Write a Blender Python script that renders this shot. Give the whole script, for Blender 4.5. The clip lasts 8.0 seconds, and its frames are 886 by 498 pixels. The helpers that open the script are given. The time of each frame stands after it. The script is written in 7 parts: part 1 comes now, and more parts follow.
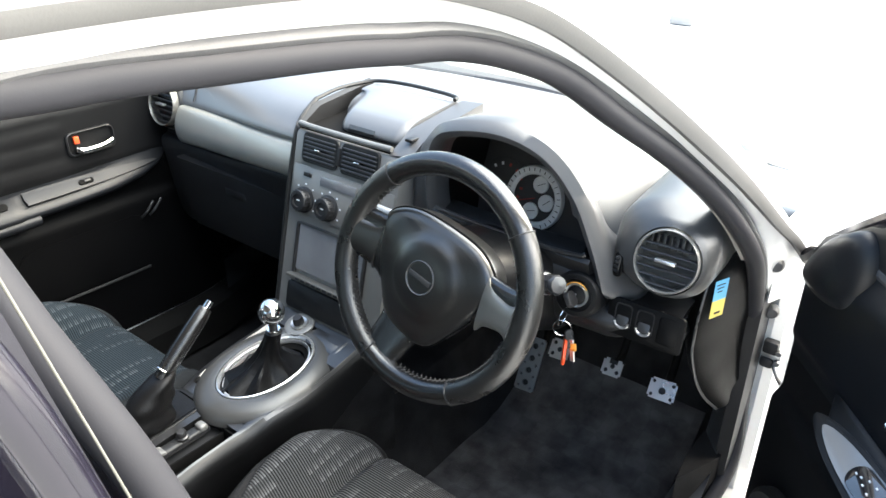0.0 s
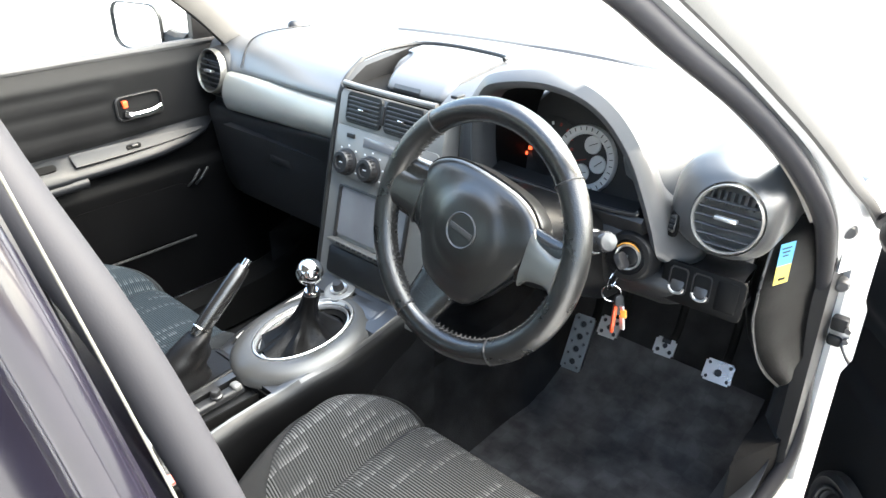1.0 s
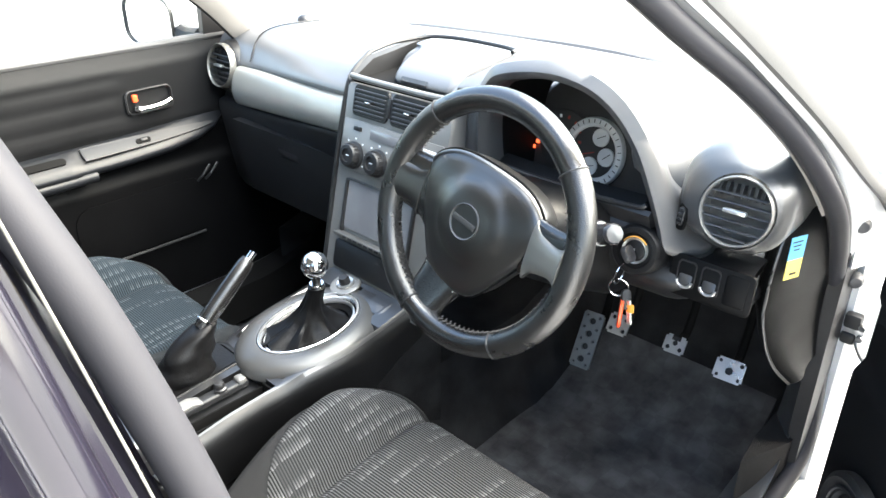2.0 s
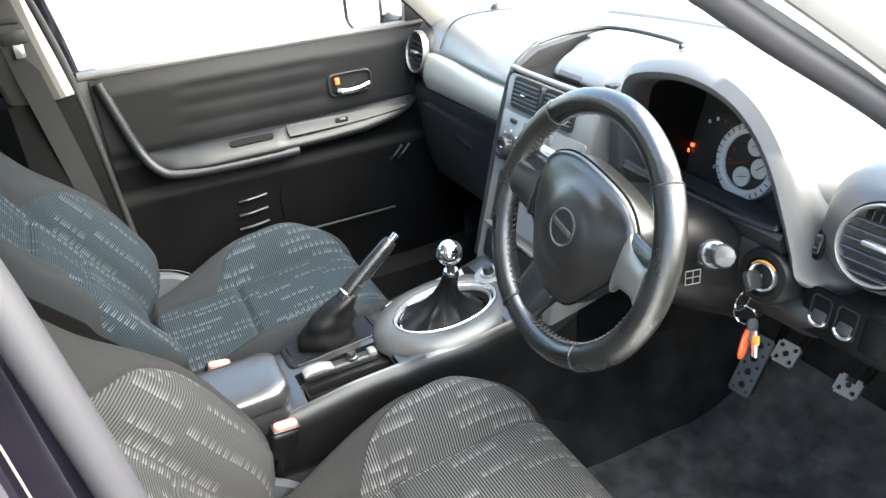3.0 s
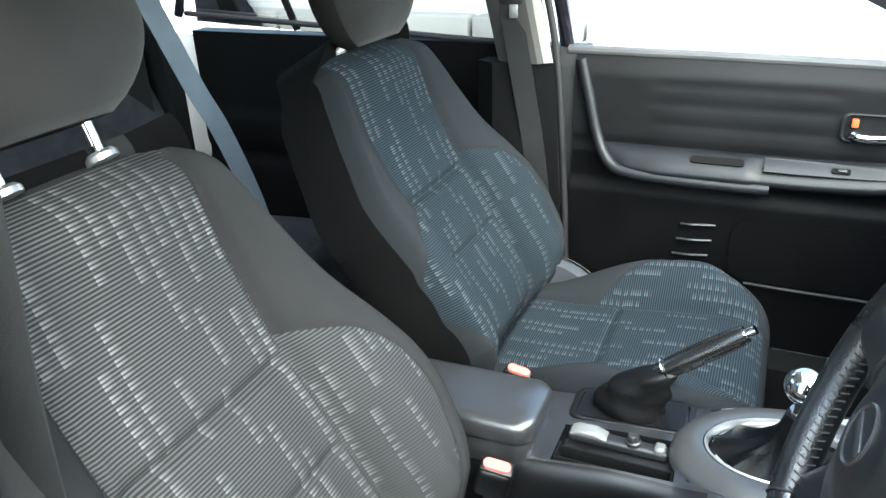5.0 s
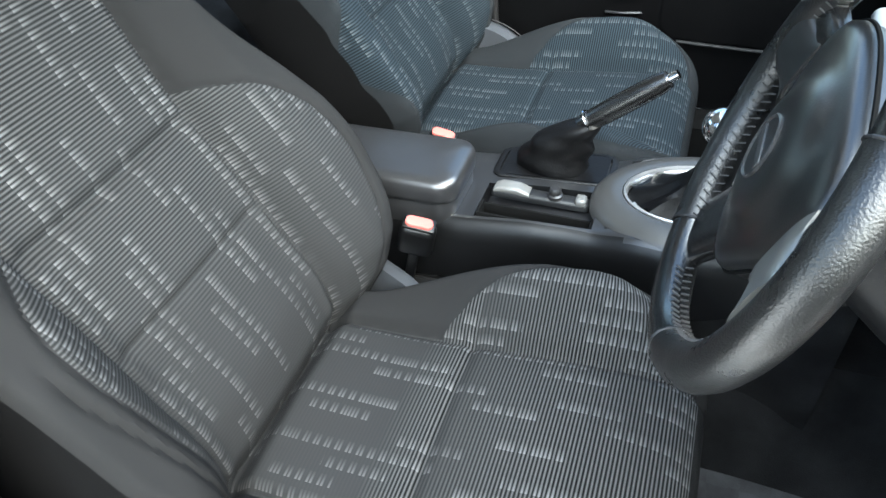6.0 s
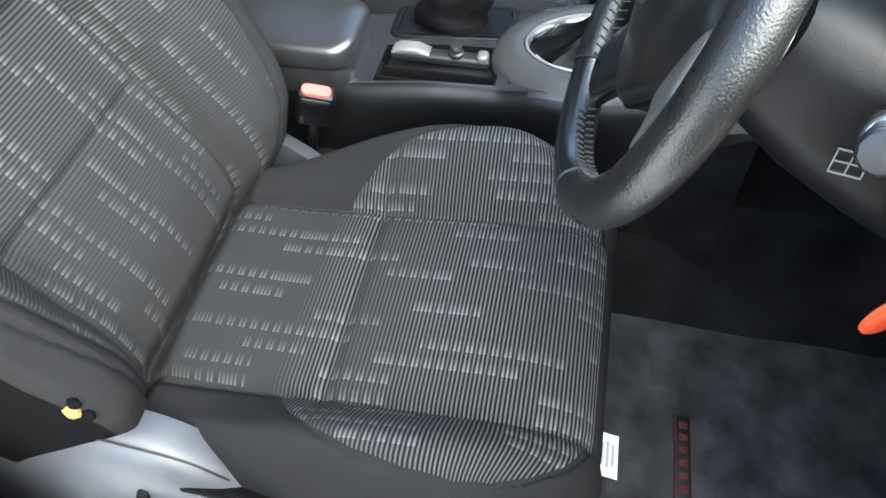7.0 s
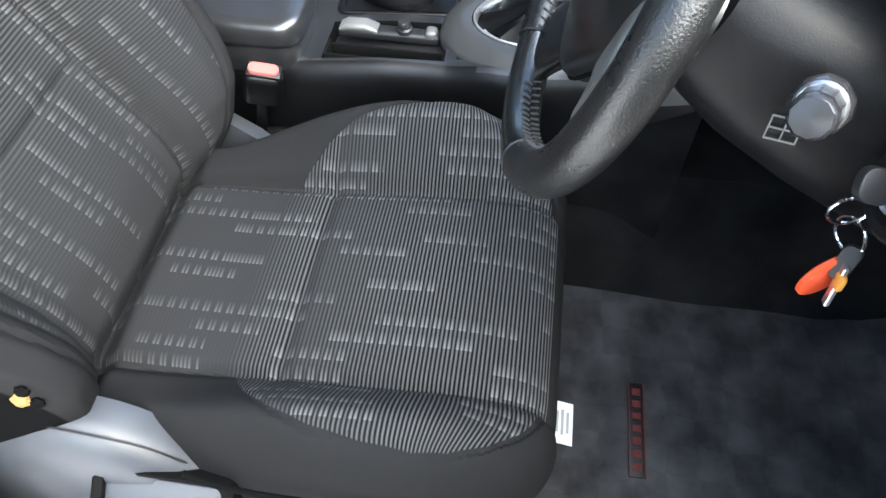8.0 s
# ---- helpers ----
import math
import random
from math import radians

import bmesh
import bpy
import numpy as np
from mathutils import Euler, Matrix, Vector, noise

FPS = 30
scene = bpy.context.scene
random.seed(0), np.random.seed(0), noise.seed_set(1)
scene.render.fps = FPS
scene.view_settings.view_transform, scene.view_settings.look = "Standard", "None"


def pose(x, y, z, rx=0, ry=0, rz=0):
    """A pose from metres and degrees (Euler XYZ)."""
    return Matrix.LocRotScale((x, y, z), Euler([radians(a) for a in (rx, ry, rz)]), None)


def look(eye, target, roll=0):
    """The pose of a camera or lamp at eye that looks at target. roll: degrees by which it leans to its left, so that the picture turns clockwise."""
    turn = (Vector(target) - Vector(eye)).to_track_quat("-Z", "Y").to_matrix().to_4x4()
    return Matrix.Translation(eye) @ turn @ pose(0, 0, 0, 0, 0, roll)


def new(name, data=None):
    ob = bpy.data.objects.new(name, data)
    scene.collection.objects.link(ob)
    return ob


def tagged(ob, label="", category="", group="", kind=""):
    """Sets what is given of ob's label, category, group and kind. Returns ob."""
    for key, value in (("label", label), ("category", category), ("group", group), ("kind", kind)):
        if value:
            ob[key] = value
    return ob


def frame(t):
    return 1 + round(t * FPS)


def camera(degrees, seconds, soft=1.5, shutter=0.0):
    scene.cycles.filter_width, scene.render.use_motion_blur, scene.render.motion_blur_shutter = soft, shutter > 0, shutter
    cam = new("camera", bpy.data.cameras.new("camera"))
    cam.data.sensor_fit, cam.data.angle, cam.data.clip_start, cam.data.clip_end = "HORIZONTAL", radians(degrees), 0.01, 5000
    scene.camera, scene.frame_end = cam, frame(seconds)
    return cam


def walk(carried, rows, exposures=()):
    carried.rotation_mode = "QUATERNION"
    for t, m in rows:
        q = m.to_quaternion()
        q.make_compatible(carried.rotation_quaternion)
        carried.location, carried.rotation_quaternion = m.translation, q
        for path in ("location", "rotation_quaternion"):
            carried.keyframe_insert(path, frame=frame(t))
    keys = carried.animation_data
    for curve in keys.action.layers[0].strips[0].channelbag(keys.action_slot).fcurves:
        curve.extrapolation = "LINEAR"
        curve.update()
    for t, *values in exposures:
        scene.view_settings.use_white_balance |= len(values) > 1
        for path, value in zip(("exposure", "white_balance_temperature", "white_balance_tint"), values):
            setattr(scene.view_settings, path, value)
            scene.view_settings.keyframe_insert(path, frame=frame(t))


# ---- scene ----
cam = camera(61.6, 8.0)
PATH = [
    (0, (0.946, 0.002, 1.465), (-0.16, 1.387, 0.538), 0.2),
    (0.5, (0.956, 0.007, 1.411), (-0.215, 1.404, 0.589), 0.9),
    (1, (0.946, 0.022, 1.381), (-0.266, 1.319, 0.46), -0.5),
    (2.3, (0.965, 0.052, 1.364), (-0.304, 1.297, 0.447), -1.2),
    (2.5, (0.99, 0.086, 1.37), (-0.335, 1.261, 0.442), -2.4),
    (3, (1.065, 0.205, 1.377), (-0.554, 0.915, 0.442), -5.0),
    (3.5, (1.069, 0.36, 1.385), (-0.682, 0.667, 0.467), -3.6),
    (4, (1.012, 0.489, 1.362), (-0.784, 0.143, 0.554), -2.4),
    (4.2, (0.972, 0.534, 1.323), (-0.718, -0.008, 0.399), -3.6),
    (5.3, (0.867, 0.592, 1.304), (-0.753, -0.211, 0.45), -2.1),
    (5.5, (0.869, 0.601, 1.288), (-0.704, -0.122, 0.287), -1.5),
    (6, (0.859, 0.616, 1.252), (-0.555, 0.087, -0.061), -2.1),
    (6.5, (0.859, 0.632, 1.227), (-0.418, 0.301, -0.276), -1.1),
    (7, (0.856, 0.625, 1.222), (-0.398, 0.367, -0.314), -0.5),
    (7.5, (0.858, 0.625, 1.221), (-0.379, 0.425, -0.338), 0.6),
    (8, (0.861, 0.633, 1.222), (-0.371, 0.49, -0.347), 1.8),
]
walk(cam, [(t, look(eye, target, roll)) for t, eye, target, roll in PATH],
     exposures=[(0.0, 2.42, 6250, 6), (1.0, 3.12, 6300, 6), (2.5, 3.2, 6300, 6), (4.0, 3.18, 6050, 1), (5.5, 2.66, 5600, -1), (6.5, 2.6, 5700, 3), (8.0, 2.44, 5750, 6)])

# world: bright hazy daylight
world = bpy.data.worlds.new("sky")
scene.world = world
world.use_nodes = True
wn = world.node_tree.nodes
wl = world.node_tree.links
sky = wn.new("ShaderNodeTexSky")
sky.sky_type = 'NISHITA'
sky.sun_disc = False
sky.sun_elevation = radians(46)
sky.sun_rotation = radians(42)
sky.air_density = 1.3
sky.dust_density = 5.5
wn["Background"].inputs["Strength"].default_value = 0.15
wl.new(sky.outputs[0], wn["Background"].inputs["Color"])

sun_data = bpy.data.lights.new("sun", "SUN")
sun_data.energy = 3.2
sun_data.angle = radians(100)
sun_data.color = (1.0, 0.95, 0.87)
sun = new("sun", sun_data)
SUN_AZ, SUN_EL = radians(42), radians(46)
sun_dir = Vector((math.sin(SUN_AZ) * math.cos(SUN_EL), math.cos(SUN_AZ) * math.cos(SUN_EL), math.sin(SUN_EL)))
sun.matrix_world = look(sun_dir * 20, (0, 0, 0))

# materials ---------------------------------------------------------------
def node_mat(name):
    m = bpy.data.materials.new(name)
    m.use_nodes = True
    nt = m.node_tree
    return m, nt, nt.nodes["Principled BSDF"]


def mat(name, color, rough=0.5, metal=0.0, grain=0.0, grain_scale=900.0, var=0.12, var_scale=9.0,
        coat=0.0, coat_rough=0.03, spec=0.5, rough_var=0.08, color2=None, alpha=1.0, emit=0.0, sheen=0.0):
    """A surface with two scales of variation: slow blotches and fine grain."""
    m, nt, b = node_mat(name)
    n, l = nt.nodes, nt.links
    tc = n.new("ShaderNodeTexCoord")
    slow = n.new("ShaderNodeTexNoise")
    slow.inputs["Scale"].default_value = var_scale
    slow.inputs["Detail"].default_value = 5
    l.new(tc.outputs["Object"], slow.inputs["Vector"])
    ramp = n.new("ShaderNodeMapRange")
    ramp.inputs["From Min"].default_value, ramp.inputs["From Max"].default_value = 0.3, 0.7
    l.new(slow.outputs["Fac"], ramp.inputs["Value"])
    mix = n.new("ShaderNodeMix")
    mix.data_type = 'RGBA'
    c2 = color2 or tuple(min(1.0, c * (1 + 2 * var)) for c in color)
    c1 = tuple(c * (1 - var) for c in color)
    mix.inputs[6].default_value = (*c1, 1)
    mix.inputs[7].default_value = (*c2, 1)
    l.new(ramp.outputs[0], mix.inputs[0])
    l.new(mix.outputs[2], b.inputs["Base Color"])
    rr = n.new("ShaderNodeMapRange")
    rr.inputs["To Min"].default_value, rr.inputs["To Max"].default_value = max(0.02, rough - rough_var), min(1, rough + rough_var)
    l.new(slow.outputs["Fac"], rr.inputs["Value"])
    l.new(rr.outputs[0], b.inputs["Roughness"])
    b.inputs["Metallic"].default_value = metal
    b.inputs["Specular IOR Level"].default_value = spec
    b.inputs["Coat Weight"].default_value = coat
    b.inputs["Coat Roughness"].default_value = coat_rough
    b.inputs["Sheen Weight"].default_value = sheen
    if grain:
        fine = n.new("ShaderNodeTexNoise")
        fine.inputs["Scale"].default_value = grain_scale
        fine.inputs["Detail"].default_value = 2
        l.new(tc.outputs["Object"], fine.inputs["Vector"])
        bump = n.new("ShaderNodeBump")
        bump.inputs["Strength"].default_value = grain
        bump.inputs["Distance"].default_value = 0.001
        l.new(fine.outputs["Fac"], bump.inputs["Height"])
        l.new(bump.outputs[0], b.inputs["Normal"])
    if emit:
        b.inputs["Emission Color"].default_value = (*color, 1)
        b.inputs["Emission Strength"].default_value = emit
    return m


def fabric(name, dark, light, dash, plain, rib=0.0044, rows=0.0222):
    """Ribbed seat cloth with broken rows of pale dashes, laid out in metres by the UV map."""
    m, nt, b = node_mat(name)
    n, l = nt.nodes, nt.links
    uv = n.new("ShaderNodeUVMap")
    sep = n.new("ShaderNodeSeparateXYZ")
    l.new(uv.outputs[0], sep.inputs[0])

    def op(kind, a, c=None):
        k = n.new("ShaderNodeMath")
        k.operation = kind
        for i, v in enumerate((a, c)):
            if v is None:
                continue
            if isinstance(v, (int, float)):
                k.inputs[i].default_value = v
            else:
                l.new(v, k.inputs[i])
        return k.outputs[0]

    def rnd(a, c):
        j = n.new("ShaderNodeCombineXYZ")
        l.new(a, j.inputs[0])
        l.new(c, j.inputs[1])
        w = n.new("ShaderNodeTexWhiteNoise")
        w.noise_dimensions = '2D'
        l.new(j.outputs[0], w.inputs["Vector"])
        return w.outputs["Value"]

    x, s = sep.outputs[0], sep.outputs[1]
    ribs = op('DIVIDE', s, rib)
    rib_id, rib_f = op('FLOOR', ribs), op('FRACT', ribs)
    wave = op('SINE', op('MULTIPLY', rib_f, math.pi))
    row = op('DIVIDE', x, rows)
    row_id, row_f = op('FLOOR', row), op('FRACT', row)
    zero = op('MULTIPLY', row_id, 0.0)
    shift = op('MULTIPLY', rnd(row_id, zero), 3.0)
    run_id = op('FLOOR', op('ADD', op('DIVIDE', s, 0.075), shift))
    run_on = op('GREATER_THAN', rnd(row_id, run_id), 0.50)
    block = op('DIVIDE', rib_id, 3.0)
    block_r = rnd(op('ADD', row_id, 31.7), op('FLOOR', block))
    place = op('MULTIPLY', op('FRACT', op('ADD', block, 0.01)), 1.15)
    rib_on = op('GREATER_THAN', op('ADD', op('MULTIPLY', op('GREATER_THAN', block_r, 0.82), 0.4), 0.75), place)
    band = op('MULTIPLY', op('GREATER_THAN', row_f, 0.16), op('LESS_THAN', row_f, 0.78))
    top = op('POWER', wave, 1.4)
    mask = op('MULTIPLY', op('MULTIPLY', run_on, rib_on), op('MULTIPLY', band, top))
    tc = n.new("ShaderNodeTexCoord")
    slow = n.new("ShaderNodeTexNoise")
    slow.inputs["Scale"].default_value = 7
    slow.inputs["Detail"].default_value = 6
    l.new(tc.outputs["Object"], slow.inputs["Vector"])
    fine = n.new("ShaderNodeTexNoise")
    fine.inputs["Scale"].default_value = 1400
    l.new(tc.outputs["Object"], fine.inputs["Vector"])
    wear = n.new("ShaderNodeMapRange")
    wear.inputs["From Min"].default_value, wear.inputs["From Max"].default_value = 0.35, 0.7
    wear.inputs["To Min"].default_value, wear.inputs["To Max"].default_value = 1.0, 0.45
    l.new(slow.outputs["Fac"], wear.inputs["Value"])
    rib_mix = n.new("ShaderNodeMix")
    rib_mix.data_type = 'RGBA'
    rib_mix.inputs[6].default_value = (*dark, 1)
    rib_mix.inputs[7].default_value = (*light, 1)
    worn = n.new("ShaderNodeAttribute")
    worn.attribute_name = "worn"
    patch = op('ADD', op('MULTIPLY', worn.outputs["Fac"], 1.12), op('MULTIPLY', op('SUBTRACT', slow.outputs["Fac"], 0.5), 0.5))
    crisp = n.new("ShaderNodeMapRange")
    crisp.inputs["To Min"].default_value, crisp.inputs["To Max"].default_value = 1.0, 0.03
    l.new(patch, crisp.inputs["Value"])
    crisp = crisp.outputs[0]
    ridge = op('MULTIPLY', op('POWER', wave, 2.9), op('ADD', 0.75, op('MULTIPLY', fine.outputs["Fac"], 0.5)))
    amount = op('ADD', op('MULTIPLY', op('SUBTRACT', ridge, 0.25), crisp), 0.25)
    l.new(amount, rib_mix.inputs[0])
    dash_mix = n.new("ShaderNodeMix")
    dash_mix.data_type = 'RGBA'
    l.new(rib_mix.outputs[2], dash_mix.inputs[6])
    dash_mix.inputs[7].default_value = (*dash, 1)
    l.new(op('MULTIPLY', op('MULTIPLY', mask, wear.outputs[0]), op('MULTIPLY', op('MULTIPLY', op('POWER', row_f, 1.6), 1.35), op('ADD', 0.55, op('MULTIPLY', crisp, 0.45)))), dash_mix.inputs[0])
    # plain knitted cloth outside the insert
    at = n.new("ShaderNodeAttribute")
    at.attribute_name = "insert"
    inside = n.new("ShaderNodeMapRange")
    inside.inputs["From Min"].default_value, inside.inputs["From Max"].default_value = -0.004, 0.004
    l.new(at.outputs["Fac"], inside.inputs["Value"])
    plain_mix = n.new("ShaderNodeMix")
    plain_mix.data_type = 'RGBA'
    plain_mix.inputs[6].default_value = (*plain, 1)
    plain_mix.inputs[7].default_value = tuple(c * 1.5 for c in plain) + (1,)
    l.new(slow.outputs["Fac"], plain_mix.inputs[0])
    cloth_mix = n.new("ShaderNodeMix")
    cloth_mix.data_type = 'RGBA'
    l.new(inside.outputs[0], cloth_mix.inputs[0])
    l.new(plain_mix.outputs[2], cloth_mix.inputs[6])
    l.new(dash_mix.outputs[2], cloth_mix.inputs[7])
    l.new(cloth_mix.outputs[2], b.inputs["Base Color"])
    b.inputs["Roughness"].default_value = 0.9
    b.inputs["Specular IOR Level"].default_value = 0.08
    b.inputs["Sheen Weight"].default_value = 0.0
    bump = n.new("ShaderNodeBump")
    bump.inputs["Strength"].default_value = 0.45
    bump.inputs["Distance"].default_value = 0.0012
    l.new(op('ADD', op('MULTIPLY', op('MULTIPLY', wave, inside.outputs[0]), crisp), op('MULTIPLY', fine.outputs["Fac"], 0.5)), bump.inputs["Height"])
    l.new(bump.outputs[0], b.inputs["Normal"])
    return m


def glass(name, tint, ior=1.45):
    m = bpy.data.materials.new(name)
    m.use_nodes = True
    n, l = m.node_tree.nodes, m.node_tree.links
    n.remove(n["Principled BSDF"])
    tr = n.new("ShaderNodeBsdfTransparent")
    tr.inputs[0].default_value = (*tint, 1)
    gl = n.new("ShaderNodeBsdfGlossy")
    gl.inputs["Roughness"].default_value = 0.01
    fr = n.new("ShaderNodeFresnel")
    fr.inputs["IOR"].default_value = ior
    mx = n.new("ShaderNodeMixShader")
    l.new(fr.outputs[0], mx.inputs[0])
    l.new(tr.outputs[0], mx.inputs[1])
    l.new(gl.outputs[0], mx.inputs[2])
    l.new(mx.outputs[0], n["Material Output"].inputs[0])
    return m


M = {}
M['cloth'] = fabric("ribbed_cloth", (0.0042, 0.0043, 0.0045), (0.078, 0.079, 0.081), (0.165, 0.167, 0.171), (0.0125, 0.0126, 0.0130))
# same cloth with blue skylight and less brightness put into its colours
M['cloth_skylit'] = fabric("sky_tinted_cloth", (0.0030, 0.0042, 0.0054), (0.032, 0.043, 0.054), (0.100, 0.114, 0.126), (0.0110, 0.0124, 0.0140))
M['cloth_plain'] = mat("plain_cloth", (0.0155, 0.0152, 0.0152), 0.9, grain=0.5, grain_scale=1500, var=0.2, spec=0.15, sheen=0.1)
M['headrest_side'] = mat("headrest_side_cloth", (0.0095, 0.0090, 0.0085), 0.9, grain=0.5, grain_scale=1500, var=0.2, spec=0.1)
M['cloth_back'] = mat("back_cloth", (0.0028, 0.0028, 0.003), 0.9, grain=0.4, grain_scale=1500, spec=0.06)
# paler than the dash plastic: light from the windscreen is in this colour
M['dash_top'] = mat("windscreen_lit_pad", (0.105, 0.107, 0.111), 0.33, grain=0.2, grain_scale=1100, var=0.05, rough_var=0.03, spec=0.8, coat=0.35, coat_rough=0.3)
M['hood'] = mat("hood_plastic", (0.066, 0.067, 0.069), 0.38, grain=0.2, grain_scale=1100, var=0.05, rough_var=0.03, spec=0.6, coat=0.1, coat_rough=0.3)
# blue of the reflected sky mixed into the pad colour
M['dash_side'] = mat("sky_tinted_pad", (0.040, 0.045, 0.051), 0.42, grain=0.2, grain_scale=1100, var=0.08, rough_var=0.03, spec=0.5)
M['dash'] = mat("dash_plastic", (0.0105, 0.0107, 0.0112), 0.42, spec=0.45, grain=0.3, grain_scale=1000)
M['band'] = mat("satin_trim", (0.30, 0.295, 0.265), 0.33, metal=0.25, spec=0.7, grain=0.10, grain_scale=1400, var=0.03, rough_var=0.02)
M['dash_dark'] = mat("dark_dash_plastic", (0.0032, 0.0033, 0.0035), 0.5, spec=0.12, grain=0.3, grain_scale=1000)
M['glove'] = mat("glove_box_plastic", (0.013, 0.0132, 0.014), 0.45, spec=0.4, grain=0.3, grain_scale=1000)
# near-black for hollows and joints; the shade of their depth is in the colour
M['void'] = mat("near_black_with_shade", (0.004, 0.004, 0.004), 0.8, spec=0.1)
M['pod'] = mat("satin_dark_plastic", (0.034, 0.035, 0.036), 0.34, grain=0.15, grain_scale=1200, var=0.1, spec=0.7, coat=0.15, coat_rough=0.3)
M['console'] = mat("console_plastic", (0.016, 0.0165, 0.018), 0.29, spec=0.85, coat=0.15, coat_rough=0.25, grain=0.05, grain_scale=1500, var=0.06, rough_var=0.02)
M['flank'] = mat("flank_black_with_shade", (0.0032, 0.0033, 0.0036), 0.36, spec=0.4, grain=0.15, grain_scale=900)
M['armrest'] = mat("armrest_vinyl", (0.020, 0.0205, 0.022), 0.29, spec=1.0, coat=0.35, coat_rough=0.28, grain=0.12, grain_scale=700, var=0.06, rough_var=0.02)
M['stack'] = mat("grey_trim", (0.145, 0.145, 0.140), 0.36, metal=0.2, spec=0.6, grain=0.1, grain_scale=1500, var=0.06)
M['slat'] = mat("vent_slat", (0.022, 0.022, 0.023), 0.32, spec=0.7, var=0.05)
M['shroud'] = mat("shroud_plastic", (0.0038, 0.0039, 0.0043), 0.42, spec=0.3, grain=0.2, grain_scale=900)
M['black'] = mat("black_plastic", (0.012, 0.012, 0.013), 0.45, grain=0.15)
M['gloss_black'] = mat("gloss_black", (0.010, 0.010, 0.012), 0.08, rough_var=0.03, coat=1.0, spec=1.0)
M['frame_black'] = mat("window_frame_black", (0.008, 0.0072, 0.0115), 0.14, spec=0.55, var=0.3, rough_var=0.05)
M['leather'] = mat("black_leather", (0.0050, 0.0050, 0.0051), 0.25, spec=0.9, coat=0.35, coat_rough=0.2, grain=0.35, grain_scale=420, var=0.2, rough_var=0.08)
M['leather_worn'] = mat("worn_leather", (0.0062, 0.0062, 0.0061), 0.30, spec=0.75, coat=0.2, coat_rough=0.22, grain=0.5, grain_scale=600, var=0.3, var_scale=30, rough_var=0.12)
M['airbag'] = mat("airbag_vinyl", (0.0058, 0.0058, 0.0057), 0.31, spec=0.9, coat=0.4, coat_rough=0.28, grain=0.2, grain_scale=700, rough_var=0.05)
M['boot'] = mat("boot_leather", (0.0030, 0.0030, 0.0033), 0.42, spec=0.25, grain=0.45, grain_scale=350)
M['emblem'] = mat("emblem_satin", (0.055, 0.055, 0.056), 0.35, metal=0.4, spec=0.7, var=0.05)
M['chrome'] = mat("chrome", (0.85, 0.85, 0.86), 0.08, metal=1.0, rough_var=0.03, var=0.02)
M['silver'] = mat("silver_paint", (0.17, 0.168, 0.155), 0.36, metal=0.6, grain=0.1, var=0.12)
M['alu'] = mat("brushed_aluminium", (0.6, 0.6, 0.6), 0.3, metal=0.9, grain=0.15, grain_scale=600, var=0.08)
M['dark_alu'] = mat("darker_aluminium", (0.20, 0.20, 0.20), 0.38, metal=0.8, grain=0.15, grain_scale=600, var=0.15)
M['carpet'] = mat("carpet", (0.013, 0.013, 0.0135), 0.98, grain=1.0, grain_scale=500, var=0.35, var_scale=14, spec=0.1)
M['mat'] = mat("mat_pile", (0.051, 0.051, 0.053), 0.98, grain=1.0, grain_scale=420, var=0.35, var_scale=18, spec=0.1)
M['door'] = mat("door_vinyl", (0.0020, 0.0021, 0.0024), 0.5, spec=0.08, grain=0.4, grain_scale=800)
M['door_cloth'] = mat("lighter_door_vinyl", (0.0055, 0.0058, 0.0064), 0.5, spec=0.16, grain=0.4, grain_scale=800)
M['paint'] = mat("white_paint", (0.78, 0.78, 0.77), 0.25, coat=0.6, var=0.03, rough_var=0.05)
# the body's white paint, greyed to hold the shade of the door opening
M['jamb'] = mat("shaded_jamb_paint", (0.60, 0.60, 0.595), 0.35, coat=0.3, var=0.05)
M['cream'] = mat("cream_paint", (0.13, 0.127, 0.110), 0.25, coat=0.3, var=0.06, rough_var=0.05)
M['rubber'] = mat("rubber_seal", (0.060, 0.060, 0.062), 0.5, grain=0.2, grain_scale=600)
M['strip_grey'] = mat("weather_strip", (0.115, 0.113, 0.110), 0.6, spec=0.3, grain=0.15, grain_scale=500, var=0.06)
M['seal_grey'] = mat("grey_seal", (0.026, 0.026, 0.030), 0.55, spec=0.2, grain=0.05, grain_scale=900, var=0.05)
M['anchor_beige'] = mat("beige_plastic", (0.30, 0.285, 0.255), 0.5, grain=0.1, var=0.05)
M['headliner'] = mat("headliner", (0.42, 0.40, 0.36), 0.9, grain=0.4, grain_scale=900, var=0.05)
M['pillar_trim'] = mat("pillar_trim", (0.20, 0.188, 0.175), 0.6, grain=0.25, grain_scale=900, var=0.06)
M['pillar_dark'] = mat("shaded_pillar_trim", (0.050, 0.048, 0.046), 0.7, grain=0.3, grain_scale=900, var=0.06, spec=0.3)
M['glass'] = glass("clear_glass", (0.80, 0.83, 0.82))
M['screen_glass'] = glass("windscreen_glass", (0.94, 0.96, 0.95), 1.15)
M['privacy'] = glass("privacy_glass", (0.24, 0.25, 0.245))
M['tint'] = glass("tinted_glass", (0.78, 0.80, 0.80))
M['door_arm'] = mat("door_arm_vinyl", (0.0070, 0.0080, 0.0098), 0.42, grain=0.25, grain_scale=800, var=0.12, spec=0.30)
M['plate'] = mat("satin_plate", (0.014, 0.0145, 0.0155), 0.40, spec=0.40, grain=0.08, grain_scale=1400, var=0.05)
M['plate_pale'] = mat("pale_satin_plate", (0.30, 0.305, 0.31), 0.36, metal=0.5, grain=0.08, grain_scale=1400, var=0.05)
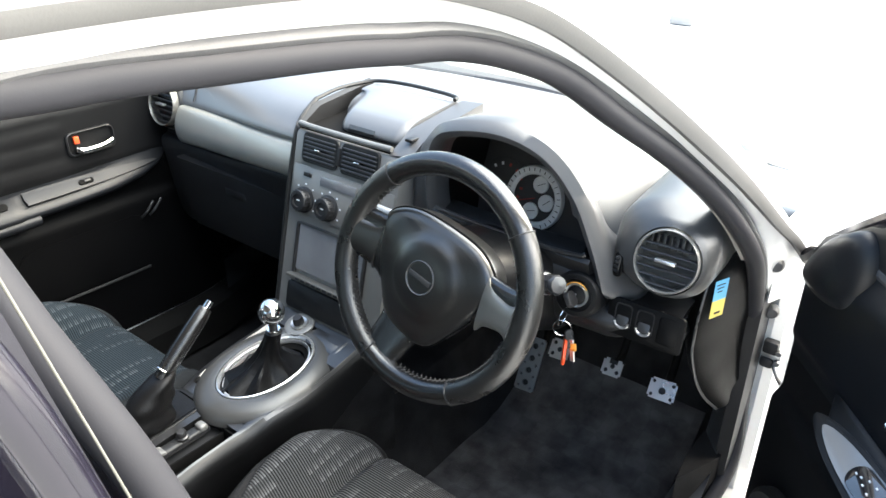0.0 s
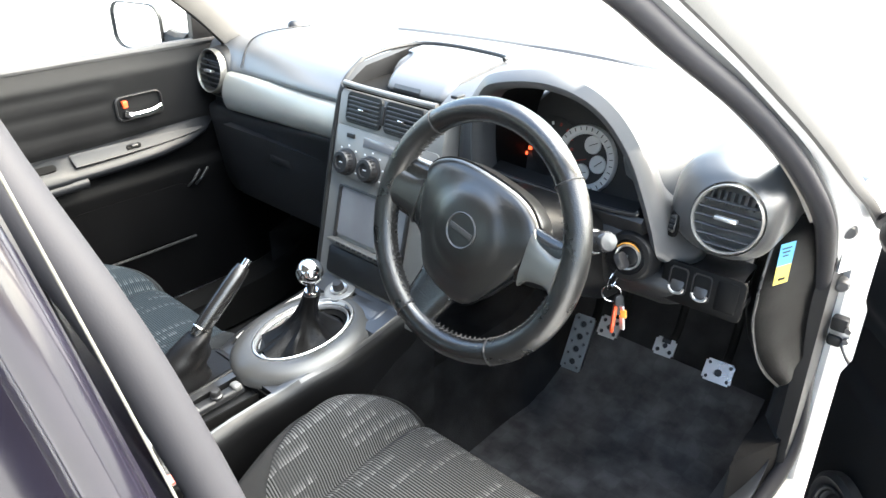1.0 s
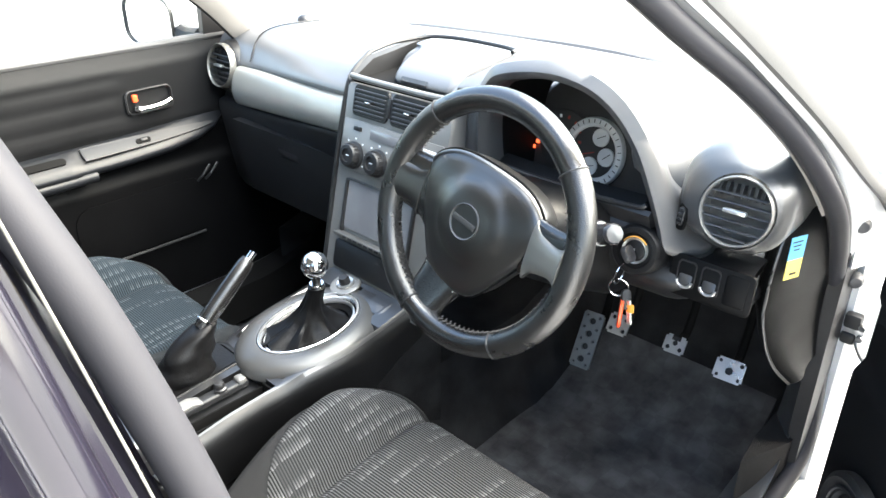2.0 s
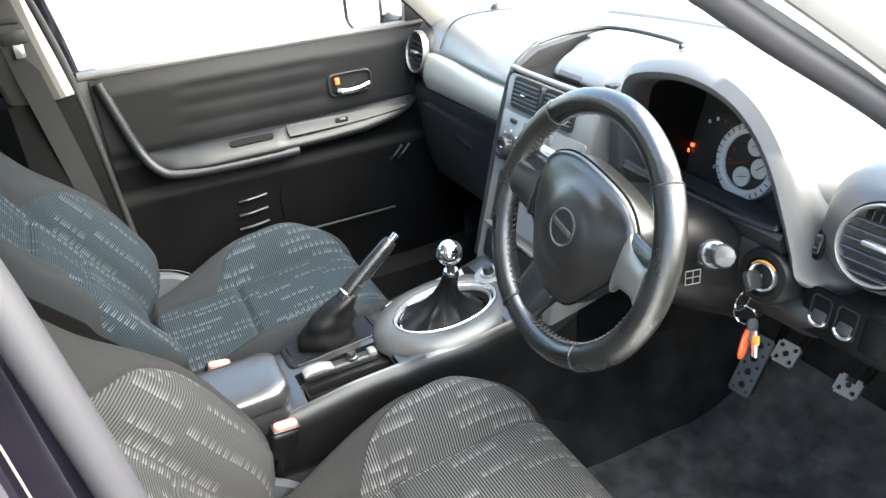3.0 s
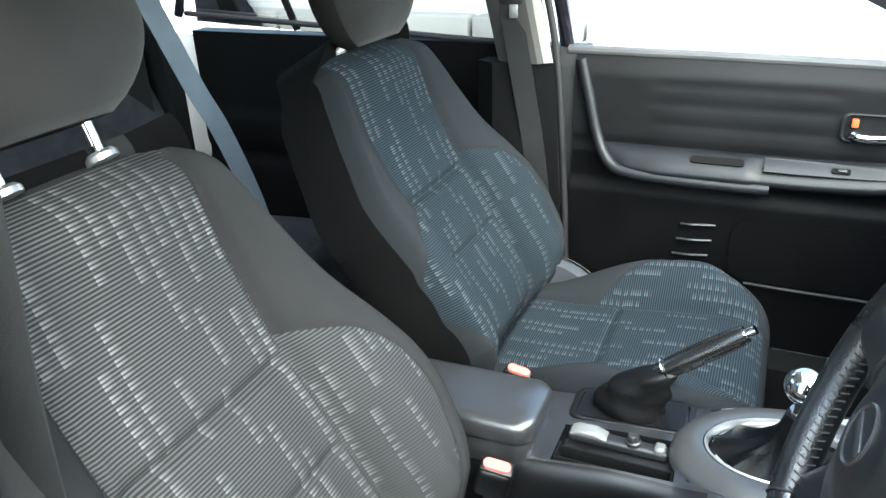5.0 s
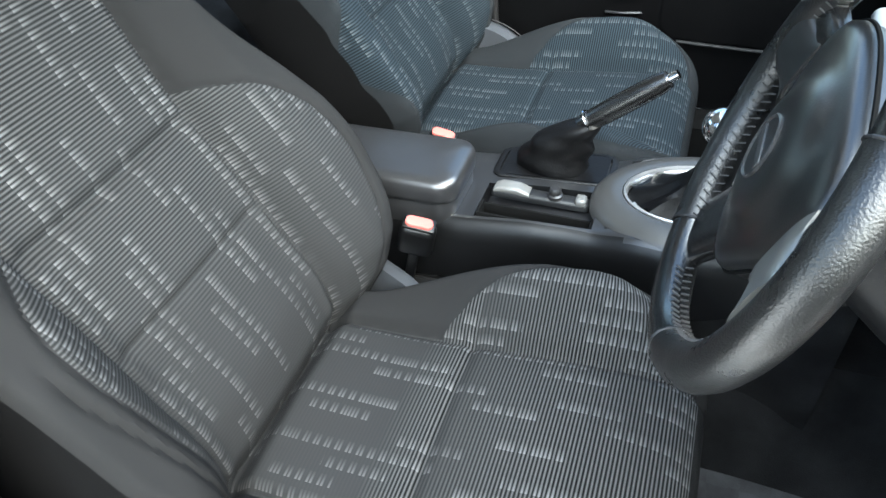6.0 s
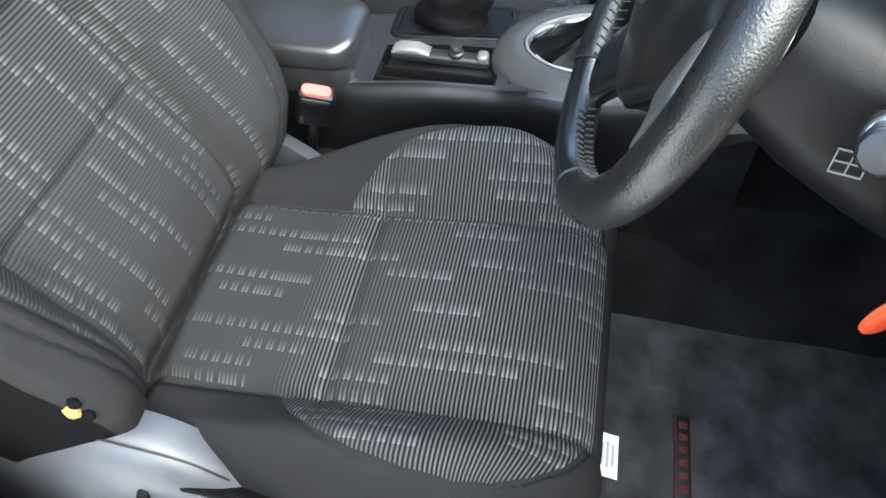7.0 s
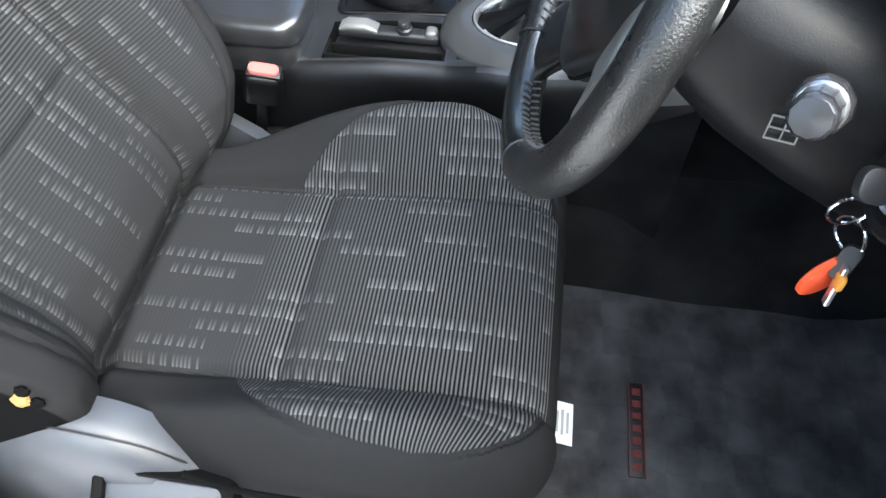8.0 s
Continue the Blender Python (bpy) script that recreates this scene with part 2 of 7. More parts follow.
M['collar'] = mat("satin_collar", (0.060, 0.060, 0.059), 0.34, metal=0.3, spec=0.7, grain=0.06, grain_scale=1400, var=0.05)
M['sill_satin'] = mat("sill_plastic", (0.034, 0.035, 0.037), 0.36, spec=0.6, grain=0.2, grain_scale=1200, var=0.06)
M['satin_ring'] = mat("satin_chrome", (0.85, 0.85, 0.85), 0.34, metal=0.9, var=0.03, rough_var=0.05)
M['rear_cloth'] = mat("rear_cloth", (0.018, 0.020, 0.023), 0.9, grain=0.5, grain_scale=1200, var=0.25, var_scale=20, spec=0.1)
M['belt_blue'] = mat("blue_grey_webbing", (0.15, 0.19, 0.24), 0.7, grain=0.5, grain_scale=900)
M['mirror'] = mat("mirror_glass", (0.9, 0.9, 0.9), 0.02, metal=1.0, rough_var=0.01, var=0.01)
M['belt'] = mat("belt_webbing", (0.011, 0.0115, 0.0125), 0.7, grain=0.5, grain_scale=900, spec=0.2)
M['red'] = mat("red_button", (0.50, 0.13, 0.11), 0.6, spec=0.2)
M['orange'] = mat("orange_plastic", (0.85, 0.10, 0.03), 0.3, var=0.05)
M['amber'] = mat("amber_plastic", (0.65, 0.30, 0.05), 0.3)
M['white'] = mat("white_label", (0.75, 0.76, 0.78), 0.6, var=0.04)
M['blue'] = mat("blue_print", (0.13, 0.38, 0.62), 0.5, var=0.06)
M['yellow'] = mat("yellow_print", (0.66, 0.54, 0.14), 0.5, var=0.06)
M['screen'] = mat("display_glass", (0.15, 0.155, 0.165), 0.14, coat=0.6, rough_var=0.04)
M['dial'] = mat("dial_face", (0.028, 0.027, 0.027), 0.4)
M['dial_pale'] = mat("pale_dial", (0.62, 0.62, 0.61), 0.4, var=0.05)
M['lamp_red'] = mat("warning_lamp", (1.0, 0.10, 0.03), 0.4, emit=0.4)
M['dull_red'] = mat("dial_red", (0.30, 0.03, 0.02), 0.5)
M['foam'] = mat("yellow_foam", (0.28, 0.16, 0.05), 0.95, var=0.3, var_scale=120)
M['stitch'] = mat("red_thread", (0.10, 0.022, 0.018), 0.9, var=0.25, var_scale=200)
M['thread'] = mat("grey_thread", (0.035, 0.035, 0.036), 0.7)
M['clear'] = mat("clear_knob", (0.030, 0.030, 0.032), 0.22, rough_var=0.05, coat=0.3, coat_rough=0.1, var=0.3)
M['grey_side'] = mat("grey_side_cover", (0.048, 0.052, 0.060), 0.36, grain=0.1, grain_scale=1200, var=0.08)
M['concrete'] = mat("pale_concrete", (0.52, 0.51, 0.49), 0.85, grain=0.6, grain_scale=60, var=0.08, var_scale=0.8)
M['fence'] = mat("grey_steel", (0.32, 0.34, 0.33), 0.5, var=0.08)
M['post'] = mat("weathered_steel", (0.10, 0.105, 0.105), 0.6, var=0.15, var_scale=3)
M['kerb'] = mat("grey_kerb", (0.30, 0.30, 0.295), 0.9, grain=0.5, grain_scale=60, var=0.12, var_scale=1.2)


def squares(m, scale, low):
    """Faint woven squares that darken every other patch of a pile surface."""
    n, l = m.node_tree.nodes, m.node_tree.links
    b = n["Principled BSDF"]
    src = b.inputs["Base Color"].links[0].from_socket
    tc = n.new("ShaderNodeTexCoord")
    wob = n.new("ShaderNodeTexNoise")
    wob.inputs["Scale"].default_value = 25
    add = n.new("ShaderNodeMix")
    add.data_type = 'VECTOR'
    add.inputs[0].default_value = 0.025
    l.new(tc.outputs["Object"], wob.inputs["Vector"])
    l.new(tc.outputs["Object"], add.inputs[4])
    l.new(wob.outputs["Color"], add.inputs[5])
    ch = n.new("ShaderNodeTexChecker")
    ch.inputs["Scale"].default_value = scale
    ch.inputs["Color1"].default_value = (1, 1, 1, 1)
    ch.inputs["Color2"].default_value = (low, low, low, 1)
    l.new(add.outputs[1], ch.inputs["Vector"])
    mul = n.new("ShaderNodeMix")
    mul.data_type = 'RGBA'
    mul.blend_type = 'MULTIPLY'
    mul.inputs[0].default_value = 1.0
    l.new(src, mul.inputs[6])
    l.new(ch.outputs["Color"], mul.inputs[7])
    l.new(mul.outputs[2], b.inputs["Base Color"])


squares(M['mat'], 24, 0.88)

# mesh helpers ------------------------------------------------------------
def part(name, bm, material, parent=None, label="", smooth=35, recalc=True):
    """Link a bmesh as one mesh object, under a thing where one is given."""
    if recalc:
        bmesh.ops.recalc_face_normals(bm, faces=bm.faces[:])
    me = bpy.data.meshes.new(name)
    bm.to_mesh(me)
    bm.free()
    for k in (material if isinstance(material, (list, tuple)) else [material]):
        me.materials.append(M[k])
    if smooth:
        for p in me.polygons:
            p.use_smooth = True
        me.set_sharp_from_angle(angle=radians(smooth))
    ob = new(name, me)
    if parent:
        ob.parent = parent
    if label:
        ob["label"] = label
    return ob


def thing(name, label, category, group="", kind="", at=None):
    ob = new(name)
    ob.empty_display_size = 0.05
    if at is not None:
        ob.matrix_world = at
    return tagged(ob, label, category, group, kind)


def skin(bm, rings, closed=True, caps=True):
    """Faces over a row of equally long rings of points; the vertex rows are returned."""
    rows = [[bm.verts.new(p) for p in r] for r in rings]
    k = len(rows[0])
    for a, b in zip(rows, rows[1:]):
        for i in range(k if closed else k - 1):
            j = (i + 1) % k
            bm.faces.new((a[i], a[j], b[j], b[i]))
    if caps and closed:
        bm.faces.new(rows[0][::-1])
        bm.faces.new(rows[-1])
    return rows


def loft(rings, closed=True, caps=True):
    bm = bmesh.new()
    skin(bm, rings, closed, caps)
    return bm


def smooth_path(pts, steps=6, loop=False):
    """Catmull-Rom through the points."""
    p = [Vector(q) for q in pts]
    out = []
    k = len(p)
    for i in range(k if loop else k - 1):
        if loop:
            a, b, c, d = p[i - 1], p[i], p[(i + 1) % k], p[(i + 2) % k]
        else:
            b, c = p[i], p[i + 1]
            a = p[i - 1] if i else b * 2 - c
            d = p[i + 2] if i + 2 < k else c * 2 - b
        for s in range(steps):
            t = s / steps
            out.append(0.5 * (2 * b + (c - a) * t + (2 * a - 5 * b + 4 * c - d) * t * t + (3 * b - a - 3 * c + d) * t ** 3))
    if not loop:
        out.append(p[-1])
    return out


def sweep(pts, profile, up=(0, 0, 1), loop=False, scale=None):
    """A profile of (side, up) points carried along a path."""
    pts = [Vector(q) for q in pts]
    rings = []
    k = len(pts)
    for i, p in enumerate(pts):
        if loop:
            d = pts[(i + 1) % k] - pts[i - 1]
        else:
            d = pts[min(i + 1, k - 1)] - pts[max(i - 1, 0)]
        d.normalize()
        side = d.cross(Vector(up))
        if side.length < 1e-4:
            side = d.cross(Vector((0, 1, 0)))
        side.normalize()
        u = side.cross(d)
        f = scale(i / max(1, k - 1)) if scale else 1.0
        rings.append([p + side * a * f + u * b * f for a, b in profile])
    if loop:
        rings.append(rings[0])
        bm = loft(rings, True, False)
        bmesh.ops.remove_doubles(bm, verts=bm.verts[:], dist=1e-6)
        return bm
    return loft(rings)


def circle(r, n=12, ry=None):
    return [(r * math.cos(2 * math.pi * i / n), (ry or r) * math.sin(2 * math.pi * i / n)) for i in range(n)]


def tube(pts, r, n=12, steps=6, loop=False, scale=None, up=(0, 0, 1)):
    return sweep(smooth_path(pts, steps, loop), circle(r, n), up, loop, scale)


def rounded(w, h, r, n=5):
    """A rectangle w x h with round corners, as 2D points round the origin."""
    r = min(r, w / 2 - 1e-5, h / 2 - 1e-5)
    out = []
    for cx, cy, a in ((w / 2 - r, h / 2 - r, 0), (-w / 2 + r, h / 2 - r, 90), (-w / 2 + r, -h / 2 + r, 180), (w / 2 - r, -h / 2 + r, 270)):
        for i in range(n + 1):
            t = radians(a + 90 * i / n)
            out.append((cx + r * math.cos(t), cy + r * math.sin(t)))
    return out


def box(sx, sy, sz, at=(0, 0, 0), bevel=0.003, seg=2, m=None):
    bm = bmesh.new()
    bmesh.ops.create_cube(bm, size=1)
    bmesh.ops.scale(bm, vec=(sx, sy, sz), verts=bm.verts[:])
    if bevel:
        bmesh.ops.bevel(bm, geom=bm.edges[:], offset=min(bevel, 0.45 * min(sx, sy, sz)), segments=seg, profile=0.5, affect='EDGES')
    if m is not None:
        bm.transform(m)
    bmesh.ops.translate(bm, vec=at, verts=bm.verts[:])
    return bm


def slab(poly, depth, m, bevel=0.0):
    """A 2D outline in the xy plane of m, drawn out along its z from 0 to depth, with an eased outer edge."""
    if bevel:
        cx = sum(p[0] for p in poly) / len(poly)
        cy = sum(p[1] for p in poly) / len(poly)
        size = max(math.hypot(p[0] - cx, p[1] - cy) for p in poly)
        f = 1 - bevel / size
        f2 = 1 - 0.3 * bevel / size
        sets = [(1, 0), (1, depth - bevel), (f2, depth - 0.3 * bevel), (f, depth)]
    else:
        cx = cy = 0
        sets = [(1, 0), (1, depth)]
    rings = [[m @ Vector((cx + (x - cx) * f, cy + (y - cy) * f, z)) for x, y in poly] for f, z in sets]
    return loft(rings)


def lathe(profile, m, n=28):
    """A profile of (radius, height) turned round the z axis of m."""
    rings = []
    for r, h in profile:
        rings.append([m @ Vector((max(r, 1e-5) * math.cos(2 * math.pi * i / n), max(r, 1e-5) * math.sin(2 * math.pi * i / n), h)) for i in range(n)])
    return loft(rings)


def joined(*bms):
    """Several shapes of one part as one bmesh."""
    out = bmesh.new()
    for b in bms:
        me = bpy.data.meshes.new("tmp")
        b.to_mesh(me)
        b.free()
        out.from_mesh(me)
        bpy.data.meshes.remove(me)
    return out


def axis(at, z, x=(1, 0, 0)):
    """A pose at a place, with its z axis along z and its x axis near x."""
    z = Vector(z).normalized()
    x = Vector(x)
    y = z.cross(x).normalized()
    x = y.cross(z)
    return Matrix(((x.x, y.x, z.x, at[0]), (x.y, y.y, z.y, at[1]), (x.z, y.z, z.z, at[2]), (0, 0, 0, 1)))


def lerp_profile(x, table):
    """Interpolate between whole profiles given at several x."""
    if x <= table[0][0]:
        return table[0][1]
    for (xa, pa), (xb, pb) in zip(table, table[1:]):
        if x <= xb:
            t = (x - xa) / (xb - xa)
            t = t * t * (3 - 2 * t)
            return [(a[0] + (b[0] - a[0]) * t, a[1] + (b[1] - a[1]) * t) for a, b in zip(pa, pb)]
    return table[-1][1]


def bump_at(d, width):
    return math.exp(-(d / width) ** 2)


def step01(t):
    t = min(1.0, max(0.0, t))
    return t * t * (3 - 2 * t)

# ground and surroundings -------------------------------------------------
ground = part("ground", loft([[(-400, -400, 0), (-400, 400, 0)], [(400, -400, 0), (400, 400, 0)]], False), 'concrete', smooth=0)
tagged(ground, "pale sunlit concrete parking ground", "ground", kind="structure")

# car body ----------------------------------------------------------------
car_body = thing("car_body", "white four-door car body with its driver door open", "car")

# front door aperture, right side: the line of the rubber seal
APERTURE = [(0.578, 0.095, 1.362), (0.567, 0.17, 1.365), (0.567, 0.268, 1.357), (0.567, 0.36, 1.348), (0.568, 0.418, 1.340), (0.570, 0.486, 1.331), (0.576, 0.558, 1.311), (0.590, 0.638, 1.277),
            (0.613, 0.727, 1.217), (0.644, 0.829, 1.148), (0.670, 0.914, 1.080), (0.690, 0.98, 1.015), (0.702, 1.045, 0.945), (0.700, 1.11, 0.86), (0.697, 1.165, 0.74), (0.701, 1.185, 0.60), (0.714, 1.16, 0.468),
            (0.705, 1.04, 0.405), (0.70, 0.8, 0.39), (0.70, 0.4, 0.39), (0.70, 0.25, 0.41), (0.70, 0.195, 0.5), (0.70, 0.18, 0.7),
            (0.685, 0.158, 1.0), (0.66, 0.13, 1.17), (0.618, 0.10, 1.29)]
# inner and outer edge of the painted jamb above the seal, down to the foot of the windscreen pillar
JAMB_IN = [(0.580, 0.08, 1.376), (0.573, 0.22, 1.374), (0.573, 0.357, 1.369), (0.574, 0.412, 1.364), (0.575, 0.478, 1.352), (0.582, 0.549, 1.331), (0.595, 0.628, 1.297), (0.616, 0.716, 1.247),
           (0.646, 0.815, 1.180), (0.684, 0.938, 1.086), (0.704, 1.03, 1.005), (0.714, 1.09, 0.935), (0.716, 1.14, 0.850)]
JAMB_OUT = [(0.592, 0.08, 1.397), (0.586, 0.22, 1.395), (0.586, 0.36, 1.388), (0.588, 0.44, 1.376), (0.592, 0.51, 1.358), (0.597, 0.565, 1.339), (0.605, 0.618, 1.313), (0.623, 0.698, 1.264),
            (0.652, 0.796, 1.195), (0.690, 0.914, 1.104), (0.718, 1.05, 1.000), (0.731, 1.12, 0.950), (0.738, 1.20, 0.890)]


def mirrored(pts):
    return [(0.03 - x, y, z) for x, y, z in pts]


def outward(pts, dx, dz):
    """A line of the opening moved away from its middle, and to the outside of the car."""
    out = []
    for x, y, z in pts:
        d = Vector((0, y - 0.62, z - 0.86)).normalized() * dz
        out.append((x + dx, y + d.y, z + d.z))
    return out


def ribbon(side, inner_line, outer_line, thick=0.010):
    """A band between two lines of the right side, mirrored for the left."""
    a, b = smooth_path(inner_line, 6), smooth_path(outer_line, 6)
    rings = []
    for p, q in zip(a, b):
        ring = [p, p.lerp(q, 0.5) + Vector((0.0015, 0, 0)), q, q - Vector((thick, 0, 0)), p - Vector((thick, 0, 0))]
        rings.append([r if side > 0 else Vector((0.03 - r.x, r.y, r.z)) for r in ring])
    return loft(rings)


for side in (1, -1):
    def sided(pts):
        return pts if side > 0 else mirrored(pts)
    part("door_seal", sweep(smooth_path(sided(APERTURE), 6, True), circle(0.0125, 16, 0.0130) if side > 0 else circle(0.008), (1, 0, 0), True), 'seal_grey' if side > 0 else 'black', car_body, "rubber door seal")
    # black line along the bulb's inner underside holds its shade
    part("seal_shade_line", tube(sided(outward(APERTURE[:16], -0.007, -0.0065)), 0.0055, 10, 6, up=(1, 0, 0)), 'black', car_body, "thin black line for the shade under the seal")
    part("seal_flange", sweep(smooth_path(sided(outward(APERTURE[:16], 0.003, 0.0150)), 6), circle(0.0065, 12, 0.008), (1, 0, 0)), 'rubber', car_body, "grey flange of the seal")
    part("door_jamb", ribbon(side, outward(JAMB_IN, -0.004, -0.006), JAMB_OUT), 'jamb', car_body, "white painted door jamb, shade in its colour")
    strip_in, strip_out = outward(JAMB_OUT, 0.005, -0.001), outward(JAMB_OUT, 0.011, 0.016)
    part("outer_seal", ribbon(side, strip_in, strip_out), 'strip_grey', car_body, "grey weather strip along the roof edge")
    part("pillar_skin", ribbon(side, outward(JAMB_OUT, 0.007, 0.016), outward(JAMB_OUT, -0.020, 0.060), 0.006), 'paint', car_body, "white painted pillar and roof edge")

# roof skin and headliner
def roof_grid(z_top, x_half, y0, y1, drop):
    rings = []
    for i in range(25):
        y = y0 + (y1 - y0) * i / 24
        ring = []
        for k in range(21):
            u = -1 + k / 10
            sag = 0.02 * ((y + 0.3) / 0.8) ** 2
            ring.append((0.015 + u * x_half, y, z_top - sag - drop * u * u * u * u))
        rings.append(ring)
    return rings


outer = roof_grid(1.428, 0.545, -1.0, 0.40, 0.02)
inner = roof_grid(1.385, 0.545, -1.0, 0.40, 0.015)
part("roof", loft([o + i[::-1] for o, i in zip(outer, roof_grid(1.408, 0.545, -1.0, 0.40, 0.02))]), 'paint', car_body, "white roof panel")
part("headliner", loft([o + i[::-1] for o, i in zip(roof_grid(1.404, 0.545, -1.0, 0.40, 0.02), inner)]), 'headliner', car_body, "pale fabric headliner")

# pillar trims inside the seal
for side in (1, -1):
    outer_line = smooth_path(outward(APERTURE[3:13], -0.006, -0.002), 5)
    rings = []
    for p in outer_line:
        q = p + Vector((-0.010, -0.0040, -0.0060))
        ring = [p, p.lerp(q, 0.5) + Vector((-0.002, -0.001, -0.001)), q, q + Vector((-0.030, 0.022, 0.026)), q + Vector((-0.028, 0.034, 0.040)), p + Vector((-0.004, 0.012, 0.018))]
        rings.append([r if side > 0 else Vector((0.03 - r.x, r.y, r.z)) for r in ring])
    part("a_pillar_trim", loft(rings), 'pillar_trim', car_body, "beige plastic windscreen pillar trim", smooth=60)
    # lower trim of the centre pillar and its upper trim, passenger one coloured for shadow
    def mx(x):
        return x if side > 0 else 0.03 - x
    low = [[(mx(0.640), 0.03, z), (mx(0.655), 0.09 + 0.02 * (1.0 - z), z), (mx(0.682), 0.155 + 0.06 * (1.0 - z) ** 1, z), (mx(0.70), 0.155, z), (mx(0.70), 0.0, z), (mx(0.66), -0.01, z)] for z in (0.32, 0.5, 0.7, 0.9, 1.0)]
    part("pillar_lower_trim", loft(low), 'door', car_body, "dark lower trim of the centre pillar")
    up_rings = []
    for i in range(9):
        t = i / 8
        z = 1.0 + 0.37 * t
        x = 0.665 - 0.075 * t - 0.02 * t * t
        y = 0.148 - 0.055 * t
        up_rings.append([(mx(x - 0.005), y - 0.11, z), (mx(x - 0.022), y - 0.08, z), (mx(x - 0.02), y - 0.02, z), (mx(x + 0.005), y, z), (mx(x + 0.018), y - 0.012, z), (mx(x + 0.018), y - 0.12, z)])
    part("pillar_upper_trim", loft(up_rings), 'pillar_dark' if side < 0 else 'frame_black', car_body, "upper trim of the centre pillar")
    if side < 0:
        # pale strip draws the highlight along the pillar's front edge
        part("pillar_lit_edge", loft([[(mx(x + a), y + b, z) for a, b in ((-0.006, -0.030), (-0.008, -0.012), (0.004, 0.004), (0.016, -0.004), (0.010, -0.028))] for x, y, z in ((0.665, 0.150, 1.0), (0.645, 0.136, 1.09), (0.618, 0.116, 1.20), (0.585, 0.096, 1.34))]), 'anchor_beige', car_body, "beige front edge of the centre pillar, highlight in its colour", smooth=60)
    if side > 0:
        part("pillar_lip", tube([(0.672, 0.166, 0.955), (0.668, 0.160, 1.0), (0.643, 0.132, 1.17), (0.602, 0.104, 1.29)], 0.0058, 10, 8, up=(1, 0, 0)), 'paint', car_body, "white painted lip of the centre pillar")
    # sill
    part("sill", loft([[(mx(0.71), y, 0.27), (mx(0.71), y, 0.375), (mx(0.74), y, 0.385), (mx(0.80), y, 0.36), (mx(0.82), y, 0.28), (mx(0.80), y, 0.22)] for y in (-0.9, 0.1, 1.1, 1.28)]), 'paint', car_body, "white painted door sill")
    rings = []
    for p in smooth_path([(0.699, 0.10, 0.400), (0.699, 0.50, 0.400), (0.698, 0.85, 0.401), (0.697, 1.00, 0.412), (0.696, 1.08, 0.445), (0.694, 1.125, 0.50), (0.693, 1.150, 0.56), (0.693, 1.160, 0.63)], 5):
        g = step01((p.z - 0.402) / 0.10)
        inn = Vector((-0.062, 0.0, -0.014)).lerp(Vector((-0.040, 0.050, 0.0)), g)
        down = Vector((-0.012, 0.0, -0.090)).lerp(Vector((-0.010, 0.10, -0.010)), g)
        ring = [p, p + inn * 0.15 + Vector((0, 0, 0.003)), p + inn * 0.6 + Vector((0, 0, 0.002)), p + inn, p + inn + down, p + down]
        rings.append([(mx(q.x), q.y, q.z) for q in ring])
    # passenger trim goes near-black in place of the shade beside the closed door
    sill_trim = part("sill_trim", loft(rings), 'sill_satin' if side > 0 else 'void', car_body, "dark plastic sill trim, shade coloured in on the passenger side", smooth=50)
    part("trim_joint", tube([(mx(0.690), 1.012, 0.4215), (mx(0.660), 1.016, 0.4150), (mx(0.640), 1.018, 0.4065)], 0.0012, 6, 3), 'void', sill_trim)
    part("pillar_base", loft([[(mx(0.716), 1.135, 0.93 - 0.1 * t), (mx(0.734), 1.18, 0.93 - 0.1 * t), (mx(0.745), 1.30, 0.94 - 0.1 * t), (mx(0.70), 1.33, 0.94 - 0.1 * t), (mx(0.690), 1.17, 0.93 - 0.1 * t)] for t in (0, 0.5, 1)]), 'paint', car_body, "white painted pillar base")
    # kick panel and hinge post ahead of the door
    part("hinge_post", loft([[(mx(0.704), 1.196, z), (mx(0.722), 1.192, z), (mx(0.738), 1.203, z), (mx(0.745), 1.30, z), (mx(0.70), 1.34, z), (mx(0.665), 1.24, z), (mx(0.680), 1.20, z)] for z in (0.30, 0.5, 0.75, 0.885)]), 'paint', car_body, "white painted hinge post")
    part("kick_panel", loft([[(mx(0.66), 1.02, z), (mx(0.70), 1.12, z), (mx(0.70), 1.34, z), (mx(0.655), 1.34, z), (mx(0.65), 1.1, z)] for z in (0.30, 0.40, 0.50)]), 'carpet', car_body, "dark plastic kick panel")
    part("cowl_side", loft([[(mx(0.690), 1.13, z), (mx(0.712), 1.13, z), (mx(0.712), 1.36, z), (mx(0.690), 1.36, z)] for z in (0.28, 0.6, 0.90)]), 'black', car_body)
    part("front_fender", loft([[(mx(0.815), 1.26, z0), (mx(0.835), 1.5, z0), (mx(0.84), 2.2, z0 - 0.06), (mx(0.58), 2.2, z0 - 0.05), (mx(0.58), 1.5, z0 - 0.01), (mx(0.72), 1.26, z0)] for z0 in (0.30, 0.6, 0.85, 0.93)]), 'paint', car_body, "white front wing")

# fittings on the driver's side hinge post
for y, z in ((1.128, 0.905), (1.176, 0.795)):
    part("rubber_plug", lathe([(0, 0.012), (0.008, 0.011), (0.012, 0.006), (0.013, -0.004)], axis((0.716, y, z), (0.5, -1, 0)), 18), 'rubber', car_body, "round rubber plug")
dc = part("door_check", joined(box(0.026, 0.018, 0.026, (0.728, 1.186, 0.722), 0.005), box(0.024, 0.020, 0.020, (0.727, 1.184, 0.692), 0.006)), 'black', car_body, "black door check strap")
part("check_plate", box(0.030, 0.004, 0.020, (0.733, 1.182, 0.707), 0.001), 'alu', dc, "bare steel plate")
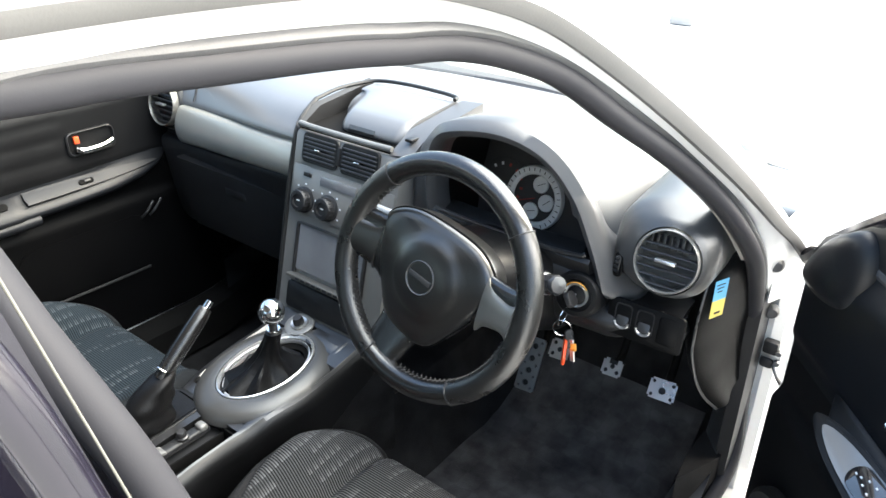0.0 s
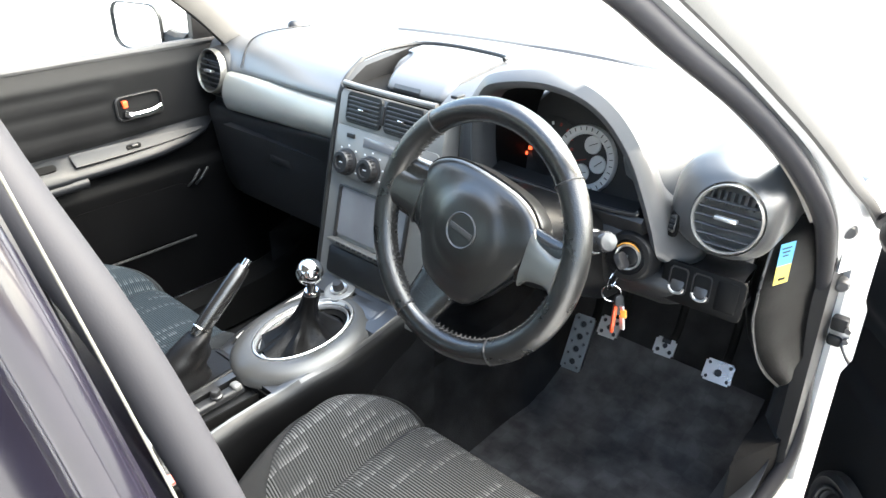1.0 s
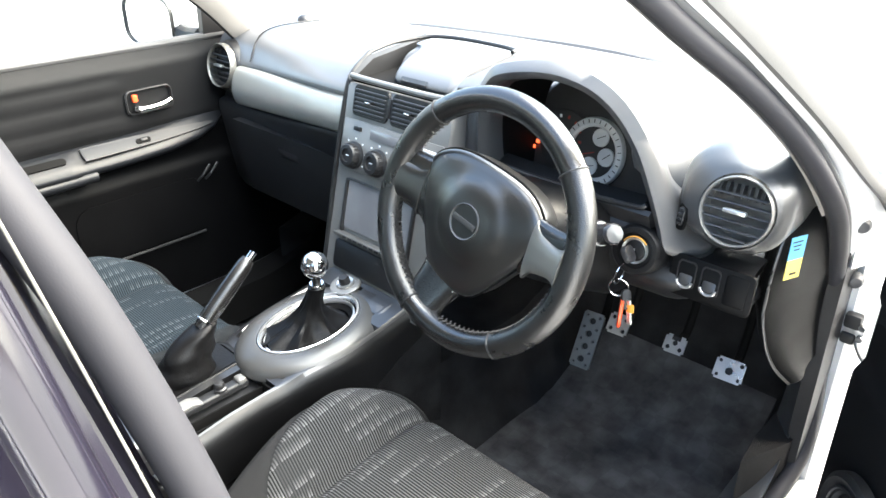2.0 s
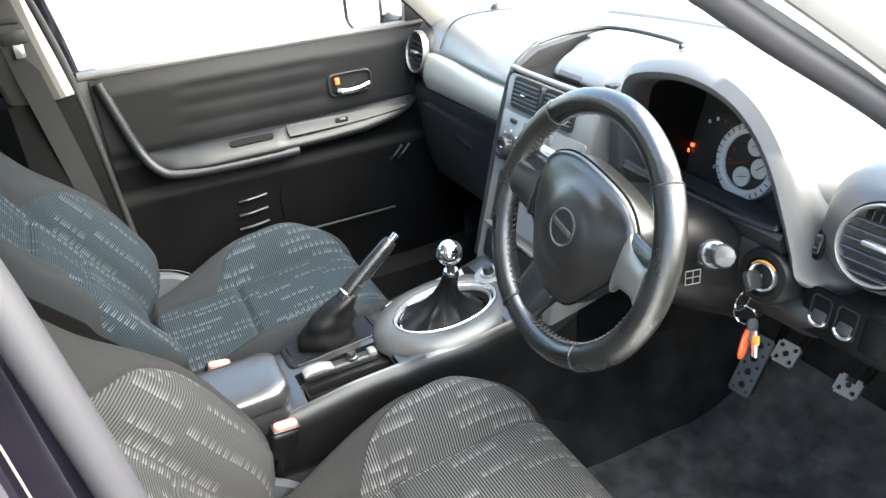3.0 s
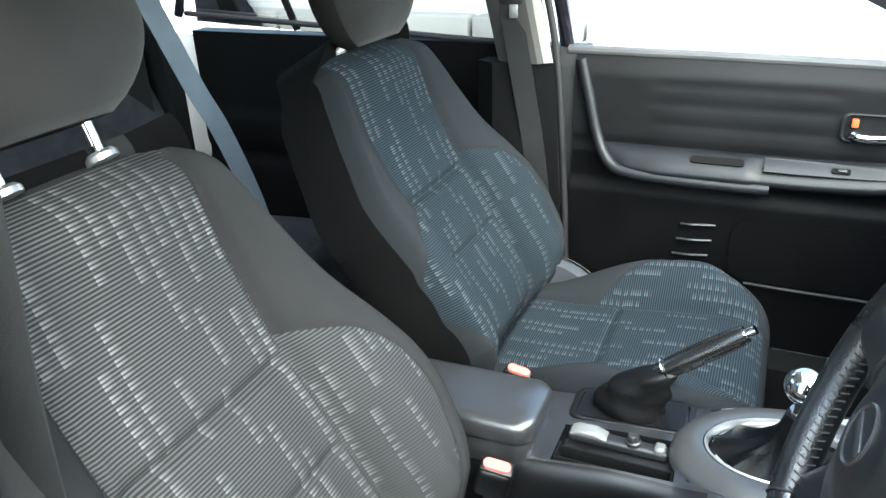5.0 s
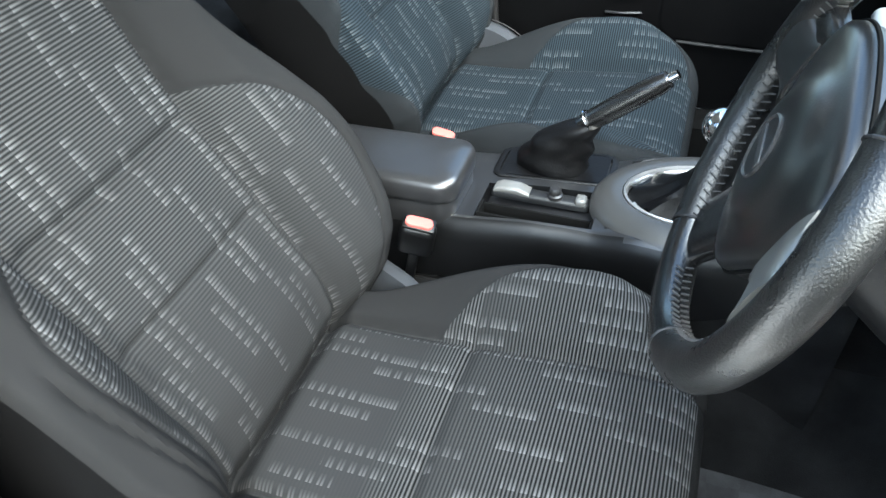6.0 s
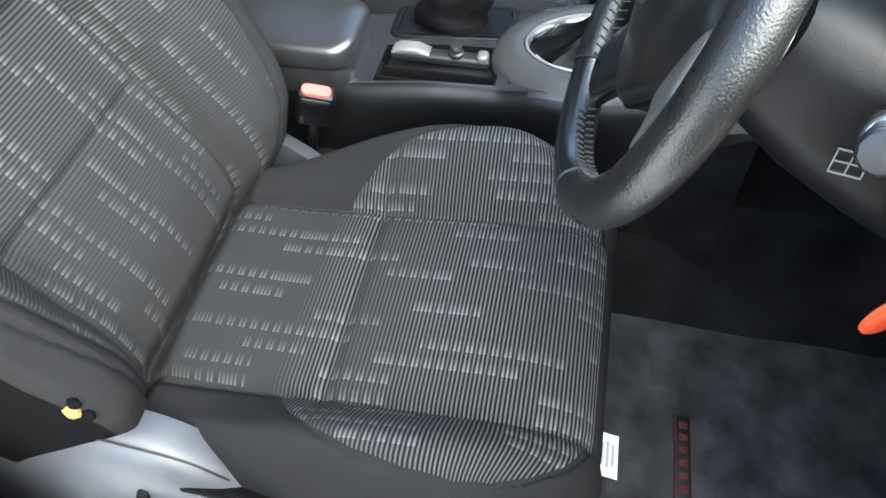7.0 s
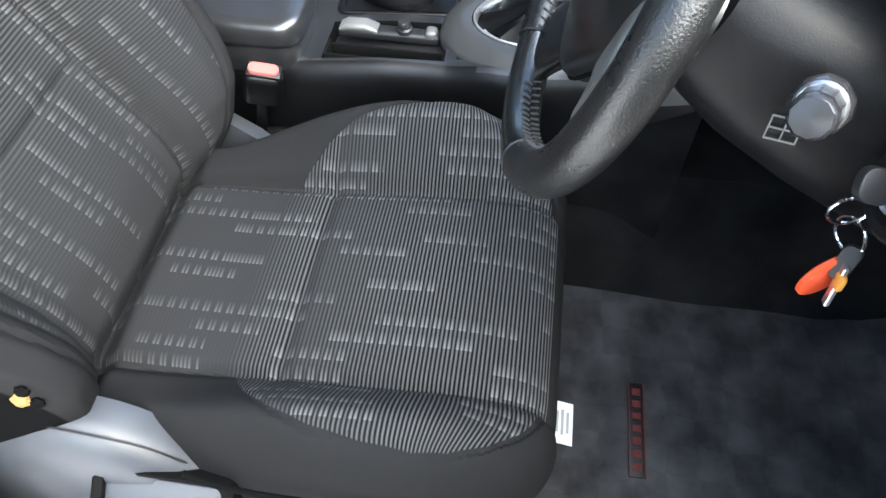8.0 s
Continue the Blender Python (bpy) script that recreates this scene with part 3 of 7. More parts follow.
for cz in (0.718, 0.698):
    part("check_bolt", lathe([(0, 0.006), (0.005, 0.006), (0.006, 0.0)], axis((0.744, 1.180, cz), (0, -1, 0)), 10), 'dark_alu', dc)
part("check_arm", tube([(0.738, 1.18, 0.692), (0.752, 1.165, 0.680), (0.762, 1.160, 0.672)], 0.0035, 8, 3), 'dark_alu', dc)
# carpeted floor, tunnel and bulkhead
floor_rings = []
for y, z in ((-1.0, 0.34), (-0.3, 0.32), (0.0, 0.285), (0.9, 0.285), (1.15, 0.29), (1.28, 0.34), (1.42, 0.47), (1.5, 0.62), (1.5, 0.86)):
    ring = []
    for k in range(33):
        x = -0.70 + 1.43 * k / 32
        hump = 0.20 * step01((0.15 - abs(x - 0.015)) / 0.05) if y < 1.3 else 0.12 * step01((0.16 - abs(x - 0.015)) / 0.05)
        ring.append((x, y, z + hump * (1 if z < 0.6 else 0)))
    floor_rings.append(ring)
part("floor_carpet", loft([r + [(q[0], q[1] + (0.02 if q[2] > 0.5 else 0), q[2] - 0.03) for q in r[::-1]] for r in floor_rings]), 'carpet', car_body, "dark carpeted floor and footwell")

# windscreen, cowl and bonnet
ws = []
for i in range(9):
    t = i / 8
    ring = []
    for k in range(17):
        u = -1 + k / 8
        y = 0.43 + 1.03 * t - 0.14 * u * u * (0.4 + 0.6 * t)
        z = 1.402 - 0.402 * t + 0.05 * t * (1 - t)
        ring.append((0.015 + u * (0.56 + 0.09 * t), y, z - 0.03 * u * u * t))
    ws.append(ring)
windscreen = part("windscreen", loft([row[::-1] for row in ws], False), 'screen_glass', car_body, "clear curved windscreen", recalc=False)
windscreen.visible_shadow = False
part("cowl", loft([[(x, 1.47 - 0.12 * ((x - 0.015) / 0.7) ** 2, 1.0), (x, 1.44 - 0.12 * ((x - 0.015) / 0.7) ** 2, 0.985), (x, 1.6, 0.95), (x, 1.62, 0.97)] for x in [-0.50 + 0.066 * k for k in range(14)]]), 'black', car_body, "black plastic cowl")
bon = []
for i in range(10):
    y = 1.50 + 0.98 * i / 9
    bon.append([(0.015 + u * 0.76, y - 0.06 * u * u, 0.985 - 0.22 * (i / 9) ** 1.6 - 0.05 * abs(u) ** 3) for u in [-1 + k / 8 for k in range(17)]])
part("bonnet", loft([r + [(p[0], p[1], p[2] - 0.02) for p in r[::-1]] for r in bon]), 'paint', car_body, "white bonnet")

# rear: parcel shelf, quarter panels, rear glass
for side in (1, -1):
    def mx(x):
        return x if side > 0 else 0.03 - x
    part("quarter_trim", loft([[(mx(0.60), -0.9, 0.35), (mx(0.60), -0.9, 1.0), (mx(0.50), -0.95, 1.36)], [(mx(0.60), -1.25, 0.35), (mx(0.60), -1.25, 1.0), (mx(0.48), -1.15, 1.36)], [(mx(0.68), -1.25, 0.35), (mx(0.68), -1.25, 1.0), (mx(0.58), -1.15, 1.36)], [(mx(0.68), -0.86, 0.35), (mx(0.68), -0.86, 1.0), (mx(0.58), -0.86, 1.36)]]), 'door_cloth', car_body, "dark rear quarter trim")
    part("rear_quarter", loft([[(mx(0.84), -1.0, z), (mx(0.83), -2.0, z), (mx(0.72), -2.0, z), (mx(0.70), -1.0, z)] for z in (0.3, 0.7, 1.0)]), 'paint', car_body, "white rear wing")
part("parcel_shelf", box(1.2, 0.35, 0.03, (0.015, -1.2, 1.0), 0.01), 'headliner', car_body, "grey rear shelf")
part("boot_lid", box(1.3, 0.7, 0.05, (0.015, -1.75, 0.98), 0.02), 'paint', car_body, "white boot lid")
rg = part("rear_window", loft([[(-0.55, -1.0, 1.375), (0.58, -1.0, 1.375)], [(-0.6, -1.45, 1.02), (0.63, -1.45, 1.02)]], False), 'tint', car_body, "tinted rear window", recalc=False)
rg.visible_shadow = False

part("pillar_outer", box(0.05, 0.30, 0.72, (-0.745, 0.06, 0.66), 0.006), 'black', car_body, "outer face of the centre pillar")
for mx_ in (0.665, -0.635):
    part("scuttle_end", box(0.19, 0.30, 0.02, (mx_, 1.43, 0.932), 0.006), 'paint', car_body, "white scuttle corner")

# seats -------------------------------------------------------------------
RECLINE = radians(30)
SEAT_BASE = Vector((0, 0.250, 0.515))
UP_S = Vector((0, -math.sin(RECLINE), math.cos(RECLINE)))
OUT_S = Vector((0, math.cos(RECLINE), math.sin(RECLINE)))


def table(v, rows):
    if v <= rows[0][0]:
        return rows[0][1]
    for (a, p), (b, q) in zip(rows, rows[1:]):
        if v <= b:
            t = (v - a) / (b - a)
            return p + (q - p) * t
    return rows[-1][1]


def soft_table(v, rows):
    return sum(table(v + d, rows) for d in (-0.03, -0.02, -0.01, 0, 0.01, 0.02, 0.03)) / 7


def grid_mesh(rings, uvs, inset, pick, wear, closed=True):
    """A skin with a UV map in metres; inset says how far inside the patterned cloth each point lies."""
    bm = bmesh.new()
    ins = bm.verts.layers.float.new("insert")
    rub = bm.verts.layers.float.new("worn")
    layer = bm.loops.layers.uv.new("UVMap")
    rows = skin(bm, rings, closed, True)
    for r, u in zip(rows, uvs):
        for v, q in zip(r, u):
            v[ins] = inset(*q) * 10
            v[rub] = wear(*q)
    where = {}
    for r, u in zip(rows, uvs):
        for v, q in zip(r, u):
            where[v] = q
    # the cloth runs along the surface, outwards from the middle of each row
    cloth_at = {}
    for r, u in zip(rows, uvs):
        run, total = [0.0], 0.0
        for a, b in zip(r, r[1:]):
            total += (b.co - a.co).length
            run.append(total)
        mid = min(range(len(u)), key=lambda i: abs(u[i][0]))
        for v, q, k in zip(r, u, run):
            cloth_at[v] = (k - run[mid], q[1])
    for f in bm.faces:
        mu = sum((Vector(where[v]) for v in f.verts), Vector((0, 0))) / len(f.verts)
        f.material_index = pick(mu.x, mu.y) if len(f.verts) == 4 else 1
        for lo in f.loops:
            lo[layer].uv = cloth_at[lo.vert]
    return bm


def patch_edge(y):
    """Outer edge of the ribbed panel on a cushion bolster."""
    return table(y, [(0.385, 0.128), (0.40, 0.148), (0.42, 0.170), (0.45, 0.190), (0.49, 0.206), (0.54, 0.216), (0.59, 0.219), (0.63, 0.212), (0.66, 0.196), (0.68, 0.172), (0.70, 0.128)])


def seat_cushion(parent, driver):
    path = smooth_path([(0, 0.17, 0.546), (0, 0.25, 0.546), (0, 0.35, 0.550), (0, 0.45, 0.559), (0, 0.55, 0.571), (0, 0.62, 0.578), (0, 0.67, 0.574), (0, 0.70, 0.556), (0, 0.714, 0.525), (0, 0.715, 0.48), (0, 0.70, 0.44)], 20)
    rings, uvs = [], []
    s = 0.0
    last = path[0]
    nx = 128
    for p in path:
        s += (p - last).length
        last = p
        ring, uv = [], []
        front = step01((p.y - 0.55) / 0.16)
        W = table(p.y, [(0.17, 0.212), (0.29, 0.216), (0.40, 0.240), (0.50, 0.258)])
        for k in range(nx + 1):
            u = -1 + 2 * k / nx
            a = abs(u)
            x = W * u
            ax = abs(x)
            bol = 0.071 * step01((ax - 0.115) / 0.085) * (1 - 0.6 * front) * (0.05 + 0.95 * step01((p.y - 0.22) / 0.26))
            roll = 0.13 * max(0, (a - 0.80) / 0.20) ** 2.2
            seam = -0.012 * bump_at(ax - 0.130, 0.008)
            lat = -0.007 * bump_at(p.y - 0.432, 0.006) * step01((0.135 - ax) / 0.01)
            piping = -0.005 * bump_at(ax - patch_edge(p.y) - 0.003, 0.004) * step01((p.y - 0.39) / 0.02)
            puff = 0.006 * math.cos(min(1, ax / 0.13) * math.pi / 2)
            wob = 0.002 * noise.noise(Vector((x * 9, p.y * 9, 1)))
            y = p.y - 0.10 * front * max(0, (ax - 0.15) / 0.11) ** 2
            tuck = 0.026 * step01((0.262 - p.y) / 0.035)
            ring.append((x, y, p.z + bol - roll + seam + lat + piping + puff * (1 - front) + wob - tuck))
            uv.append((x, s))
        ring += [(W * 0.97, p.y - 0.05 * front, 0.40), (-W * 0.97, p.y - 0.05 * front, 0.40)]
        uv += [(W + 0.6, s), (-W - 0.6, s)]
        rings.append(ring)
        uvs.append(uv)

    def inset(x, s_):
        ax, y = abs(x), 0.17 + s_
        side_in = min((patch_edge(y) - ax) * 0.8, y - 0.39)
        return min(max(0.131 - ax, side_in), 0.712 - y)

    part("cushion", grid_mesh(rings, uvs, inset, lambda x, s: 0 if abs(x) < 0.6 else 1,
                              lambda x, s: table(s, [(0.20, 1.0), (0.24, 0.15), (0.262, 0.0), (0.264, 0.75), (0.33, 0.2), (0.40, 0.0)]) if driver else 0.35), ['cloth' if driver else 'cloth_skylit', 'cloth_back'], parent, "ribbed grey cloth seat cushion")


def back_width(s, inner=False):
    """Half width of the backrest; one side swells further."""
    if inner:
        return soft_table(s, [(0, 0.215), (0.05, 0.248), (0.09, 0.274), (0.13, 0.298), (0.18, 0.313), (0.24, 0.311), (0.30, 0.293), (0.36, 0.268), (0.42, 0.245), (0.48, 0.226), (0.55, 0.206), (0.61, 0.185), (0.64, 0.16), (0.655, 0.135)])
    return table(s, [(0, 0.225), (0.08, 0.25), (0.16, 0.262), (0.28, 0.268), (0.34, 0.270), (0.39, 0.262), (0.45, 0.238), (0.50, 0.222), (0.55, 0.207), (0.61, 0.185), (0.64, 0.16), (0.655, 0.135)])


def wing_edge(x, s, driver):
    """Outer edge of the ribbed wing; slimmer low down on the worn outer side of the driver's seat."""
    edge = soft_table(s, [(0, 0.16), (0.1, 0.218), (0.17, 0.250), (0.24, 0.250), (0.30, 0.228), (0.335, 0.197), (0.36, 0.157), (0.38, 0.12), (0.45, 0.05)])
    if driver and x > 0:
        return soft_table(s, [(0, 0.140), (0.10, 0.158), (0.20, 0.180), (0.26, 0.194), (0.30, 0.192), (0.335, 0.178), (0.36, 0.155), (0.38, 0.12), (0.45, 0.05)])
    return edge


def seat_back(parent, driver):
    rings, uvs = [], []
    nx, ns = 128, 130
    for j in range(ns + 1):
        s = 0.655 * j / ns
        W = back_width(s)
        strength = table(s, [(0, 0.5), (0.08, 0.95), (0.2, 1.05), (0.27, 1.0), (0.34, 0.85), (0.41, 0.66), (0.46, 0.54), (0.52, 0.40), (0.6, 0.2), (0.655, 0.0)])
        cap = step01((s - 0.56) / 0.095)
        lean = 0.045 * step01((s - 0.36) / 0.27)
        ring, uv = [], []
        for k in range(nx + 1):
            u = -1 + 2 * k / nx
            a, x = abs(u), (back_width(s, True) if u < 0 else W) * u
            ax = abs(x)
            d = 0.075 * strength * step01((ax - 0.105) / 0.095)
            d -= 0.14 * max(0, (a - 0.86) / 0.14) ** 2.0 * (1 - 0.5 * cap)
            d -= 0.013 * bump_at(ax - 0.135, 0.007) * step01((0.63 - s) / 0.02)
            d -= 0.012 * bump_at(s - 0.345, 0.009) * step01((0.135 - ax) / 0.01)
            d -= 0.007 * bump_at(s - 0.215, 0.007) * step01((0.135 - ax) / 0.01)
            d -= 0.005 * bump_at(ax - wing_edge(x, s, driver) - 0.002, 0.004) * step01((0.385 - s) / 0.02)
            if driver and x > 0:
                d -= 0.006 * bump_at(ax - wing_edge(x, s, driver) - 0.022, 0.004) * step01((0.30 - s) / 0.05)
                d += 0.003 * noise.noise(Vector((x * 60, s * 14, 2))) * step01((0.16 - s) / 0.10) * step01((ax - 0.14) / 0.02)
            d += 0.006 * math.cos(min(1, ax / 0.13) * math.pi / 2) + 0.014 * math.sin(min(1, s / 0.5) * math.pi) + lean
            d -= 0.05 * cap ** 2 + 0.030 * step01((0.05 - s) / 0.05)
            d += 0.013 * bump_at(s - 0.10, 0.06)
            d += 0.002 * noise.noise(Vector((x * 8, s * 8, 5)))
            p = SEAT_BASE + UP_S * s + OUT_S * d + Vector((x, 0, 0))
            ring.append(p)
            uv.append((x, s))
        back = -0.105 + lean + 0.075 * cap + 0.03 * step01((0.12 - s) / 0.12)
        for k in range(13):
            u = 1 - 2 * k / 12
            e = back + 0.035 * abs(u) ** 4
            ring.append(SEAT_BASE + UP_S * s + OUT_S * e + Vector((0.985 * (back_width(s, True) if u < 0 else W) * u, 0, 0)))
            uv.append((0.5 + u, s))
        rings.append(ring)
        uvs.append(uv)

    def inset(x, s):
        ax = abs(x)
        wing = min((wing_edge(x, s, driver) - ax) * 0.8, 0.376 - s)
        return min(max(0.134 - ax, wing), 0.632 - s)

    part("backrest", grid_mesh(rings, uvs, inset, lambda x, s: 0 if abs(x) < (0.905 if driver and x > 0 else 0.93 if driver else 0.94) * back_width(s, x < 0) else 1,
                               lambda x, s: table(s, [(0.10, 0.85), (0.22, 0.65), (0.30, 0.42), (0.36, 0.45), (0.42, 0.36)]) if driver else 0.45), ['cloth' if driver else 'cloth_skylit', 'cloth_back'], parent, "ribbed grey cloth backrest with plain bolsters")


def headrest(parent, raised):
    base = SEAT_BASE + UP_S * (0.632 + raised) + OUT_S * 0.030
    tilt = radians(20)
    u_, o_ = Vector((0, -math.sin(tilt), math.cos(tilt))), Vector((0, math.cos(tilt), math.sin(tilt)))
    rings = []
    for j in range(19):
        t = j / 18
        e = math.sin(math.pi * min(1, max(0, 0.06 + 0.88 * t))) ** 0.42
        hw = 0.142 * e * (1 - 0.12 * t)
        ring = []
        for k in range(36):
            a = 2 * math.pi * k / 36
            ca, sa = math.cos(a), math.sin(a)
            x = hw * (abs(ca) ** 0.75) * (1 if ca > 0 else -1)
            dep = (abs(sa) ** 0.8) * (1 if sa > 0 else -1)
            o = dep * 0.066 * e + 0.018 + 0.018 * math.sin(math.pi * t)
            ring.append(base + u_ * (0.19 * t) + o_ * o + Vector((x, 0, 0)))
        rings.append(ring)
    mesh = loft(rings)
    bmesh.ops.recalc_face_normals(mesh, faces=mesh.faces[:])
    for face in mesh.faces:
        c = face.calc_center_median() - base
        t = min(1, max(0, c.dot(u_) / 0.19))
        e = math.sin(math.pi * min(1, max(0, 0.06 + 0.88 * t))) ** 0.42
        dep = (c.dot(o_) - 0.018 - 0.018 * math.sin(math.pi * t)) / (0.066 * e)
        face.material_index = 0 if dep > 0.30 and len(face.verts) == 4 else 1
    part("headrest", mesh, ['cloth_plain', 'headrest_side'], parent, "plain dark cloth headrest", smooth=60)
    for sx in (-0.058, 0.058):
        foot = SEAT_BASE + UP_S * 0.628 + OUT_S * 0.020 + Vector((sx, 0, 0))
        part("headrest_rod", tube([foot + UP_S * 0.012, base + u_ * 0.03 + Vector((sx, 0, 0))], 0.0065, 12, 2), 'chrome', parent, "chrome headrest rod")
        part("rod_guide", lathe([(0.0, 0.0), (0.018, 0.0), (0.018, 0.006), (0.014, 0.010), (0.008, 0.011), (0.0, 0.011)], axis(foot + UP_S * 0.008, UP_S), 20), 'alu' if raised > 0.03 else 'white', parent)


def front_seat(name, label, at, raised, driver):
    seat = thing(name, label, "car seat", "front seats")
    seat_cushion(seat, driver)
    seat_back(seat, driver)
    headrest(seat, raised)
    if driver:
        hem = smooth_path([(0.2590, 0.398, 0.620), (0.2600, 0.415, 0.610), (0.2605, 0.459, 0.600), (0.2605, 0.578, 0.600), (0.258, 0.66, 0.585)], 5)
        part("cushion_hem", tube(hem, 0.0030, 8, 2), 'cloth_back', seat, "dark piped hem along the cushion side")
    # side covers, rails and levers
    out = 1 if driver else -1
    for sx in (1, -1):
        outline = [(0.08, 0.36), (0.06, 0.50), (0.12, 0.57), (0.22, 0.575), (0.30, 0.535), (0.36, 0.475), (0.45, 0.44), (0.62, 0.42), (0.66, 0.38), (0.62, 0.34), (0.3, 0.33)]
        outline = [(p.x, p.y) for p in smooth_path([(a, b, 0) for a, b in outline], 4, True)]
        m = Matrix(((0, 0, sx, sx * 0.222), (1, 0, 0, 0), (0, 1, 0, 0), (0, 0, 0, 1)))
        if sx != out:
            part("side_cover", slab(outline, 0.022, m, 0.008), 'grey_side', seat, "grey plastic seat side cover")
        part("seat_rail", box(0.03, 0.62, 0.05, (sx * 0.19, 0.40, 0.315), 0.006), 'black', seat)
    part("frame", box(0.42, 0.50, 0.06, (0, 0.42, 0.375), 0.02), 'black', seat)
    # broad outer cover with the recline lever
    rings = []
    for k in range(61):
        y = 0.04 + 0.60 * k / 60
        top = soft_table(y, [(0.04, 0.55), (0.12, 0.582), (0.22, 0.600), (0.29, 0.598), (0.33, 0.580), (0.37, 0.545), (0.42, 0.500), (0.50, 0.455), (0.64, 0.43)])
        rings.append([(out * a, y, b) for a, b in ((0.190, top - 0.004), (0.212, top), (0.232, top - 0.006), (0.246, top - 0.028), (0.252, top - 0.07), (0.250, 0.36), (0.200, 0.36))])
    cover = part("outer_cover", loft(rings), 'grey_side', seat, "blue-grey plastic outer seat cover", smooth=60)
    part("cover_seam", tube([(out * 0.226, 0.20, 0.598), (out * 0.229, 0.28, 0.5965), (out * 0.226, 0.335, 0.577), (out * 0.224, 0.37, 0.547)], 0.0012, 6, 4), 'black', cover)
    m = Matrix(((0, -0.75 * out, 0.66 * out, out * 0.255), (1, 0, 0, 0.355), (0, 0.66, 0.75, 0.526), (0, 0, 0, 1)))
    lever = part("recline_lever", loft([[m @ Vector((p[0] * s + 0.0, p[1] * s, h)) for p in rounded(0.135, 0.058, 0.012)] for s, h in ((1.0, -0.02), (1.0, 0.010), (0.95, 0.013), (0.84, 0.011), (0.83, -0.004))], True, False), 'void', cover, "black lever surround")
    part("lever_pad", slab(rounded(0.116, 0.042, 0.008), 0.008, m @ pose(0, 0, -0.004), 0.002), 'grey_side', lever, "grey lever pad")
    seat.matrix_world = at
    return seat


driver_seat = front_seat("front_seat", "worn dark grey ribbed cloth driver seat with raised headrest", pose(0.397, 0, 0), 0.045, True)
passenger_seat = front_seat("front_seat", "ribbed cloth front passenger seat, blue sky tint in its colour", pose(-0.335, -0.072, 0), 0.0, False)

# worn corner of the driver's backrest: a hole in the cloth with the foam showing
def lump(at, rx, ry, rz, seed):
    bm = bmesh.new()
    bmesh.ops.create_icosphere(bm, subdivisions=3, radius=1)
    for v in bm.verts:
        k = 1 + 0.30 * noise.noise(v.co * 2.2 + Vector((seed, 0, 0)))
        v.co = Vector(at) + Vector((v.co.x * rx, v.co.y * ry, v.co.z * rz)) * k
    return bm


part("exposed_foam", lump((0.2310, 0.2590, 0.657), 0.0055, 0.008, 0.009, 3), 'foam', driver_seat, "yellow foam showing through torn cloth")
for k, (dx, dy, dz) in enumerate(((-0.001, 0.005, 0.012), (0.0, -0.007, 0.005), (-0.001, 0.009, -0.004), (0.0, -0.004, -0.011))):
    part("frayed_cloth", lump((0.2312 + dx, 0.2590 + dy * 1.4, 0.657 + dz * 1.2), 0.0042, 0.006, 0.006, 7 + k), 'cloth_back', driver_seat, "frayed dark cloth")

# dashboard ---------------------------------------------------------------
dashboard = thing("dashboard", "dark grey plastic dashboard with satin trim band and round end vents", "dashboard")


def shell(rings, thick):
    """Give an open row of profiles a thickness downward."""
    return loft([list(r) + [Vector(p) + Vector(thick) for p in r[::-1]] for r in rings])


# top pad across the full width
pad_left = [(1.47, 0.985), (1.38, 1.01), (1.25, 1.035), (1.12, 1.045), (1.03, 1.038), (0.985, 1.015), (0.962, 0.985), (0.95, 0.962), (0.952, 0.955)]
pad_mid = [(1.50, 0.985), (1.40, 1.01), (1.25, 1.035), (1.12, 1.045), (1.02, 1.042), (0.955, 1.028), (0.92, 1.005), (0.902, 0.987), (0.905, 0.978)]
pad_drv = [(1.50, 0.985), (1.40, 1.01), (1.25, 1.03), (1.18, 1.035), (1.15, 1.035), (1.12, 1.034), (1.10, 1.03), (1.085, 1.02), (1.085, 1.0)]
pad_right = [(1.40, 0.985), (1.33, 1.01), (1.22, 1.025), (1.12, 1.03), (1.06, 1.02), (1.01, 1.0), (0.985, 0.975), (0.965, 0.945), (0.965, 0.93)]
xs = sorted([-0.70 + 1.335 * k / 56 for k in range(57)] + [-0.1225, -0.1190, 0.1150, 0.1185, 0.4320, 0.4700, 0.5050])
pad_well = [(1.40, 0.985), (1.33, 1.000), (1.24, 0.998), (1.16, 0.985), (1.09, 0.972), (1.04, 0.962), (1.00, 0.950), (0.985, 0.935), (0.985, 0.915)]
pad_crest = [(1.40, 0.985), (1.33, 1.008), (1.22, 1.026), (1.12, 1.028), (1.06, 1.027), (1.01, 1.024), (0.985, 1.018), (0.970, 1.008), (0.970, 0.98)]
pad_flank = [(1.40, 0.985), (1.33, 1.004), (1.22, 1.013), (1.12, 1.009), (1.06, 1.004), (1.01, 0.999), (0.985, 0.995), (0.962, 0.986), (0.962, 0.96)]
pad_bin = [(1.50, 0.985), (1.40, 1.01), (1.25, 1.035), (1.13, 1.045), (1.118, 1.040), (1.112, 1.02), (1.110, 1.01), (1.109, 1.0), (1.109, 0.99)]
pad_table = [(-0.70, pad_left), (-0.60, pad_left), (-0.14, pad_mid), (-0.1220, pad_mid), (-0.1195, pad_bin), (0.1155, pad_bin), (0.1180, pad_mid), (0.15, pad_mid), (0.19, pad_drv), (0.385, pad_drv), (0.432, pad_crest), (0.470, pad_flank), (0.508, pad_well), (0.580, pad_well), (0.615, pad_right)]
rings = []
for x in xs:
    prof = [p for p in smooth_path([(0, *q) for q in lerp_profile(x, pad_table)], 3)]
    bow = 0.10 * ((x - 0.015) / 0.7) ** 2
    rings.append([(x, p.y - bow * step01((p.y - 1.05) / 0.4), p.z) for p in prof])
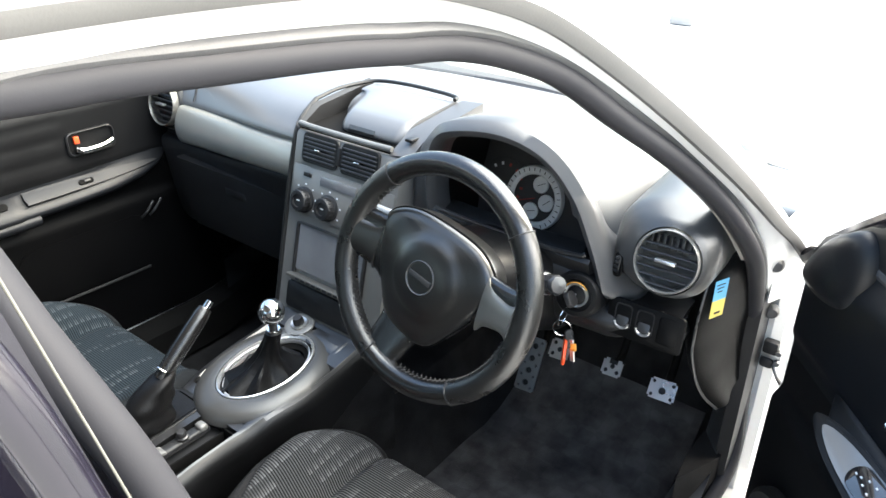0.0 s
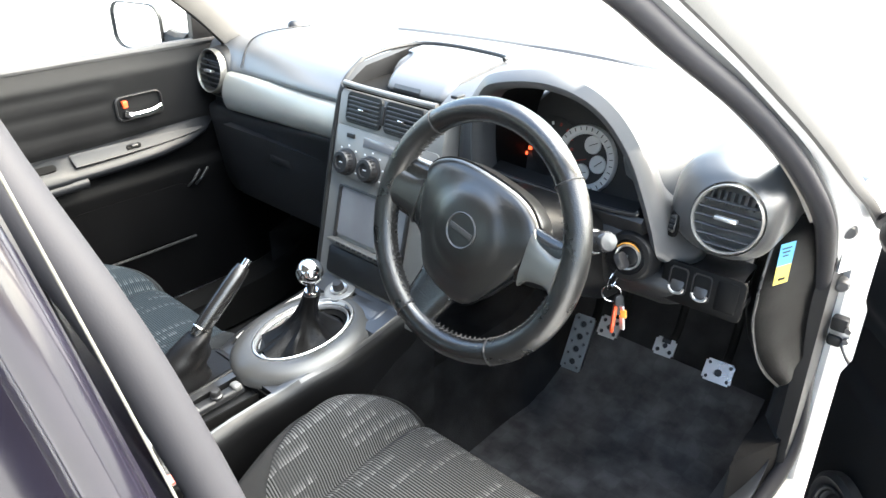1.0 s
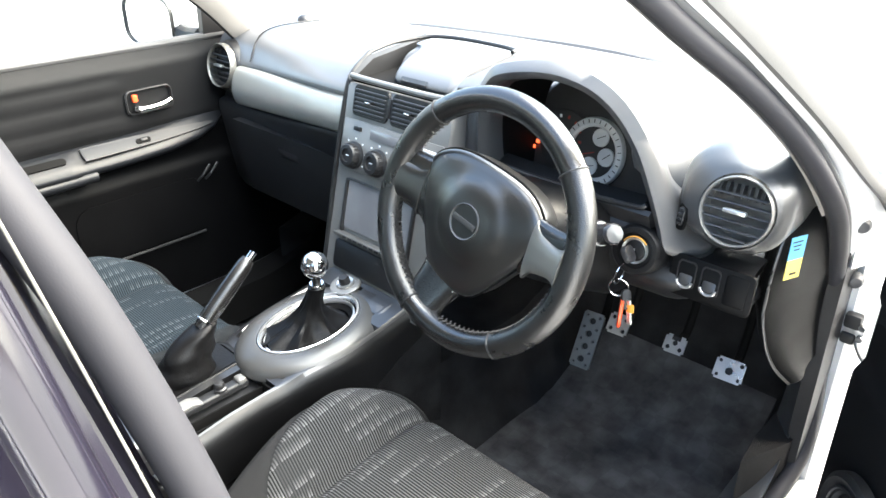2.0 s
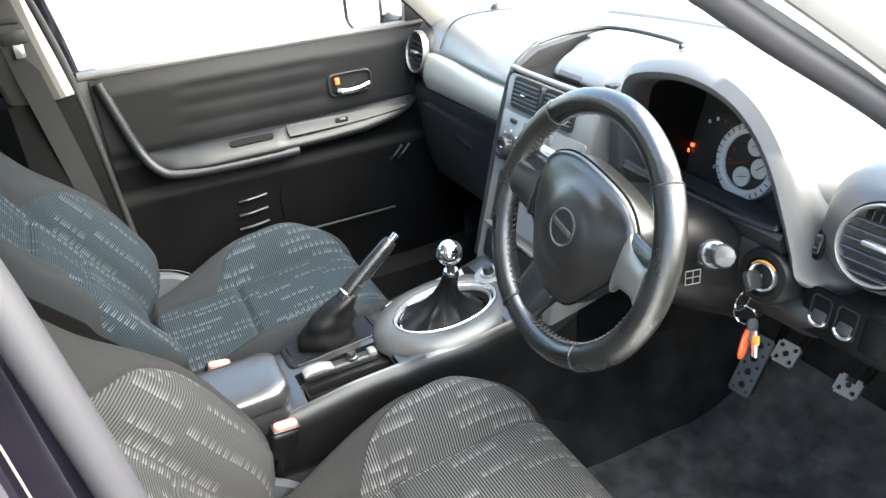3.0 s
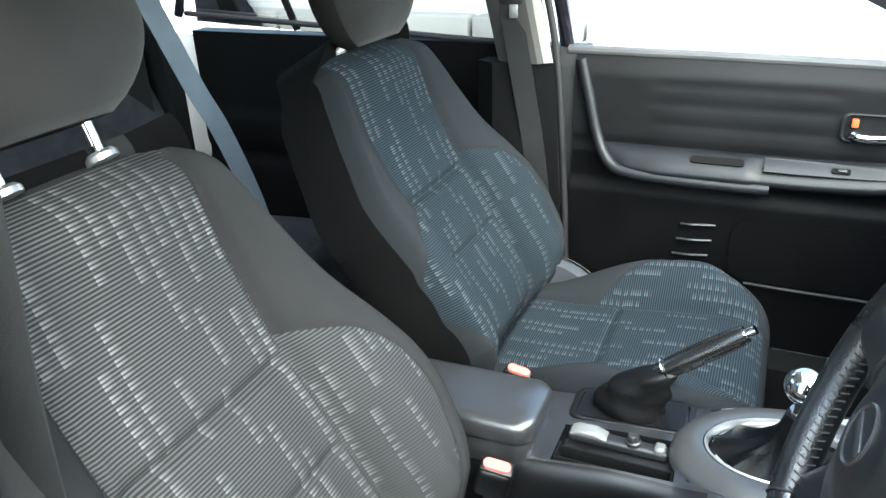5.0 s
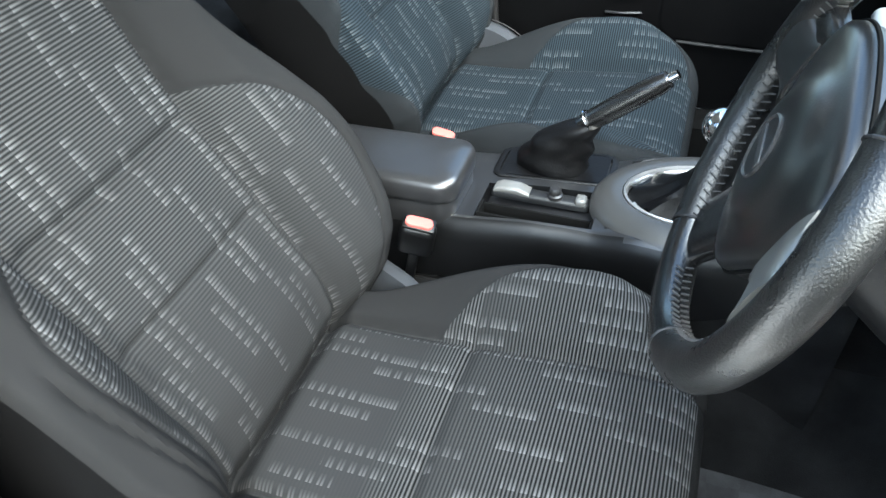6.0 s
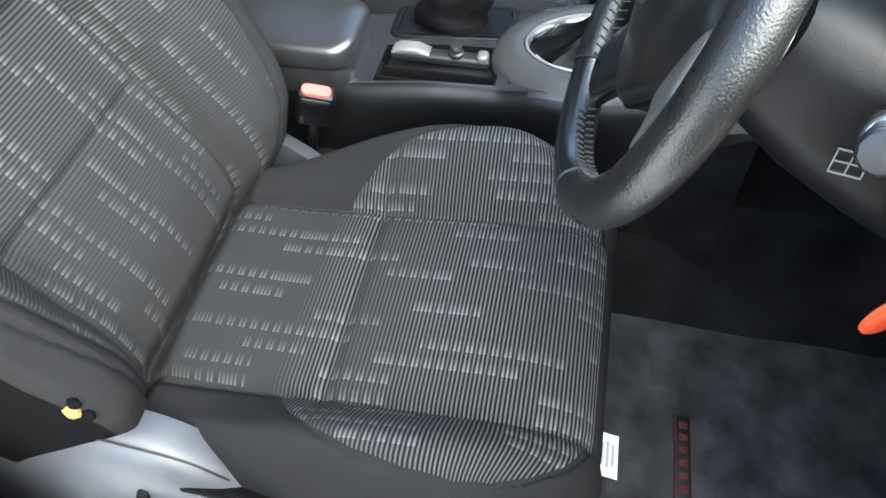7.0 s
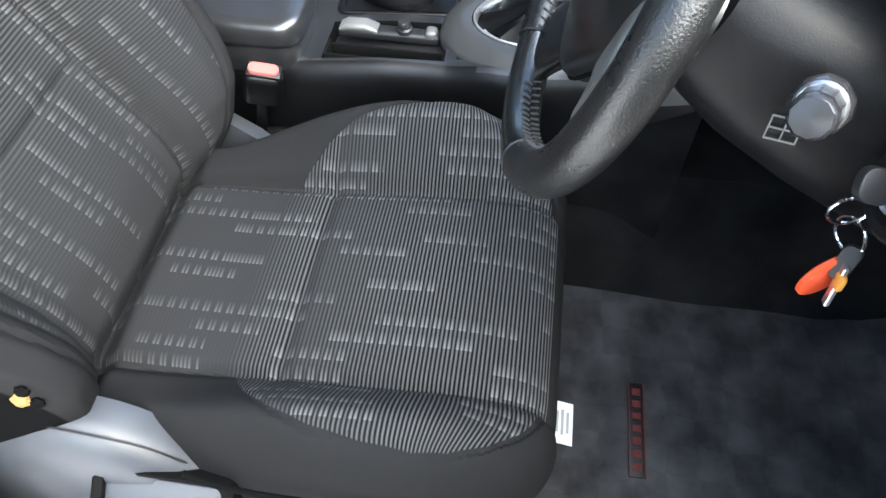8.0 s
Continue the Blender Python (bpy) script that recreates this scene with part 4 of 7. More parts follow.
pad_mesh = shell(rings, (0, 0.01, -0.02))
# faces right of the hood take the sky-tinted tone
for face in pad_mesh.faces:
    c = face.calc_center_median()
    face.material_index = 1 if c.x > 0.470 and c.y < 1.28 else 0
part("top_pad", pad_mesh, ['dash_top', 'dash_side'], dashboard, "grey soft-touch top pad, windscreen light in its colour")
for y0, z0 in ((1.10, 0.9785), (1.03, 0.9645)):
    part("pad_crease", tube([(0.530, y0, z0), (0.553, y0 - 0.004, z0), (0.578, y0 + 0.002, z0)], 0.0014, 6, 4), 'dash', dashboard, "short crease in the side pad")

part("airbag_seam", tube([(-0.545, 0.948, 0.972), (-0.556, 0.978, 1.012), (-0.548, 1.005, 1.034), (-0.525, 1.05, 1.0445), (-0.50, 1.12, 1.046)], 0.0018, 6, 5), 'dash', dashboard, "seam of the airbag panel")

# satin band on the passenger side, swelling towards the middle
rings = []
for k in range(30):
    x = -0.60 + 0.475 * k / 29
    u = (x + 0.60) / 0.475
    y0 = 0.945 - 0.050 * u
    z0 = 0.956 + 0.021 * u
    h = 0.092 - 0.022 * u
    prof = [(y0 + 0.012, z0), (y0 - 0.004, z0 - 0.004), (y0 - 0.016, z0 - 0.30 * h), (y0 - 0.022, z0 - 0.6 * h), (y0 - 0.016, z0 - 0.9 * h), (y0 - 0.004, z0 - h), (y0 + 0.01, z0 - h)]
    rings.append([(x, p.y, p.z) for p in smooth_path([(0, *q) for q in prof], 4)])
part("trim_band", shell(rings, (0, 0.03, 0)), 'band', dashboard, "satin grey trim band")

# lower dash, passenger side, with the glove box lid
rings = []
for k in range(24):
    x = -0.69 + 0.58 * k / 23
    u = step01((x + 0.60) / 0.475)
    prof = [(0.955 - 0.05 * u, 0.868 + 0.032 * u), (0.935 - 0.035 * u, 0.855 + 0.03 * u), (0.94 - 0.02 * u, 0.80), (0.95, 0.72), (0.965, 0.65), (1.0, 0.61), (1.1, 0.60), (1.35, 0.60)]
    rings.append([(x, p.y, p.z) for p in smooth_path([(0, *q) for q in prof], 4)])
part("lower_dash", shell(rings, (0, 0.02, 0.015)), 'glove', dashboard, "dark lower dash")
glove = part("glove_box_lid", loft([[(x, y - 0.014, z) for y, z in ((0.928, 0.835), (0.93, 0.80), (0.938, 0.72), (0.955, 0.65))] + [(x, y + 0.01, z) for y, z in ((0.955, 0.65), (0.938, 0.72), (0.93, 0.80), (0.928, 0.835))] for x in (-0.60, -0.40, -0.16)]), 'glove', dashboard, "dark glove box lid")
part("glove_latch", box(0.075, 0.014, 0.02, (-0.385, 0.922, 0.795), 0.004), 'console', glove, "glove box latch")


def round_vent(cx, cy, cz, r, face, bezel):
    """A round outlet: bezel, dark throat, level slats and upright fins."""
    m = axis((cx, cy, cz), face, (1, 0, 0))
    vent = part("round_vent", lathe([(r * 0.93, -0.03), (r * 0.94, 0.0), (r * 0.955, 0.004), (r * 0.985, 0.0055), (r * 1.02, 0.003), (r * 1.035, -0.006), (r * 1.035, -0.03)], m, 48), bezel, dashboard, "round air vent with grey bezel")
    part("throat", lathe([(0, -0.045), (r * 0.92, -0.045), (r * 0.92, -0.040), (0, -0.042)], m, 32), 'void', vent)
    for k in range(7):
        v = -0.78 * r + 1.50 * r * k / 6
        half = math.sqrt(max(0, (0.92 * r) ** 2 - v * v))
        if k == 6:
            continue
        b = box(2 * half, 0.0022, 0.007, (0, 0, 0), 0.001, 1, pose(0, 0, 0, 14, 0, 0))
        bmesh.ops.translate(b, vec=(0, v, -0.002), verts=b.verts[:])
        b.transform(m)
        part("slat", b, 'slat', vent)
    for k in range(-3, 4):
        b = box(0.002, r * 0.38, 0.018, (k * r * 0.2, r * 0.56, -0.012), 0)
        b.transform(m)
        part("fin", b, 'slat', vent)
    b = box(0.03, 0.006, 0.012, (0, 0.0, 0.004), 0.002)
    b.transform(m)
    part("tab", b, 'alu', vent, "silver vent tab")
    return vent


round_vent(-0.648, 0.930, 0.951, 0.050, (0.02, -1, 0.20), 'silver')
round_vent(0.619, 0.913, 0.967, 0.0455, (0.10, -1, 0.30), 'stack')
# pods that carry the vents
m = axis((-0.648, 0.936, 0.949), (0.02, -1, 0.20))
part("vent_pod", lathe([(0.03, -0.10), (0.072, -0.10), (0.064, -0.03), (0.057, -0.008), (0.053, -0.004), (0.05, -0.012)], m, 36), 'dash', dashboard, "grey pod round the vent")
m = axis((0.619, 0.915, 0.967), (0.10, -1, 0.30)).to_3x3()
rings = []
for k in range(27):
    d = 0.26 * (k / 26) ** 1.6
    right, left, up, down = (table(d, rows) for rows in (
        [(0, 0.049), (0.006, 0.054), (0.03, 0.060), (0.26, 0.056)], [(0, 0.049), (0.005, 0.056), (0.018, 0.078), (0.045, 0.094), (0.26, 0.100)],
        [(0, 0.049), (0.008, 0.056), (0.05, 0.066), (0.26, 0.078)], [(0, 0.049), (0.006, 0.054), (0.022, 0.062), (0.26, 0.070)]))
    pw = 1.0 - 0.30 * step01(d / 0.04)
    ring = []
    for i in range(64):
        ca, sa = math.cos(2 * math.pi * i / 64), math.sin(2 * math.pi * i / 64)
        q = Vector(((right if ca > 0 else left) * math.copysign(abs(ca) ** pw, ca), (up if sa > 0 else down) * math.copysign(abs(sa) ** pw, sa), 0))
        ring.append(Vector((0.619, 0.915, 0.967)) + m @ q + Vector((-0.02, 1, 0.03)) * d)
    rings.append(ring)
part("vent_pod", loft(rings, True, False), 'pod', dashboard, "satin grey pod round the driver vent", smooth=60)

# end panel, curving round from the vent pod to the door opening
END_X = [(0.67, 0.700), (0.70, 0.684), (0.74, 0.668), (0.80, 0.658), (0.87, 0.661), (0.96, 0.660)]
END_Y = [(0.67, 1.03), (0.70, 1.005), (0.74, 0.988), (0.80, 0.975), (0.87, 0.968), (0.92, 0.99), (0.96, 1.035)]
rings = []
for k in range(30):
    z = 0.672 + 0.275 * k / 29
    ex, ey = table(z, END_X), table(z, END_Y)
    far = table(z, [(0.78, 1.19), (0.86, 1.150), (0.90, 1.115), (0.95, 1.065)])
    line = smooth_path([(ex - 0.008, ey + 0.010, z), (ex, ey, z), (ex + 0.010, ey + 0.25 * (far - ey) * 0.6, z), (0.5 * (ex + 0.702), 0.55 * ey + 0.45 * far, z), (0.702, far, z)], 4)
    rings.append(line + [p + Vector((-0.02, 0.03, 0)) for p in line[::-1]])
part("end_panel", loft(rings), 'dash_dark', dashboard, "dark curved end panel of the dashboard", smooth=50)
part("panel_edge", tube([(table(z, END_X), table(z, END_Y), z) for z in [0.672 + 0.275 * k / 9 for k in range(10)]], 0.0022, 8, 3), 'pod', dashboard, "edge of the end panel")

# centre stack ------------------------------------------------------------
def stack_y(z):
    return 0.814 + 0.262 * (z - 0.72)


SX0, SX1 = -0.122, 0.152
SF = Vector((0, -1, 0.262)).normalized()
rings = []
for z in (0.64, 0.70, 0.78, 0.86, 0.94, 1.005, 1.011):
    y = stack_y(z) + (0.004 if z > 1.01 else 0)
    lift = 0.02 * step01((1.0 - z) / 0.1)
    rings.append([(SX0, y + 0.10, z + lift), (SX0, y + 0.006, z), (SX0 + 0.004, y, z), (SX1 - 0.004, y, z), (SX1, y + 0.006, z), (SX1, y + 0.10, z + lift)])
centre_stack = thing("centre_stack", "grey centre stack with vents, rotary heater knobs and display unit", "control panel")
part("stack_body", loft(rings), 'stack', centre_stack, "satin grey stack face")
part("stack_edge", tube([(SX0 - 0.002, 0.80, 0.66), (SX0 - 0.003, 0.845, 0.84), (SX0 - 0.003, 0.878, 0.96), (SX0 - 0.006, 0.905, 1.02), (SX0 - 0.014, 0.96, 1.052)], 0.0050, 8, 6), 'dash', centre_stack, "dark raised edge round the stack")
part("bin_edge", tube([(SX0 - 0.014, 0.96, 1.052), (SX0 - 0.012, 1.02, 1.060), (-0.116, 1.085, 1.063), (-0.085, 1.106, 1.064), (-0.02, 1.110, 1.066), (0.06, 1.107, 1.066), (0.102, 1.098, 1.066), (0.108, 1.085, 1.065)], 0.0040, 8, 6), 'dash', centre_stack, "dark rim behind the bin")


def on_stack(x, z, out=0.0):
    return Vector((x, stack_y(z), z)) + SF * out


def stack_pose(x, z, out=0.0):
    return axis(on_stack(x, z, out), SF, (1, 0, 0))


for cx in (-0.049, 0.053):
    m = stack_pose(cx, 0.985, 0.001)
    vent = part("air_vent", loft([[m @ Vector((p[0] * sx, p[1] * sy, h)) for p in rounded(0.092, 0.056, 0.010)] for sx, sy, h in ((1.02, 1.03, -0.002), (1.0, 1.0, 0.003), (0.93, 0.88, 0.003), (0.91, 0.85, -0.012))], True, False), 'black', centre_stack, "rectangular air vent")
    part("throat", slab(rounded(0.088, 0.052, 0.008), 0.002, m @ pose(0, 0, -0.0005)), 'black', vent)
    for k in range(6):
        b = box(0.082, 0.0026, 0.008, (0, -0.019 + 0.0076 * k, 0.003), 0.0008, 1, pose(0, 0, 0, 0, 0, 0))
        b.transform(m)
        part("slat", b, 'slat', vent)
    b = box(0.014, 0.004, 0.006, (0, 0.0, 0.008), 0.001)
    b.transform(m)
    part("tab", b, 'chrome', vent)
b = box(0.008, 0.034, 0.006, (0, 0, 0.003), 0.002)
b.transform(stack_pose(0.002, 0.985))
part("thumbwheel", b, 'black', centre_stack)
# heater panel
m = stack_pose(0.015, 0.905, 0.0)
panel = part("heater_panel", slab(rounded(0.262, 0.094, 0.008), 0.003, m, 0.001), 'stack', centre_stack, "grey heater panel")
b = box(0.092, 0.018, 0.003, (-0.006, 0.029, 0.004), 0.001)
b.transform(m)
part("clock_window", b, 'screen', panel, "dark display window")
b = box(0.030, 0.011, 0.006, (0.088, 0.020, 0.005), 0.0015)
b.transform(m)
part("push_button", b, 'black', panel)
b = box(0.020, 0.008, 0.004, (-0.088, 0.032, 0.004), 0.001)
b.transform(m)
part("push_button", b, 'black', panel)
for kx in (-0.077, -0.012, 0.100):
    mk = stack_pose(kx + 0.002, 0.888 if kx < 0.05 else 0.882, 0.003)
    knob = part("rotary_knob", lathe([(0.0255, 0.0), (0.0255, 0.003), (0.0220, 0.005), (0.0212, 0.016), (0.0190, 0.019), (0.0125, 0.0195), (0.012, 0.016), (0, 0.0155)], mk, 32), 'black', panel, "black rotary knob")
    for k in range(18):
        a = radians(20 * k)
        b = box(0.0016, 0.0016, 0.011, (0.0215 * math.cos(a), 0.0215 * math.sin(a), 0.0105), 0)
        b.transform(mk)
        part("grip_rib", b, 'black', knob)
    b = box(0.008, 0.002, 0.001, (0, 0.0, 0.0162), 0)
    b.transform(mk)
    part("knob_mark", b, 'white', knob)
    for k in range(7):
        a = radians(-30 + 40 * k)
        b = box(0.004, 0.003, 0.0008, (0.031 * math.cos(a), 0.031 * math.sin(a), 0.0002), 0)
        b.transform(mk)
        part("scale_mark", b, 'white', panel)
# display unit
m = stack_pose(0.008, 0.790, 0.0)
unit = part("display_unit", loft([[m @ Vector((p[0] * s, p[1] * s, h)) for p in rounded(0.186, 0.115, 0.006)] for s, h in ((1.0, -0.001), (1.0, 0.006), (0.95, 0.007), (0.93, 0.003), (0.93, -0.001))], True, False), 'black', centre_stack, "black double-height display unit")
part("display", slab(rounded(0.172, 0.092, 0.003), 0.003, m @ pose(0, 0.008, 0.0)), 'screen', unit, "grey blank display")
b = box(0.190, 0.007, 0.020, (0, -0.050, 0.010), 0.002)
b.transform(m)
part("display_lip", b, 'silver', unit, "silver lower lip")
for k in range(9):
    b = box(0.009, 0.004, 0.002, (-0.06 + 0.015 * k, -0.050, 0.0205), 0)
    b.transform(m)
    part("key", b, 'black', unit)
m = stack_pose(0.010, 0.700, 0.0)
part("lower_cover", slab(rounded(0.21, 0.055, 0.008), 0.004, m, 0.002), 'dash', centre_stack, "dark pocket cover")

# lidded bin on top of the stack, in a recess coloured black for its shadow
rings = []
for k in range(33):
    x = -0.100 + 0.208 * k / 32
    cut = 0.075 * step01((-0.030 - x) / 0.070) + 0.010 * step01((x - 0.095) / 0.013)
    y0 = 0.930 + cut
    prof = [(y0 + 0.012, 1.010), (y0 + 0.002, 1.016), (y0, 1.023), (y0 + 0.006, 1.033), (y0 + 0.020, 1.044), (y0 + 0.044, 1.052), (1.05, 1.059), (1.092, 1.060), (1.098, 1.04), (1.09, 1.012)]
    rings.append([(x, p.y, p.z) for p in smooth_path([(0, *q) for q in prof], 3)])
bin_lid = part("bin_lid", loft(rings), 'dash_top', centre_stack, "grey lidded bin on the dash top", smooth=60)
part("lid_grip", loft([[(x, y, z) for y, z in ((0.9290, 1.019), (0.9285, 1.024), (0.9330, 1.0305), (0.940, 1.028), (0.940, 1.020))] for x in (-0.020, 0.045)]), 'pod', bin_lid, "grip on the lid edge")
part("bin_recess", loft([[(SX0 + 0.002, 0.900, 1.014), (SX0 + 0.002, 1.105, 1.020), (0.118, 1.105, 1.020), (0.118, 0.900, 1.014)], [(SX0 + 0.002, 0.900, 1.0), (SX0 + 0.002, 1.105, 1.0), (0.118, 1.105, 1.0), (0.118, 0.900, 1.0)]]), 'void', centre_stack, "recess round the bin lid, shade in its black colour")
part("stack_lip", tube([(SX0 + 0.004, 0.898, 1.022), (-0.06, 0.894, 1.022), (0.06, 0.894, 1.022), (0.118, 0.897, 1.022)], 0.0055, 10, 4), 'stack', centre_stack, "rounded upper edge of the stack")
for x, w, mt_ in ((-0.116, -0.012, 'dash'), (0.114, 0.050, 'hood')):
    part("bin_cheek", loft([[(x, 0.892, 1.012), (x + w, 0.895, 1.020), (x + w, 1.0, 1.0), (x, 1.0, 1.0)], [(x, 0.95, 1.044), (x + w, 0.945, 1.048), (x + w, 1.0, 1.0), (x, 1.0, 1.0)], [(x, 1.10, 1.062), (x + w, 1.10, 1.066), (x + w, 1.10, 1.0), (x, 1.10, 1.0)]]), mt_, centre_stack)
part("bin_release", box(0.016, 0.022, 0.006, (0.140, 0.925, 1.038), 0.002), 'dash', centre_stack)

# instrument binnacle -----------------------------------------------------
binnacle = thing("instrument_binnacle", "hooded instrument cluster with a chronograph-style dial", "instrument cluster")
EDGE = [(0.212, 0.905, 0.895), (0.208, 0.897, 0.96), (0.216, 0.888, 1.025), (0.240, 0.876, 1.068), (0.275, 0.871, 1.087), (0.345, 0.874, 1.097), (0.402, 0.879, 1.088),
        (0.443, 0.885, 1.063), (0.477, 0.890, 1.020), (0.502, 0.895, 0.965), (0.512, 0.897, 0.940), (0.520, 0.899, 0.918), (0.526, 0.9005, 0.898), (0.529, 0.910, 0.884), (0.530, 0.925, 0.876)]
OUTER = [(0.157, 0.905, 0.86), (0.155, 0.912, 0.95), (0.158, 0.932, 1.015), (0.185, 1.00, 1.045), (0.25, 1.16, 1.05), (0.345, 1.17, 1.052), (0.400, 1.05, 1.046),
         (0.432, 0.992, 1.028), (0.470, 0.970, 0.998), (0.492, 0.976, 0.965), (0.503, 0.990, 0.946), (0.528, 0.988, 0.934), (0.556, 0.968, 0.915), (0.578, 0.960, 0.898), (0.577, 0.976, 0.878)]
edge, outr = smooth_path(EDGE, 5), smooth_path(OUTER, 5)
cen = Vector((0.36, 0, 0.95))
rings = []
for e, o in zip(edge, outr):
    away = Vector((e.x - cen.x, 0, e.z - cen.z)).normalized()
    ring = [e + Vector((0, 0.012, 0)) - away * 0.003, e, e + away * 0.010 + Vector((0, -0.004, 0)), e + away * 0.024 + Vector((0, 0.008, 0))]
    a = ring[-1]
    for t in (0.25, 0.5, 0.75, 1.0):
        q = a.lerp(o, t)
        q += away * 0.010 * math.sin(math.pi * t)
        ring.append(q)
    rings.append(ring)
part("hood", loft([r + [r[-1] + Vector((0, 0.03, -0.02)), r[0] + Vector((0, 0.03, 0)) ] for r in rings]), 'hood', binnacle, "grey instrument hood", smooth=60)
rings = []
for e in edge:
    pinch = step01((e.x - 0.37) / 0.06) * step01((e.z - 0.92) / 0.06)
    i, mid = cen + (e - cen) * (0.93 - 0.27 * pinch), cen + (e - cen) * (0.98 - 0.15 * pinch)
    rings.append([e + Vector((0, 0.012, 0)), Vector((mid.x, 0.952, mid.z)), Vector((i.x, 1.03, i.z)), Vector((i.x, 1.035, i.z)), Vector((mid.x, 0.962, mid.z))])
part("hood_lining", loft(rings), 'dash_dark', binnacle, "black inner shroud")
FACE = axis((0.355, 1.022, 0.955), (0, -1, 0.22), (1, 0, 0))
part("dial_board", slab([(x, z) for x, z in ((-0.15, -0.075), (0.15, -0.075), (0.128, -0.02), (0.095, 0.03), (0.066, 0.062), (0.03, 0.085), (-0.03, 0.10), (-0.10, 0.10), (-0.15, 0.05))], 0.004, FACE @ pose(0, 0, -0.006)), 'dial', binnacle, "black dial board")
part("cluster_sill", loft([[(x, 0.895 + 0.005 * abs(x - 0.36), 0.940), (x, 0.890 + 0.005 * abs(x - 0.36), 0.934), (x, 0.903, 0.900), (x, 1.03, 0.880), (x, 1.03, 0.895), (x, 0.93, 0.922)] for x in (0.212, 0.30, 0.36, 0.44, 0.512)]), 'black', binnacle, "black cluster sill")
part("sill_strip", tube([(0.219, 0.892, 0.945), (0.30, 0.890, 0.941), (0.42, 0.890, 0.940), (0.490, 0.894, 0.942), (0.503, 0.897, 0.947)], 0.0034, 8, 5), 'console', binnacle, "satin strip along the sill")
mc = FACE @ pose(-0.020, -0.006, 0.0)
ring_ = part("speedometer", lathe([(0.040, -0.002), (0.042, 0.006), (0.046, 0.0085), (0.055, 0.007), (0.057, 0.002), (0.057, -0.004)], mc, 48), 'dial_pale', binnacle, "silver-ringed speedometer")
part("dial_face", lathe([(0, -0.001), (0.043, -0.001), (0.043, 0.002), (0, 0.002)], mc, 36), 'dial', ring_)
for a in range(0, 300, 12):
    r = radians(a - 60)
    b = box(0.006, 0.0012, 0.001, (0, 0, 0), 0)
    b.transform(mc @ pose(0, 0, 0, 0, 0, math.degrees(r)) @ pose(0.0505, 0, 0.0083))
    part("scale_mark", b, 'dial', ring_)
for sx, sz in ((0.009, 0.026), (0.0245, -0.003), (-0.003, -0.023)):
    ms = mc @ pose(sx, sz, 0.002)
    sub = part("small_gauge", lathe([(0, 0.002), (0.0135, 0.002), (0.0145, 0.003), (0.015, 0.0), (0, 0.0)], ms, 28), 'dial_pale', ring_, "pale small gauge")
    b = box(0.016, 0.001, 0.001, (0.002, 0, 0.0032), 0, 1)
    b.transform(ms @ pose(0, 0, 0, 0, 0, 20 + 900 * sx))
    part("needle", b, 'black', sub)
b = box(0.040, 0.0014, 0.0012, (-0.018, 0, 0.004), 0)
b.transform(mc @ pose(0, 0, 0, 0, 0, 20))
part("needle", b, 'dull_red', ring_, "red needle")
mt = FACE @ pose(-0.085, 0.004, 0.0)
tach = part("tachometer", lathe([(0, -0.002), (0.046, -0.002), (0.047, 0.0015), (0.046, 0.002), (0, 0.0015)], mt, 40), 'dial', binnacle, "dark tachometer dial")
for k in range(9):
    a = 130 - 26 * k
    b = box(0.0055, 0.0042, 0.001, (0, 0, 0), 0)
    b.transform(mt @ pose(0, 0, 0, 0, 0, a) @ pose(0.036, 0, 0.0022))
    part("scale_mark", b, 'dull_red' if 1 < k < 7 else 'dial_pale', tach)
for k, (x, z) in enumerate(((-0.1485, -0.032), (-0.141, -0.022), (-0.134, -0.012))):
    b = box(0.0075, 0.006, 0.001, (x + 0.004, z, 0.003), 0.001)
    b.transform(FACE)
    part("warning_lamp", b, 'lamp_red', binnacle, "lit red warning lamp")
b = box(0.022, 0.0025, 0.001, (0.095, -0.045, -0.001), 0)
b.transform(FACE)
part("badge_bar", b, 'silver', binnacle)

# driver's lower panel ----------------------------------------------------
rings = []
for k in range(34):
    x = 0.152 + 0.493 * k / 33
    e = step01((x - 0.54) / 0.05)
    w = step01((x - 0.485) / 0.03)
    prof = [(0.935 + 0.02 * w, 0.925 - 0.062 * w), (0.905 + 0.02 * w, 0.912 - 0.052 * w), (0.895 + 0.012 * w, 0.885 - 0.034 * w), (0.898, 0.85 - 0.01 * w), (0.908, 0.82 + 0.006 * e), (0.935 - 0.01 * e, 0.798 + 0.016 * e), (1.0, 0.788 + 0.03 * e), (1.10, 0.78 + 0.04 * e), (1.3, 0.78 + 0.04 * e)]
    swell = -0.012 * bump_at(x - 0.36, 0.13)
    rings.append([(x, p.y + swell + 0.02 * step01((x - 0.54) / 0.06), p.z) for p in smooth_path([(0, *q) for q in prof], 4)])
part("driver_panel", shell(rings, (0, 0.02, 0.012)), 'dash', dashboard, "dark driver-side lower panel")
m = axis((0.602, 0.9165, 0.853), (0.04, -1, 0.14), (1, 0, 0))
sw_plate = part("switch_panel", slab(rounded(0.118, 0.060, 0.008), 0.005, m, 0.0015), 'dash_dark', dashboard, "dark switch panel")
